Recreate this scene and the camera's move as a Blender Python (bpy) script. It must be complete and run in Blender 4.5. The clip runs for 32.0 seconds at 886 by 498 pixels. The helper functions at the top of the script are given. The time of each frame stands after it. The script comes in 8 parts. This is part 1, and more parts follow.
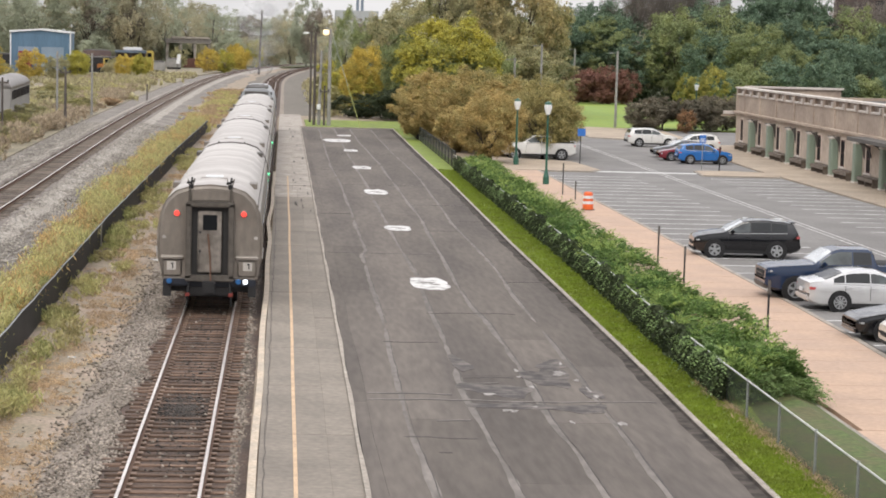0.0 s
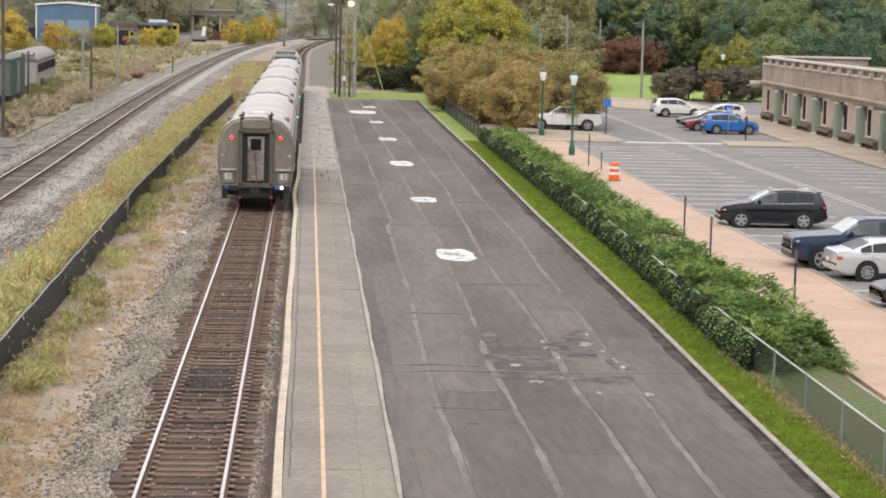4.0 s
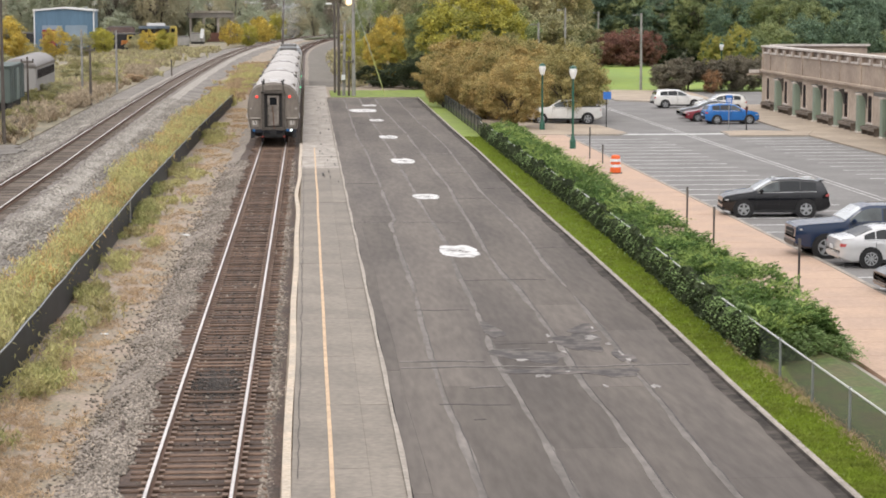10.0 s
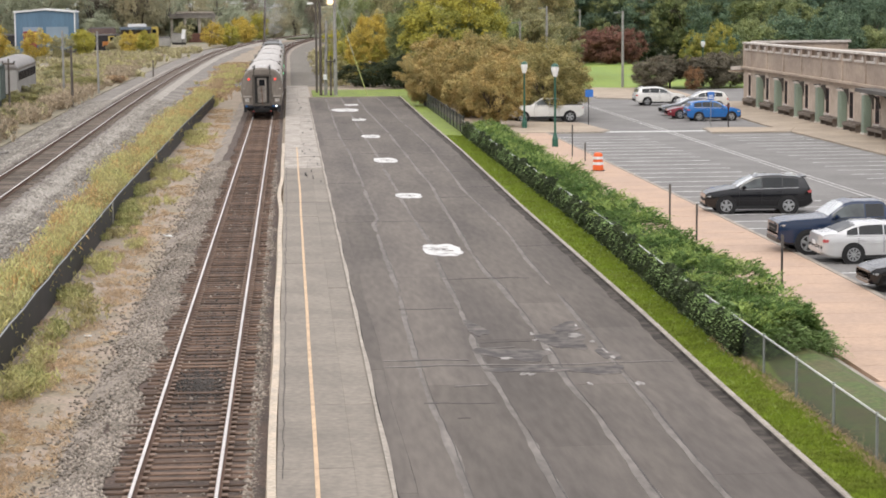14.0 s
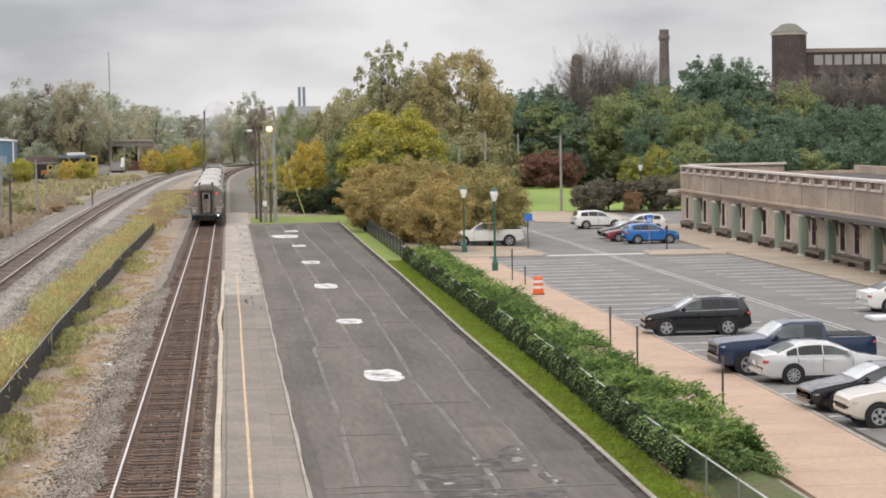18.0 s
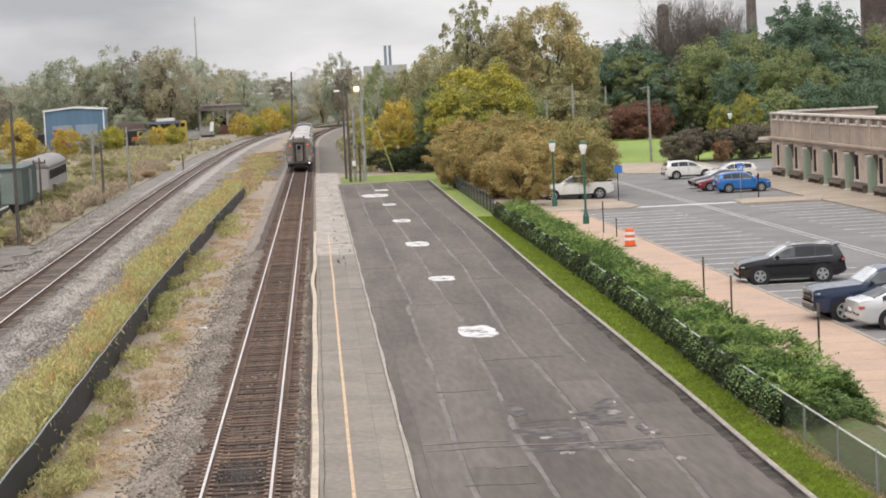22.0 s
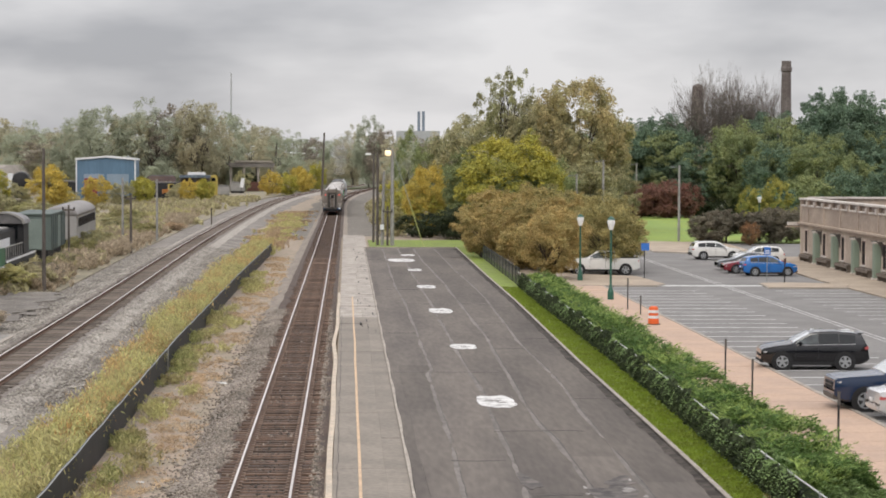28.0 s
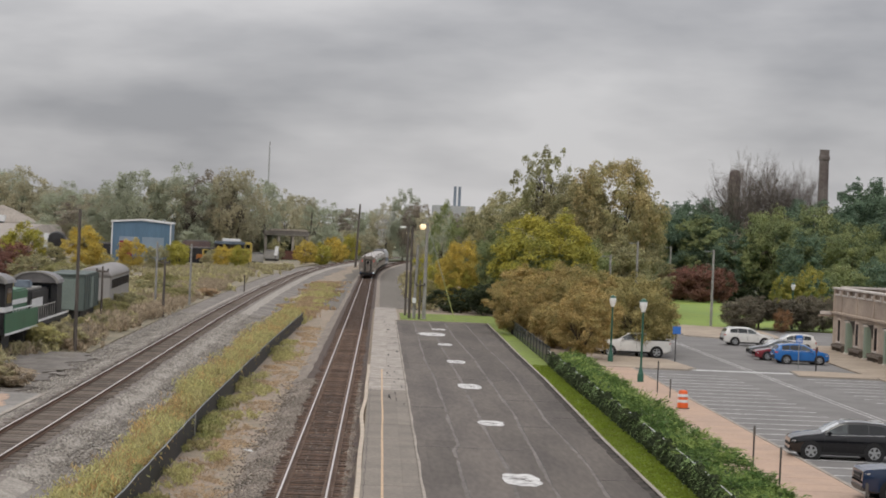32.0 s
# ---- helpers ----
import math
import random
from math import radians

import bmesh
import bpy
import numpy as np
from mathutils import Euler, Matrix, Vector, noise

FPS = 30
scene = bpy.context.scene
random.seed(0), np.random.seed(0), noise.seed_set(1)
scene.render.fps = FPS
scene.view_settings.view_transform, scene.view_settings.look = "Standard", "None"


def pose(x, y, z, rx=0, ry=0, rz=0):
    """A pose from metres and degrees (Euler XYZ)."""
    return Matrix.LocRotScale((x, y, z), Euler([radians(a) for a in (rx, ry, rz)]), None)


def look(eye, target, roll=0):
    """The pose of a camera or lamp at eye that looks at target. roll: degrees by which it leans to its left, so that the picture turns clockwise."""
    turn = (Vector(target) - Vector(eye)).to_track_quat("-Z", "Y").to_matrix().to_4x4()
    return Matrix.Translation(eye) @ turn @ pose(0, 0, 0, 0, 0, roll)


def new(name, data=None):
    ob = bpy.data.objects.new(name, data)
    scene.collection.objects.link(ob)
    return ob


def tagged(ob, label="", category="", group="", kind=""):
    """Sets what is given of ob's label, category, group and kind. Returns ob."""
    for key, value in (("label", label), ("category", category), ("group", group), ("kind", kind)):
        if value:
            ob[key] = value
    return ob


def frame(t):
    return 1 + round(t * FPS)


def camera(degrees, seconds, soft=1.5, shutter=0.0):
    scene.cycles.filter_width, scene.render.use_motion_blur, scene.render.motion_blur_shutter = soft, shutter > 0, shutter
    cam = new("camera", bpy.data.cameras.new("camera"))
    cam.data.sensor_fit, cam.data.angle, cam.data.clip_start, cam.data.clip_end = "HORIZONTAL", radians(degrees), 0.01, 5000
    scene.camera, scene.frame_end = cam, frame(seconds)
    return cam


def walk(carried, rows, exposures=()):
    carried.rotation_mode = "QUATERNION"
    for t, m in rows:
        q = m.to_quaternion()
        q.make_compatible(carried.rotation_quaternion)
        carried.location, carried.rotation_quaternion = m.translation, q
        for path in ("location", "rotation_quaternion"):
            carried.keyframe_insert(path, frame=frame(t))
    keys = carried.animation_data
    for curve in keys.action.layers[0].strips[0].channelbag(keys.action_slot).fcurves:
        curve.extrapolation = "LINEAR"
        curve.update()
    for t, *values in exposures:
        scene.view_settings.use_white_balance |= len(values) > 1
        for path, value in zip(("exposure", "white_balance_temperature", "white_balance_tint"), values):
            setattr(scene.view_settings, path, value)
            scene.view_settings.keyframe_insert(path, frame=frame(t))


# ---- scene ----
cam = camera(24.27, 32.0, soft=1.8)
EYE = (0.0, 0.0, 8.41)
# seconds, and the camera's turn in degrees; it stands on a footbridge over the tracks
PATH = [
    (0, 84.252, -1.548, -4.384),
    (0.5, 84.279, -1.499, -4.005),
    (1, 84.287, -1.435, -3.747),
    (1.5, 84.191, -1.335, -3.601),
    (2, 83.978, -1.392, -3.539),
    (2.5, 83.779, -1.407, -3.529),
    (3, 83.589, -1.443, -3.505),
    (3.5, 83.416, -1.364, -3.548),
    (5.5, 83.717, -0.948, -4.089),
    (6, 83.806, -0.902, -4.088),
    (6.5, 83.735, -0.831, -4.040),
    (7, 83.614, -0.803, -3.935),
    (7.5, 83.622, -0.817, -3.876),
    (8, 83.678, -0.767, -3.839),
    (8.5, 83.722, -0.737, -3.801),
    (9, 83.640, -0.587, -3.750),
    (9.5, 83.508, -0.288, -3.722),
    (10, 83.343, 0.085, -3.750),
    (10.5, 83.237, 0.406, -3.855),
    (11, 83.200, 0.554, -4.061),
    (11.5, 83.256, 0.427, -4.262),
    (12, 83.352, 0.273, -4.405),
    (12.5, 83.421, 0.133, -4.454),
    (13, 83.448, 0.078, -4.429),
    (13.5, 83.338, 0.193, -4.352),
    (15.5, 83.259, 1.444, -4.390),
    (16, 84.354, 1.122, -4.966),
    (16.5, 85.382, 0.803, -5.452),
    (17, 86.166, 0.767, -5.722),
    (17.5, 86.601, 0.904, -5.892),
    (18, 86.760, 0.953, -5.961),
    (18.5, 86.627, 0.819, -5.970),
    (19, 86.146, 0.706, -5.908),
    (19.5, 85.524, 0.879, -5.732),
    (20, 84.880, 1.289, -5.492),
    (20.5, 84.442, 1.910, -5.099),
    (21, 84.478, 2.395, -4.573),
    (21.5, 84.945, 2.708, -4.055),
    (22, 85.613, 2.770, -3.548),
    (22.5, 86.363, 2.632, -3.181),
    (23, 86.854, 2.398, -2.837),
    (23.5, 87.178, 2.249, -2.446),
    (24, 87.481, 2.077, -2.079),
    (24.5, 87.818, 1.966, -1.923),
    (25, 88.094, 1.815, -2.084),
    (25.5, 88.150, 1.572, -2.549),
    (27.5, 87.295, 0.015, -3.117),
    (28, 87.508, -0.234, -2.676),
    (28.5, 88.030, -0.009, -2.143),
    (29, 88.903, 0.640, -1.426),
    (29.5, 89.967, 1.205, -0.512),
    (30, 91.012, 1.102, 0.283),
    (30.5, 91.704, 0.326, 0.519),
    (31, 91.650, -0.796, 0.051),
    (31.5, 90.908, -1.741, -0.867),
    (32, 89.573, -2.393, -1.712),
]
walk(cam, [(t, pose(*EYE, rx, ry, rz)) for t, rx, ry, rz in PATH], [(0, 0.16, 6620, 10), (3, 0.2, 6620, 10), (13, 0.18, 6620, 10), (16, 0.15, 6620, 10), (17.2, 0.1, 6620, 10), (19, 0.03, 6620, 10), (20, 0.13, 6620, 10), (21, 0.2, 6620, 10), (22, 0.12, 6620, 10), (24, 0.0, 6620, 10), (28, -0.03, 6620, 10), (29, -0.08, 6620, 10), (30.3, -0.33, 6620, 10), (31.1, -0.52, 6620, 10), (32, -0.42, 6620, 10)])

# ---- light: an overcast noon sky ----
SUN_UP, SUN_ROUND = 52, 200
world = bpy.data.worlds.new("overcast")
scene.world = world
world.use_nodes = True


def overcast(nt):
    n, l = nt.nodes, nt.links
    n.clear()
    out, bg = n.new("ShaderNodeOutputWorld"), n.new("ShaderNodeBackground")
    sky = n.new("ShaderNodeTexSky")
    sky.sky_type, sky.sun_disc = "NISHITA", False
    sky.sun_elevation, sky.sun_rotation = radians(SUN_UP), radians(SUN_ROUND)
    tc, mp = n.new("ShaderNodeTexCoord"), n.new("ShaderNodeMapping")
    mp.inputs["Scale"].default_value = (2.4, 2.4, 8.0)
    mp.inputs["Location"].default_value = (1.9, 0.35, 0.6)
    big, small = n.new("ShaderNodeTexNoise"), n.new("ShaderNodeTexNoise")
    big.inputs["Scale"].default_value, big.inputs["Detail"].default_value, big.inputs["Roughness"].default_value = 1.15, 6, 0.45
    big.inputs["Distortion"].default_value = 0.3
    small.inputs["Scale"].default_value, small.inputs["Detail"].default_value = 4.0, 4
    mix = n.new("ShaderNodeMix")
    mix.inputs["Factor"].default_value = 0.34
    ramp = n.new("ShaderNodeValToRGB")
    e = ramp.color_ramp.elements
    e[0].position, e[0].color = 0.41, (4.3, 4.35, 4.7, 1)
    e[1].position, e[1].color = 0.61, (8.0, 7.95, 8.2, 1)
    # an overcast sky is about three times as bright overhead as at the horizon
    sep, rise, gain = n.new("ShaderNodeSeparateXYZ"), n.new("ShaderNodeMapRange"), n.new("ShaderNodeVectorMath")
    rise.interpolation_type = "SMOOTHSTEP"
    rise.inputs["From Min"].default_value, rise.inputs["From Max"].default_value = 0.03, 0.65
    rise.inputs["To Min"].default_value, rise.inputs["To Max"].default_value = 1.0, 2.65
    gain.operation = "SCALE"
    l.new(tc.outputs["Generated"], sep.inputs[0])
    l.new(sep.outputs["Z"], rise.inputs["Value"])
    l.new(rise.outputs["Result"], gain.inputs["Scale"])
    l.new(ramp.outputs["Color"], gain.inputs[0])
    blend = n.new("ShaderNodeMix")
    blend.data_type = "RGBA"
    blend.inputs["Factor"].default_value = 0.92
    l.new(tc.outputs["Generated"], mp.inputs["Vector"])
    l.new(mp.outputs["Vector"], big.inputs["Vector"])
    l.new(mp.outputs["Vector"], small.inputs["Vector"])
    l.new(big.outputs["Fac"], mix.inputs["A"])
    l.new(small.outputs["Fac"], mix.inputs["B"])
    l.new(mix.outputs["Result"], ramp.inputs["Fac"])
    l.new(sky.outputs["Color"], blend.inputs["A"])
    l.new(gain.outputs["Vector"], blend.inputs["B"])
    l.new(blend.outputs["Result"], bg.inputs["Color"])
    bg.inputs["Strength"].default_value = 0.1
    l.new(bg.outputs["Background"], out.inputs["Surface"])


overcast(world.node_tree)
sun = new("sun", bpy.data.lights.new("sun", "SUN"))
sun.data.energy, sun.data.angle, sun.data.color = 1.25, radians(30), (1, 0.95, 0.87)
_az = radians(SUN_ROUND)
sun.matrix_world = look((0, 0, 60), (-math.sin(_az), -math.cos(_az), 60 - math.tan(radians(SUN_UP))))


# ---- materials ----
def material(name, color, rough=0.8, metal=0.0, vary=0.25, scale=3.0, second=None, bump=0.0, fine=30.0, spec=0.4, emit=None,
             island=0.0, alpha=1.0, stretch=(1, 1, 1), edge=(0.38, 0.62), each=None):
    """A surface with variation at two scales: large patches towards `second`, and a fine grain with relief."""
    m = bpy.data.materials.new(name)
    m.use_nodes = True
    nt = m.node_tree
    n, l = nt.nodes, nt.links
    b = n["Principled BSDF"]
    b.inputs["Roughness"].default_value, b.inputs["Metallic"].default_value = rough, metal
    b.inputs["Specular IOR Level"].default_value = spec
    tc, mp = n.new("ShaderNodeTexCoord"), n.new("ShaderNodeMapping")
    mp.inputs["Scale"].default_value = stretch
    l.new(tc.outputs["Object"], mp.inputs["Vector"])
    big, small = n.new("ShaderNodeTexNoise"), n.new("ShaderNodeTexNoise")
    big.inputs["Scale"].default_value, big.inputs["Detail"].default_value = 1.0 / scale, 6
    small.inputs["Scale"].default_value, small.inputs["Detail"].default_value = fine, 5
    for t in (big, small):
        l.new(mp.outputs["Vector"], t.inputs["Vector"])
    ramp = n.new("ShaderNodeValToRGB")
    other = second or tuple(c * (1 - vary) for c in color)
    ramp.color_ramp.elements[0].position, ramp.color_ramp.elements[1].position = edge
    ramp.color_ramp.elements[0].color, ramp.color_ramp.elements[1].color = (*other, 1), (*color, 1)
    l.new(big.outputs["Fac"], ramp.inputs["Fac"])
    hsv = n.new("ShaderNodeHueSaturation")
    rng = n.new("ShaderNodeMapRange")
    rng.inputs["From Min"].default_value, rng.inputs["From Max"].default_value = 0.3, 0.7
    rng.inputs["To Min"].default_value, rng.inputs["To Max"].default_value = 1 - vary, 1 + vary
    l.new(small.outputs["Fac"], rng.inputs["Value"])
    value = rng.outputs["Result"]
    if island:
        src = n.new("ShaderNodeNewGeometry")
        rg = n.new("ShaderNodeMapRange")
        rg.inputs["To Min"].default_value, rg.inputs["To Max"].default_value = 1 - island, 1 + island
        mul = n.new("ShaderNodeMath")
        mul.operation = "MULTIPLY"
        l.new(src.outputs["Random Per Island"], rg.inputs["Value"])
        l.new(rg.outputs["Result"], mul.inputs[0])
        l.new(value, mul.inputs[1])
        value = mul.outputs[0]
    info = n.new("ShaderNodeObjectInfo")
    ri = n.new("ShaderNodeMapRange")
    each = 0.3 * vary if each is None else each
    ri.inputs["To Min"].default_value, ri.inputs["To Max"].default_value = 1 - each, 1 + each
    mu = n.new("ShaderNodeMath")
    mu.operation = "MULTIPLY"
    l.new(info.outputs["Random"], ri.inputs["Value"])
    l.new(ri.outputs["Result"], mu.inputs[0])
    l.new(value, mu.inputs[1])
    l.new(mu.outputs[0], hsv.inputs["Value"])
    l.new(ramp.outputs["Color"], hsv.inputs["Color"])
    l.new(hsv.outputs["Color"], b.inputs["Base Color"])
    if bump:
        bp = n.new("ShaderNodeBump")
        bp.inputs["Strength"].default_value, bp.inputs["Distance"].default_value = min(1, bump), 0.02
        l.new(small.outputs["Fac"], bp.inputs["Height"])
        l.new(bp.outputs["Normal"], b.inputs["Normal"])
    if emit:
        b.inputs["Emission Color"].default_value, b.inputs["Emission Strength"].default_value = (*emit[0], 1), emit[1]
    if alpha < 1:
        b.inputs["Alpha"].default_value = alpha
    return m


def leafy(name, color, second, island=0.4, trans=0.4, scale=0.16):
    """Foliage: matt leaves that differ from one another and let some light through."""
    m = material(name, color, rough=0.7, vary=0.2, scale=scale, second=second, fine=4, spec=0.2, island=island)
    b = m.node_tree.nodes["Principled BSDF"]
    b.inputs["Subsurface Weight"].default_value = 0.0
    b.inputs["Transmission Weight"].default_value = 0.0
    tr = m.node_tree.nodes.new("ShaderNodeBsdfTranslucent")
    mx = m.node_tree.nodes.new("ShaderNodeMixShader")
    mx.inputs["Fac"].default_value = trans
    out = m.node_tree.nodes["Material Output"]
    hsv = [x for x in m.node_tree.nodes if x.type == "HUE_SAT"][0]
    m.node_tree.links.new(hsv.outputs["Color"], tr.inputs["Color"])
    m.node_tree.links.new(b.outputs["BSDF"], mx.inputs[1])
    m.node_tree.links.new(tr.outputs["BSDF"], mx.inputs[2])
    m.node_tree.links.new(mx.outputs["Shader"], out.inputs["Surface"])
    return m


M_DIRT = material("dirt_ground", (0.285, 0.222, 0.17), vary=0.35, scale=1.1, second=(0.215, 0.178, 0.125), fine=9, bump=0.6)
M_VERGE = material("dull_gravel", (0.15, 0.13, 0.11), vary=0.35, scale=2.0, second=(0.11, 0.098, 0.076), fine=8, bump=0.8)
M_GRAVEL = material("gravel", (0.215, 0.192, 0.168), vary=0.4, scale=2.6, second=(0.14, 0.122, 0.104), fine=9, bump=0.8)
M_BALLAST = material("ballast", (0.08, 0.051, 0.037), vary=0.55, scale=1.2, second=(0.05, 0.035, 0.027), fine=11, bump=1.0)
M_SHOULDER = material("ballast_shoulder", (0.25, 0.21, 0.172), vary=0.4, scale=1.0, second=(0.17, 0.14, 0.112), fine=11, bump=1.0)
M_STONE = material("ballast_stone", (0.25, 0.214, 0.178), vary=0.2, scale=3, second=(0.165, 0.14, 0.114), fine=8, island=0.55)
M_STONE_FAR = material("pale_ballast_stone", (0.32, 0.295, 0.258), vary=0.2, scale=3, second=(0.235, 0.213, 0.185), fine=8, island=0.4)
M_SHOULDER_FAR = material("pale_ballast_shoulder", (0.34, 0.31, 0.27), vary=0.35, scale=1.0, second=(0.24, 0.215, 0.185), fine=11, bump=1.0)
M_BALLAST_FAR = material("dusty_ballast", (0.2, 0.172, 0.148), vary=0.4, scale=1.6, second=(0.125, 0.104, 0.088), fine=9, bump=1.0)
M_TIE_FAR = material("dusty_tie", (0.165, 0.135, 0.112), rough=0.9, vary=0.35, scale=0.7, second=(0.09, 0.072, 0.058), fine=10, bump=0.4, stretch=(0.5, 4, 4), each=0.35)
M_PAD = material("pale_pad_concrete", (0.3, 0.28, 0.255), vary=0.2, scale=2.2, second=(0.2, 0.186, 0.168), fine=6, bump=0.2)
M_TIE = material("tie_wood", (0.155, 0.1, 0.07), rough=0.9, vary=0.45, scale=0.5, second=(0.055, 0.036, 0.027), fine=10, bump=0.5, stretch=(0.5, 4, 4), each=0.45)
M_RAIL = material("rail_steel", (0.16, 0.095, 0.065), rough=0.8, metal=0.2, vary=0.2, fine=12)
M_RAILTOP = material("rail_polished", (0.78, 0.73, 0.69), rough=0.4, metal=1.0, vary=0.1, fine=5)
M_RAILTOP_FAR = material("rail_dull_polish", (0.74, 0.69, 0.65), rough=0.42, metal=1.0, vary=0.1, fine=5)
M_PLATE = material("tie_plate", (0.23, 0.16, 0.12), rough=0.7, metal=0.3)
M_CONC = material("platform_concrete", (0.222, 0.192, 0.158), vary=0.16, scale=2.4, second=(0.178, 0.154, 0.128), fine=7, bump=0.2, each=0.07)
M_CONC_OLD = material("worn_concrete", (0.37, 0.33, 0.285), vary=0.2, scale=0.9, second=(0.26, 0.23, 0.2), fine=6, bump=0.3)
M_KERB = material("kerb_concrete", (0.34, 0.3, 0.255), vary=0.2, scale=1.0, fine=8, bump=0.3)
M_YELLOW = material("yellow_line_paint", (0.56, 0.4, 0.255), vary=0.15, scale=0.5, second=(0.46, 0.33, 0.22), fine=10)
M_EDGE = material("tan_edge_paint", (0.52, 0.43, 0.33), vary=0.2, scale=0.6, second=(0.42, 0.36, 0.29), fine=10)
M_ASPH = material("old_asphalt", (0.138, 0.12, 0.105), rough=0.85, vary=0.14, scale=2.0, second=(0.102, 0.089, 0.08), fine=6, bump=0.25, stretch=(1, 0.14, 1), each=0.14, spec=0.15, edge=(0.34, 0.6))
M_SEAM = material("seam_filler", (0.186, 0.165, 0.147), vary=0.25, scale=0.9, second=(0.122, 0.107, 0.095), fine=6, stretch=(1, 0.3, 1), edge=(0.4, 0.66))
M_TAR = material("tar_patch", (0.06, 0.054, 0.051), rough=0.65, vary=0.3, scale=0.8, second=(0.085, 0.076, 0.07), fine=4, spec=0.1)
M_PATCH = material("damp_asphalt", (0.125, 0.109, 0.099), rough=0.7, vary=0.3, scale=0.5, second=(0.07, 0.063, 0.06), fine=4, spec=0.15)
M_WHITE = material("white_patch_paint", (0.6, 0.59, 0.57), vary=0.14, scale=0.3, second=(0.33, 0.32, 0.31), fine=4, edge=(0.36, 0.5))
M_JOINT = material("paver_joint", (0.425, 0.298, 0.217), vary=0.1)
M_LINE2 = material("faded_line_paint", (0.5, 0.49, 0.47), vary=0.15, scale=0.5, second=(0.3, 0.29, 0.28))
M_LINE = material("stall_line_paint", (0.62, 0.62, 0.6), vary=0.15, scale=0.5, second=(0.42, 0.42, 0.41))
M_LOT = material("lot_asphalt", (0.205, 0.196, 0.187), rough=0.85, vary=0.12, scale=3.0, second=(0.17, 0.162, 0.155), fine=6, bump=0.2, spec=0.2)
M_BRICKWALK = material("brick_walk", (0.45, 0.315, 0.228), vary=0.1, scale=2.0, second=(0.4, 0.285, 0.215), fine=7, bump=0.2)
M_WALKTAN = material("tan_walk_concrete", (0.37, 0.3, 0.225), vary=0.15, scale=2.5, second=(0.29, 0.235, 0.18), fine=5, bump=0.2)
M_GRASS = material("lawn", (0.175, 0.235, 0.03), vary=0.25, scale=1.6, second=(0.135, 0.17, 0.032), fine=7, bump=0.6)
M_WEEDYG = material("weedy_grass", (0.07, 0.1, 0.026), vary=0.35, scale=0.8, second=(0.09, 0.085, 0.035), fine=7, bump=0.6)
M_FIELD = material("field_grass", (0.21, 0.27, 0.045), vary=0.15, scale=8, second=(0.17, 0.25, 0.05), fine=3)
M_BLACKF = material("black_fence_fabric", (0.022, 0.023, 0.026), rough=0.6, vary=0.3, scale=1, fine=6)
M_GALV = material("galvanised_steel", (0.33, 0.345, 0.335), rough=0.5, metal=0.6, vary=0.12)
M_PALEPIPE = material("pale_galvanised_pipe", (0.56, 0.57, 0.53), rough=0.55, metal=0.3, vary=0.15)
M_WOODPOLE = material("weathered_pole", (0.12, 0.1, 0.085), vary=0.3, scale=0.6, second=(0.075, 0.065, 0.058), fine=8, stretch=(4, 4, 0.3))
M_GREYPOLE = material("grey_pole", (0.3, 0.29, 0.27), vary=0.2, scale=0.8, fine=6)
M_GREEN = material("green_paint", (0.03, 0.11, 0.075), rough=0.4, vary=0.1)
M_GLOBE = material("lamp_globe", (0.85, 0.85, 0.83), rough=0.3, vary=0.03)
M_GLOW = material("lamp_glow", (0.9, 0.75, 0.55), vary=0.02, emit=((1, 0.72, 0.42), 1.1))
M_BLACK = material("black_rubber", (0.018, 0.018, 0.019), rough=0.75, vary=0.2)
M_DARK = material("dark_steel", (0.035, 0.034, 0.035), rough=0.65, metal=0.3, vary=0.3)
M_GLASS = material("dark_glass", (0.012, 0.014, 0.016), rough=0.05, vary=0.05, spec=0.2)
M_CHROME = material("alloy", (0.68, 0.69, 0.7), rough=0.3, metal=0.55, vary=0.05)
M_STAIN = material("stainless", (0.275, 0.243, 0.21), rough=0.45, metal=0.4, vary=0.13, scale=1.2, second=(0.2, 0.175, 0.15), fine=6, stretch=(1, 1, 0.5))
M_ROOFST = material("stainless_roof", (0.5, 0.47, 0.44), rough=0.5, metal=0.25, vary=0.1, scale=1.4, second=(0.38, 0.35, 0.325), fine=4, stretch=(0.4, 1, 1))
M_REDLAMP = material("red_marker", (0.6, 0.03, 0.02), vary=0.02, emit=((1, 0.1, 0.08), 0.9))
M_WHITELAMP = material("white_marker", (0.8, 0.85, 0.9), vary=0.02, emit=((0.85, 0.93, 1.0), 1.8))
M_BLUELAMP = material("blue_glass", (0.03, 0.12, 0.3), rough=0.2, vary=0.05)
M_GREENLAMP = material("green_indicator", (0.1, 0.6, 0.3), vary=0.02, emit=((0.2, 1.0, 0.5), 1.0))
M_LIMESTONE = material("station_stone", (0.43, 0.345, 0.275), vary=0.14, scale=2.6, second=(0.33, 0.262, 0.212), fine=3, bump=0.2, each=0.12)
M_CAPSTONE = material("cap_stone", (0.60, 0.55, 0.5), vary=0.12, scale=1.0, second=(0.5, 0.45, 0.41), fine=5)
M_BASESTONE = material("base_stone", (0.17, 0.14, 0.115), vary=0.2, scale=1.2, fine=5)
M_SAGE = material("sage_door_paint", (0.25, 0.305, 0.24), rough=0.5, vary=0.1, scale=1.0)
M_DARKPANE = material("dusty_pane", (0.02, 0.016, 0.017), rough=0.6, vary=0.2, spec=0.08)
M_MAROON = material("maroon_sash", (0.075, 0.03, 0.028), rough=0.7, vary=0.15)
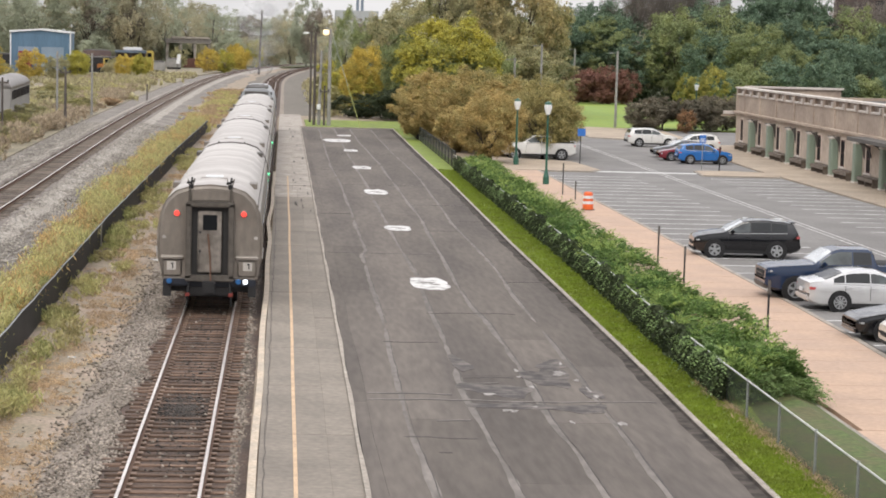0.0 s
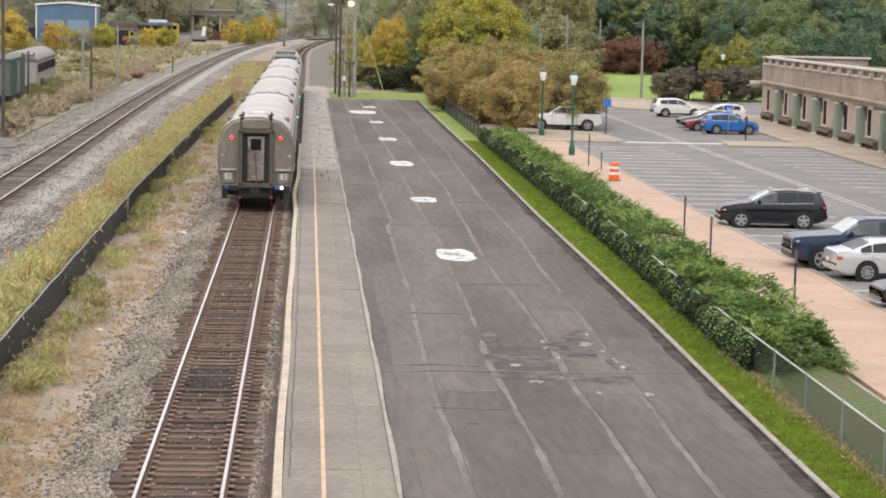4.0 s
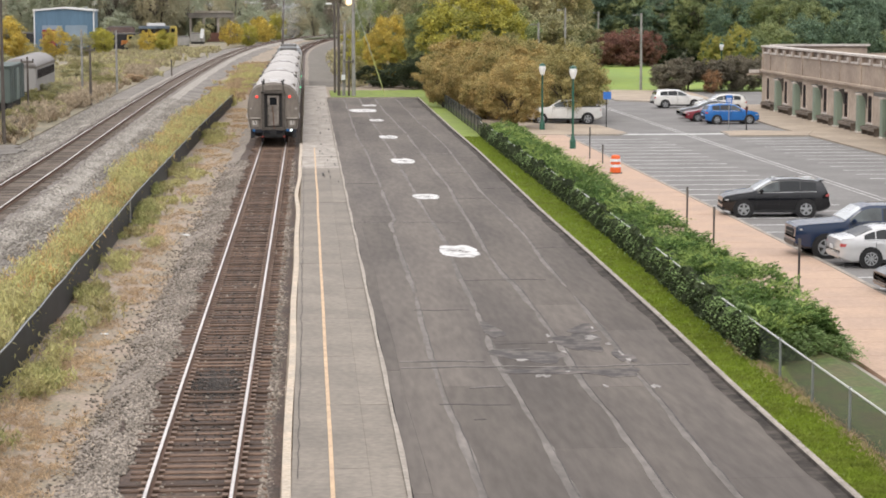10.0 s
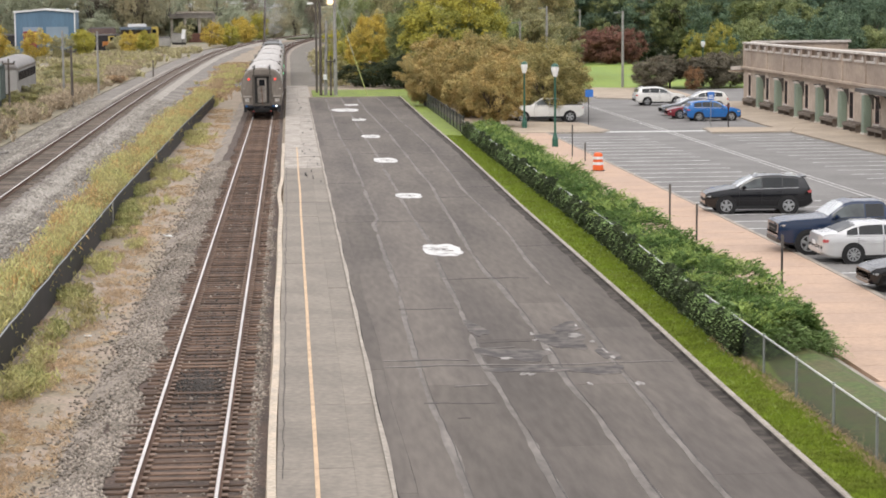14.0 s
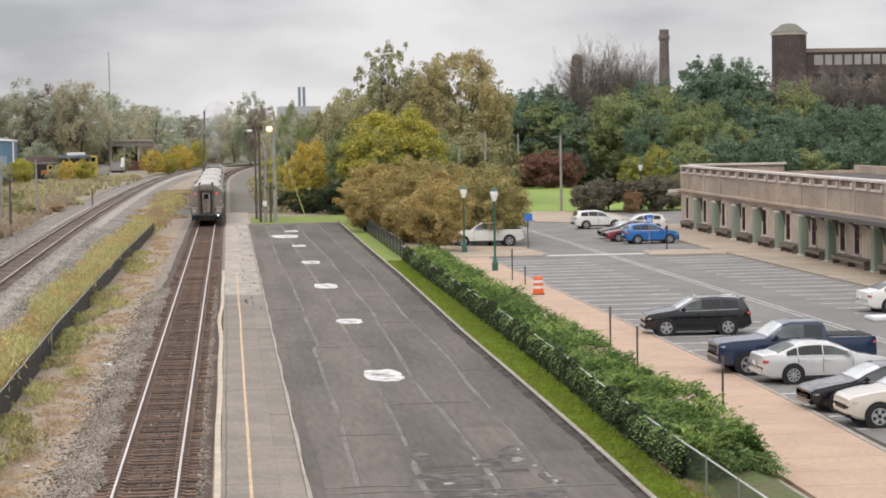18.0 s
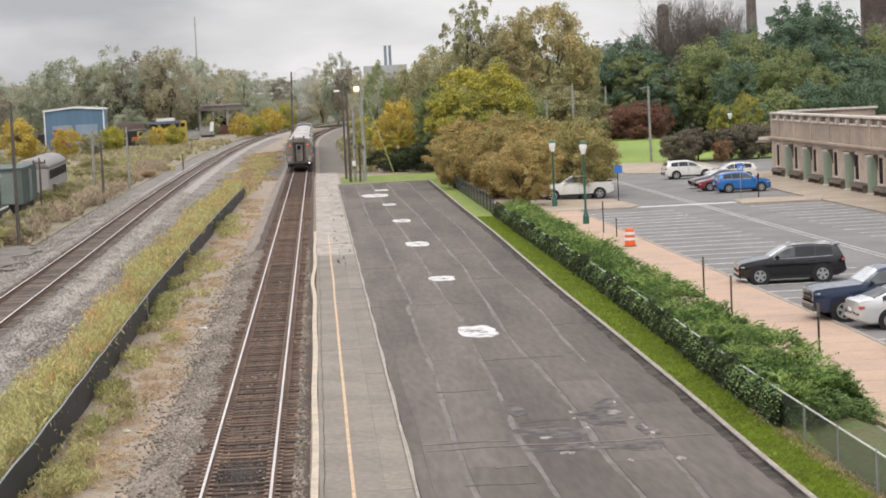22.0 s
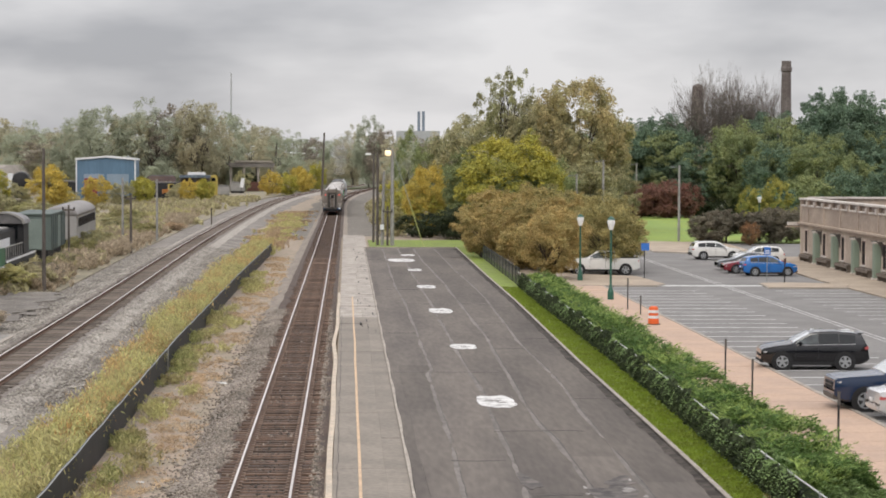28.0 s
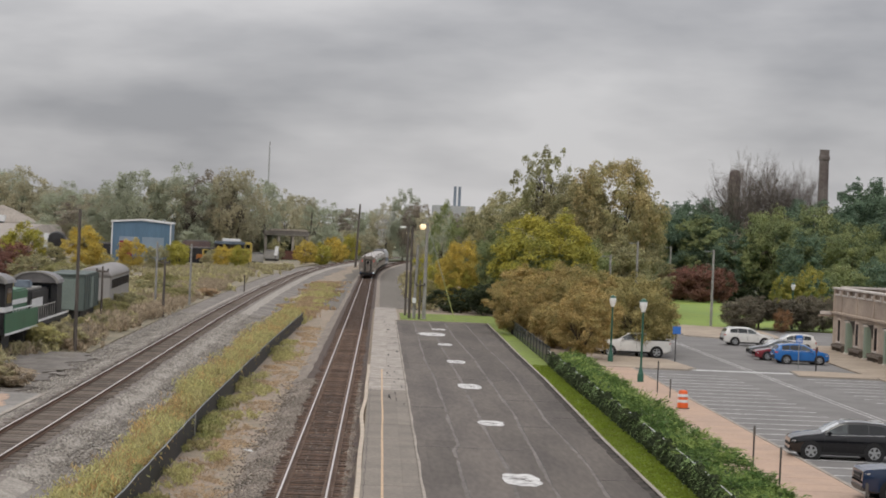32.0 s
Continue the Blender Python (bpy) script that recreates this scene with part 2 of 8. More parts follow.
M_BRICKDARK = material("soot_brick", (0.085, 0.062, 0.056), vary=0.3, scale=3, second=(0.06, 0.048, 0.045), fine=2)
M_BRICKCHIM = material("chimney_brick", (0.15, 0.13, 0.12), vary=0.25, scale=4, second=(0.095, 0.076, 0.07), fine=2)
M_BLUEM = material("blue_metal_cladding", (0.105, 0.185, 0.27), rough=0.5, vary=0.1, scale=3, second=(0.09, 0.16, 0.235), fine=3, stretch=(3, 3, 0.2))
M_BLUEDOOR = material("blue_door", (0.24, 0.31, 0.38), rough=0.5, vary=0.1)
M_WHITEM = material("white_trim_metal", (0.7, 0.71, 0.72), rough=0.5, vary=0.08)
M_PILE = material("sand_pile", (0.33, 0.29, 0.25), vary=0.2, scale=5, fine=2)
M_ORANGE = material("orange_barrel", (0.75, 0.13, 0.03), rough=0.5, vary=0.06)
M_SIGNBLUE = material("sign_blue", (0.04, 0.16, 0.5), rough=0.45, vary=0.06)
M_BARK = material("bark", (0.09, 0.072, 0.06), rough=0.95, vary=0.3, scale=0.5, fine=6, bump=0.5)
M_TWIG = material("bare_twigs", (0.2, 0.172, 0.15), rough=0.95, vary=0.25, scale=2, fine=4, island=0.3)
# the green is tinted bluish to suggest haze before the trees
L_GREEN = leafy("leaf_green", (0.18, 0.245, 0.155), (0.135, 0.2, 0.135))
L_LIME = leafy("leaf_mid_green", (0.3, 0.325, 0.14), (0.21, 0.255, 0.125))
L_YELLOW = leafy("leaf_yellow_green", (0.5, 0.44, 0.085), (0.33, 0.33, 0.085))
L_GOLD = leafy("leaf_gold", (0.62, 0.47, 0.11), (0.48, 0.39, 0.1))
L_OLIVE = leafy("leaf_olive", (0.42, 0.38, 0.21), (0.32, 0.315, 0.18))
L_RUST = leafy("leaf_rust_olive", (0.5, 0.37, 0.155), (0.38, 0.32, 0.135), island=0.45)
L_RED = leafy("leaf_red_brown", (0.3, 0.15, 0.115), (0.21, 0.115, 0.09))
L_RUSTO = leafy("leaf_dull_olive", (0.43, 0.36, 0.155), (0.32, 0.29, 0.125), island=0.45)
L_RUSTS = leafy("leaf_rust_brown", (0.36, 0.2, 0.1), (0.26, 0.17, 0.1), island=0.4)
L_DOME = leafy("leaf_olive_russet", (0.52, 0.42, 0.21), (0.39, 0.365, 0.19), island=0.35)
L_THIN = leafy("leaf_thin_olive", (0.36, 0.36, 0.18), (0.3, 0.29, 0.16), island=0.35)
L_SHRUB = leafy("leaf_dark_brown", (0.215, 0.185, 0.135), (0.15, 0.138, 0.1), island=0.3)
L_YBUSH = leafy("leaf_dull_yellow", (0.46, 0.4, 0.11), (0.24, 0.26, 0.08), island=0.35)
L_BROWN = leafy("leaf_grey_brown", (0.32, 0.275, 0.215), (0.25, 0.22, 0.175), island=0.2)
# far leaves: haze of distance put into their pale, greyed colours
L_FAR = leafy("leaf_far_haze_green", (0.46, 0.48, 0.36), (0.39, 0.415, 0.31), island=0.12, trans=0.6, scale=0.6)
L_FAR2 = leafy("leaf_far_haze_olive", (0.52, 0.47, 0.325), (0.43, 0.41, 0.29), island=0.12, trans=0.6, scale=0.6)
L_HEDGE = leafy("juniper", (0.16, 0.235, 0.07), (0.085, 0.15, 0.045), island=0.45, scale=0.8)
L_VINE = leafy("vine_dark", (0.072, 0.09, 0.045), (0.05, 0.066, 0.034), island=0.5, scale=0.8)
L_WEED = leafy("weed_yellow_green", (0.54, 0.52, 0.23), (0.47, 0.42, 0.2), island=0.3, scale=1.2)
L_WEEDO = leafy("weed_golden", (0.62, 0.44, 0.2), (0.48, 0.35, 0.17), island=0.35, scale=1.2)
L_WEEDG = leafy("weed_green", (0.34, 0.35, 0.145), (0.38, 0.33, 0.165), island=0.4, scale=1.6)
L_YARDW = leafy("yard_weed_olive", (0.5, 0.46, 0.26), (0.41, 0.36, 0.23), island=0.4, scale=1.0)
L_YARDB = leafy("yard_weed_brown", (0.5, 0.41, 0.3), (0.39, 0.32, 0.23), island=0.35, scale=1.0)
L_STRAW = leafy("dry_stalks", (0.55, 0.41, 0.26), (0.43, 0.32, 0.21), island=0.35, scale=1.6)
L_LAWN = leafy("lawn_blade", (0.225, 0.3, 0.036), (0.2, 0.245, 0.04), island=0.15, scale=1.2)


def paint(name, color, rough=0.2, metal=0.0):
    m = material(name, color, rough=0.25, metal=metal, vary=0.05, scale=1.5, fine=3, spec=0.22)
    m.node_tree.nodes["Principled BSDF"].inputs["Coat Weight"].default_value = 1.0
    m.node_tree.nodes["Principled BSDF"].inputs["Coat Roughness"].default_value = 0.03
    return m


# ---- mesh helpers ----
class Mb:
    """Gathers vertices and faces of one mesh."""

    def __init__(self):
        self.v, self.f = [], []

    def add(self, verts, faces):
        o = len(self.v)
        self.v.extend(verts)
        self.f.extend([tuple(i + o for i in f) for f in faces])
        return self

    def box(self, x0, x1, y0, y1, z0, z1):
        return self.add([(x0, y0, z0), (x1, y0, z0), (x1, y1, z0), (x0, y1, z0), (x0, y0, z1), (x1, y0, z1), (x1, y1, z1), (x0, y1, z1)],
                        [(3, 2, 1, 0), (4, 5, 6, 7), (0, 1, 5, 4), (1, 2, 6, 5), (2, 3, 7, 6), (3, 0, 4, 7)])

    def tube(self, a, b, r0, r1=None, n=8, cap=True):
        a, b = Vector(a), Vector(b)
        r1 = r0 if r1 is None else r1
        q = (b - a).to_track_quat("Z", "Y")
        ring = [q @ Vector((math.cos(2 * math.pi * i / n), math.sin(2 * math.pi * i / n), 0)) for i in range(n)]
        vs = [tuple(a + r0 * p) for p in ring] + [tuple(b + r1 * p) for p in ring]
        fs = [(i, (i + 1) % n, n + (i + 1) % n, n + i) for i in range(n)]
        if cap:
            fs += [tuple(range(n - 1, -1, -1)), tuple(range(n, 2 * n))]
        return self.add(vs, fs)

    def lathe(self, prof, n=12, at=(0, 0, 0), axis="z"):
        vs = []
        for r, z in prof:
            for i in range(n):
                c, s = r * math.cos(2 * math.pi * i / n), r * math.sin(2 * math.pi * i / n)
                p = (c, s, z) if axis == "z" else (z, c, s) if axis == "x" else (c, z, -s)
                vs.append((p[0] + at[0], p[1] + at[1], p[2] + at[2]))
        fs = [(k * n + i, k * n + (i + 1) % n, (k + 1) * n + (i + 1) % n, (k + 1) * n + i) for k in range(len(prof) - 1) for i in range(n)]
        fs += [tuple(range(n - 1, -1, -1)), tuple((len(prof) - 1) * n + i for i in range(n))]
        return self.add(vs, fs)

    def loft(self, rings, close=True, caps=True):
        n = len(rings[0])
        vs = [tuple(p) for r in rings for p in r]
        m = n if close else n - 1
        fs = [(k * n + i, k * n + (i + 1) % n, (k + 1) * n + (i + 1) % n, (k + 1) * n + i) for k in range(len(rings) - 1) for i in range(m)]
        if caps and close:
            fs += [tuple(range(n - 1, -1, -1)), tuple((len(rings) - 1) * n + i for i in range(n))]
        return self.add(vs, fs)

    def poly(self, pts):
        return self.add([tuple(p) for p in pts], [tuple(range(len(pts)))])

    def slab(self, pts, z0, z1):
        """An upright prism over a plan outline, counter-clockwise."""
        n = len(pts)
        return self.add([(x, y, z0) for x, y in pts] + [(x, y, z1) for x, y in pts],
                        [tuple(range(n - 1, -1, -1)), tuple(range(n, 2 * n))] + [(i, (i + 1) % n, n + (i + 1) % n, n + i) for i in range(n)])

    def mesh(self, name, smooth=False, fix=True):
        me = bpy.data.meshes.new(name)
        me.from_pydata(self.v, [], self.f)
        if fix:
            bm = bmesh.new()
            bm.from_mesh(me)
            bmesh.ops.recalc_face_normals(bm, faces=bm.faces)
            bm.to_mesh(me)
            bm.free()
        if smooth:
            me.polygons.foreach_set("use_smooth", [True] * len(me.polygons))
        return me


def rounded(mb, name, width, segments=2, smooth=True):
    """The gathered mesh with bevelled edges."""
    me = mb.mesh(name)
    bm = bmesh.new()
    bm.from_mesh(me)
    bmesh.ops.bevel(bm, geom=[e for e in bm.edges if e.is_manifold and e.calc_face_angle(0) > 0.5], offset=width, segments=segments, affect="EDGES", clamp_overlap=True)
    bm.to_mesh(me)
    bm.free()
    if smooth:
        me.polygons.foreach_set("use_smooth", [True] * len(me.polygons))
        me.set_sharp_from_angle(angle=radians(40))
    return me


def part(name, mesh, mat, parent=None, label="", at=None):
    """Links a mesh as one object, under a thing or a part where one is given."""
    if isinstance(mesh, Mb):
        mesh = mesh.mesh(name)
    if not mesh.materials:
        mesh.materials.append(mat)
    ob = new(name, mesh)
    if ob.material_slots and ob.material_slots[0].material != mat:
        ob.material_slots[0].link = "OBJECT"
        ob.material_slots[0].material = mat
    if parent:
        ob.parent = parent
    if at is not None:
        ob.matrix_basis = at
    if label:
        ob["label"] = label
    return ob


def thing(name, label, category, at=None, group="", kind=""):
    ob = new(name)
    ob.empty_display_size = 0.3
    if at is not None:
        ob.matrix_basis = at
    return tagged(ob, label, category, group, kind)


def solid(name, mesh, mat, label, category, at=None, group="", kind=""):
    return tagged(part(name, mesh, mat, at=at), label, category, group, kind)


RNG = np.random.default_rng(7)


def scatter(name, pos, size, mat, up=0.0, flat=0.0, tall=1.0, wide=0.34, rng=RNG, face=None):
    """One mesh of many small leaves: a bent pair of triangles at each place. up: how far they stand upright; face: where they face."""
    n = len(pos)
    a = rng.normal(size=(n, 3))
    a[:, 2] = a[:, 2] * (1 - up) + up * 2.2
    a /= np.linalg.norm(a, axis=1)[:, None]
    b = np.cross(a, rng.normal(size=(n, 3)))
    b /= np.linalg.norm(b, axis=1)[:, None] + 1e-9
    if face is not None:
        nrm = face + rng.normal(0, 0.38, (n, 3))
        a = np.cross(nrm, rng.normal(size=(n, 3)))
        a /= np.linalg.norm(a, axis=1)[:, None] + 1e-9
        b = np.cross(nrm, a)
        b /= np.linalg.norm(b, axis=1)[:, None] + 1e-9
    size = np.broadcast_to(np.asarray(size, float), (n,))
    s = (size * rng.uniform(0.6, 1.4, n))[:, None]
    c = np.cross(a, b)
    v = np.empty((n, 4, 3))
    v[:, 0], v[:, 2] = pos - a * s * 0.5 * tall, pos + a * s * 0.5 * tall
    v[:, 1], v[:, 3] = pos + b * s * wide + c * s * 0.12, pos - b * s * wide + c * s * 0.12
    return leaf_mesh(name, v)


def leaf_mesh(name, v):
    """A mesh of loose four-cornered leaves."""
    n = len(v)
    me = bpy.data.meshes.new(name)
    me.vertices.add(4 * n)
    me.vertices.foreach_set("co", v.reshape(-1))
    me.loops.add(4 * n)
    me.loops.foreach_set("vertex_index", np.arange(4 * n, dtype=np.int32))
    me.polygons.add(n)
    me.polygons.foreach_set("loop_start", np.arange(0, 4 * n, 4, dtype=np.int32))
    me.update(calc_edges=True)
    me.validate()
    return me


def fronds(name, pos, d, length, k, size, rng, sag=0.35, wide=0.2):
    """Many arching sprays: k leaves in two ranks along each stem, smaller towards the tip."""
    n = len(pos)
    d = d / np.linalg.norm(d, axis=1)[:, None]
    t = np.tile(np.linspace(0.1, 1, k), n)
    rep = lambda a: np.repeat(a, k, axis=0)
    L = rep(np.asarray(length))
    p = rep(pos) + rep(d) * (L * t)[:, None]
    p[:, 2] -= sag * L * t ** 2
    side = np.cross(d, (0, 0, 1))
    side /= np.linalg.norm(side, axis=1)[:, None] + 1e-9
    s = np.tile(np.where(np.arange(k) % 2 == 0, 1.0, -1.0), n) * np.where(t > 0.97, 0.1, 1)
    a = rep(d) * 0.9 + rep(side) * (0.75 * s)[:, None] + rng.normal(0, 0.22, (n * k, 3))
    a /= np.linalg.norm(a, axis=1)[:, None]
    b = np.cross(np.array((0, 0, 1.0)) + rng.normal(0, 0.45, (n * k, 3)), a)
    b /= np.linalg.norm(b, axis=1)[:, None] + 1e-9
    z = (size * (1.15 - 0.55 * t) * rng.uniform(0.7, 1.3, n * k))[:, None]
    v = np.empty((n * k, 4, 3))
    v[:, 0], v[:, 2] = p, p + a * z
    v[:, 1], v[:, 3] = p + a * z * 0.45 + b * z * wide, p + a * z * 0.45 - b * z * wide
    return leaf_mesh(name, v)


def stones(name, pos, size, rng=RNG):
    """One mesh of many small uneven stones."""
    n = len(pos)
    unit = np.array([(1, 0, 0), (-1, 0, 0), (0, 1, 0), (0, -1, 0), (0, 0, 1), (0, 0, -1)], float)
    v = unit[None] * rng.uniform(0.55, 1.3, (n, 6, 1)) * (size * rng.uniform(0.5, 1.3, (n, 1, 1)))
    ang = rng.uniform(0, 6.28, n)
    c, s = np.cos(ang)[:, None], np.sin(ang)[:, None]
    v[..., 0], v[..., 1] = v[..., 0] * c - v[..., 1] * s, v[..., 0] * s + v[..., 1] * c
    v[..., 2] *= 0.7
    v += pos[:, None]
    tri = np.array([(0, 2, 4), (2, 1, 4), (1, 3, 4), (3, 0, 4), (2, 0, 5), (1, 2, 5), (3, 1, 5), (0, 3, 5)], np.int32)
    f = (tri[None] + 6 * np.arange(n, dtype=np.int32)[:, None, None]).reshape(-1)
    me = bpy.data.meshes.new(name)
    me.vertices.add(6 * n)
    me.vertices.foreach_set("co", v.reshape(-1))
    me.loops.add(len(f))
    me.loops.foreach_set("vertex_index", f)
    me.polygons.add(len(f) // 3)
    me.polygons.foreach_set("loop_start", np.arange(0, len(f), 3, dtype=np.int32))
    me.update(calc_edges=True)
    return me


# ---- the plan: the tracks run along y, the camera stands at x = 0, y = 0; z = 0 is the near rails' top ----
def near_x(y):
    return -2.15 + (max(0.0, y - 375.0) ** 2) / 5200.0


FAR_Y = np.array([-80, 60, 90, 130, 165, 200, 250, 300, 345, 390, 430, 470, 520, 580, 650, 730, 900], float)
FAR_X = np.array([-12.6, -13.2, -13.45, -13.95, -14.45, -14.8, -15.0, -14.95, -14.7, -14.1, -13.1, -11.6, -8.8, -4.0, 4.0, 16.0, 50.0])


def far_x(y):
    ys = np.array([y - 24, y - 12, y, y + 12, y + 24])
    return float(np.interp(ys, FAR_Y, FAR_X).mean())


def sweep(path, ys, section, zs=0.0):
    """A mesh along a track: the section's (across, up) points carried along it."""
    mb = Mb()
    mb.loft([[(path(y) + a, y, b + zs) for a, b in section] for y in ys], close=True)
    return mb


YS = [-60, -20, 10, 30, 50, 80, 110, 140, 170, 200, 230, 260, 290, 320, 345, 370] + [370 + 15 * i for i in range(1, 30)]
FAR_Z = 0.3


def ground_z(x, y):
    right = 0.0 if y < 222 else max(-0.42, -0.42 * (y - 222) / 14)
    cols = [(-3000, 0.0), (-22, 0.0), (-18.5, -0.05), (-16.5, -0.2), (-10.8, -0.42), (-0.75, -0.45), (-0.4, right), (12.6, right), (14, -0.66), (3000, -0.66)]
    return float(np.interp(x, [c[0] for c in cols], [c[1] for c in cols]))


def make_ground():
    xs = [-3000, -800, -300, -120, -60, -30, -22, -18.5, -16.5, -14, -12.5, -10.8, -9, -7, -5, -3, -1.2, -0.75, -0.4, 5, 12.6, 14, 30, 60, 120, 300, 800, 3000]
    ys = [-400, -100, -30] + list(range(0, 420, 6)) + [440, 480, 540, 620, 720, 850, 1100, 1600, 2500, 4600]
    vs = [(x, y, ground_z(x, y)) for y in ys for x in xs]
    n = len(xs)
    fs = [(j * n + i, j * n + i + 1, (j + 1) * n + i + 1, (j + 1) * n + i) for j in range(len(ys) - 1) for i in range(n - 1)]
    tagged(part("ground", Mb().add(vs, fs).mesh("ground"), M_DIRT), "bare dirt and gravel ground with dry patches", "ground", kind="structure")


make_ground()


def make_track(path, zt, label, first, last, plates, stone, wood, shine, side):
    t = thing("railway_track", label, "railway track", kind="structure")
    head = [(-0.036, -0.012), (-0.036, -0.045), (-0.012, -0.055), (-0.012, -0.135), (-0.07, -0.15), (-0.07, -0.17), (0.07, -0.17), (0.07, -0.15), (0.012, -0.135), (0.012, -0.055), (0.036, -0.045), (0.036, -0.012)]
    for s in (-0.7525, 0.7525):
        rail = part("rail", sweep(path, YS, [(a + s, b) for a, b in head], zt), M_RAIL, t)
        part("rail_head", sweep(path, YS, [(s - 0.034, -0.011), (s + 0.034, -0.011), (s + 0.024, 0.0), (s - 0.024, 0.0)], zt), shine, rail, "worn bright steel running surface")
    bed = Mb()
    rng = random.Random(4)
    rings = []
    for y in [-60, 0, 25] + [25 + 2.0 * i for i in range(1, 120)] + [270 + 12 * i for i in range(1, 46)]:
        j = lambda a: rng.uniform(-a, a)
        x = path(y)
        rings.append([(x - 3.0 + j(0.2), y, zt - 0.75), (x - 2.5 + j(0.12), y, zt - 0.42 + j(0.03)), (x - 1.75 + j(0.08), y, zt - 0.21 + j(0.02)), (x - 0.7, y, zt - 0.215), (x, y, zt - 0.21), (x + 0.7, y, zt - 0.215), (x + 1.75, y, zt - 0.21 + j(0.02)), (x + 2.5 + j(0.1), y, zt - 0.42), (x + 2.9, y, zt - 0.75)])
    bed.loft([r[2:7] for r in rings], close=False, caps=False)
    part("ballast_bed", bed, stone, t, "brown crushed stone bed")
    for a, b in ((0, 3), (6, 9)):
        part("ballast_shoulder", Mb().loft([r[a:b] for r in rings], close=False, caps=False), side, t, "grey crushed stone shoulder")
    tie = rounded(Mb().box(-1.3, 1.3, -0.1, 0.1, -0.18, 0), "tie", 0.012, 1, False)
    tie.materials.append(wood)
    rest = Mb()
    y, k = -20.0, 0
    while y < 640:
        x, a = path(y), math.atan2(path(y + 1) - path(y - 1), 2)
        dx, dy, dr = rng.uniform(-0.1, 0.1), rng.uniform(-0.045, 0.045), rng.uniform(-0.02, 0.02)
        if first <= y < last:
            ob = new("tie", tie)
            ob.parent = t
            ob.matrix_basis = Matrix.Translation((x + dx, y + dy, zt - 0.165 + rng.uniform(-0.03, 0.006))) @ Matrix.Rotation(dr - a, 4, "Z") @ Matrix.Diagonal((rng.uniform(0.96, 1.03), rng.uniform(0.72, 1.05), 1, 1))
        elif y > 20:
            rest.box(x - 1.3 + dx, x + 1.3 + dx, y - 0.115, y + 0.115, zt - 0.35, zt - 0.17)
        y += 0.5
    tagged(part("more_ties", rest.mesh("more_ties", fix=False), wood, t), kind="stuff")
    if plates:
        pl = Mb()
        for i in range(int((last - first) / 0.5)):
            yy = first + 0.5 * i
            for s in (-0.7525, 0.7525):
                for e in (-1, 1):
                    pl.box(path(yy) + s + e * 0.125 - 0.055, path(yy) + s + e * 0.125 + 0.055, yy - 0.09, yy + 0.09, zt - 0.166, zt - 0.14)
        tagged(part("tie_plate", pl.mesh("tie_plate", fix=False), M_PLATE, t, "rusty steel tie plates and spikes"), kind="stuff")
    return t


make_track(near_x, 0.0, "straight single railway track on dark wooden ties", 30, 178, True, M_BALLAST, M_TIE, M_RAILTOP, M_SHOULDER)
make_track(far_x, FAR_Z, "second railway track bending away on grey ballast", 70, 218, False, M_BALLAST_FAR, M_TIE_FAR, M_RAILTOP_FAR, M_SHOULDER_FAR)


def make_ballast_stones():
    r = np.random.default_rng(3)
    n = 27000
    y = 33 + 85 * r.random(n) ** 1.5
    u = r.random(n)
    x = np.where(u < 0.55, -3.35 - 0.68 * r.random(n) ** 0.8 - 0.12 * np.sin(y * 0.7) - 0.08 * np.sin(y * 1.9), np.where(u < 0.74, -3.95 - np.abs(r.normal(0, 0.6, n)), r.uniform(-0.95, -0.56, n)))
    z = np.interp(x, [-8, -4.9, -4.65, -3.9, -3.4, -0.9, -0.6], [-0.42, -0.42, -0.4, -0.2, -0.2, -0.2, -0.25])
    n2 = 700
    y2 = 33 + 70 * r.random(n2) ** 1.5
    x2 = -2.15 + r.uniform(-1.35, 1.35, n2)
    x, y, z = np.concatenate([x, x2]), np.concatenate([y, y2]), np.concatenate([z, np.full(n2, -0.195)])
    tagged(part("ballast_stones", stones("ballast_stones", np.stack([x, y, z], 1), 0.05), M_STONE), "loose grey and brown crushed ballast stones", "gravel", kind="stuff")
    n = 26000
    y = 66 + 130 * r.random(n) ** 1.3
    x = np.array([far_x(v) for v in y]) + np.where(r.random(n) < 0.5, 1, -1) * (1.5 + np.abs(r.normal(0, 1.7, n)))
    dx = x - np.array([far_x(v) for v in y])
    z = np.interp(dx, [-6, -4.6, -2.3, -1.75, 1.75, 2.3, 4.2, 6], [-0.04, -0.02, -0.06, 0.09, 0.09, -0.08, -0.34, -0.42])
    tagged(part("grey_gravel", stones("grey_gravel", np.stack([x, y, z], 1), 0.075), M_STONE_FAR), "loose light grey gravel beside the track", "gravel", kind="stuff")


make_ballast_stones()


def make_grease():
    r = np.random.default_rng(77)
    n = 3000
    y = np.where(r.random(n) < 0.35, r.normal(47.3, 1.0, n), r.uniform(40, 110, n))
    x = -2.15 + r.normal(0, 0.33, n)
    tagged(part("greasy_stones", stones("greasy_stones", np.stack([x, y, np.full(n, -0.185)], 1), 0.035), M_GREASE), "black greasy stones between the rails", "gravel", kind="stuff")


M_GREASE = material("greasy_stone", (0.05, 0.042, 0.036), rough=0.7, vary=0.3, fine=8, island=0.4)
make_grease()


def strip(x0, x1, y0, y1, z0, z1):
    return Mb().box(x0, x1, y0, y1, z0, z1)


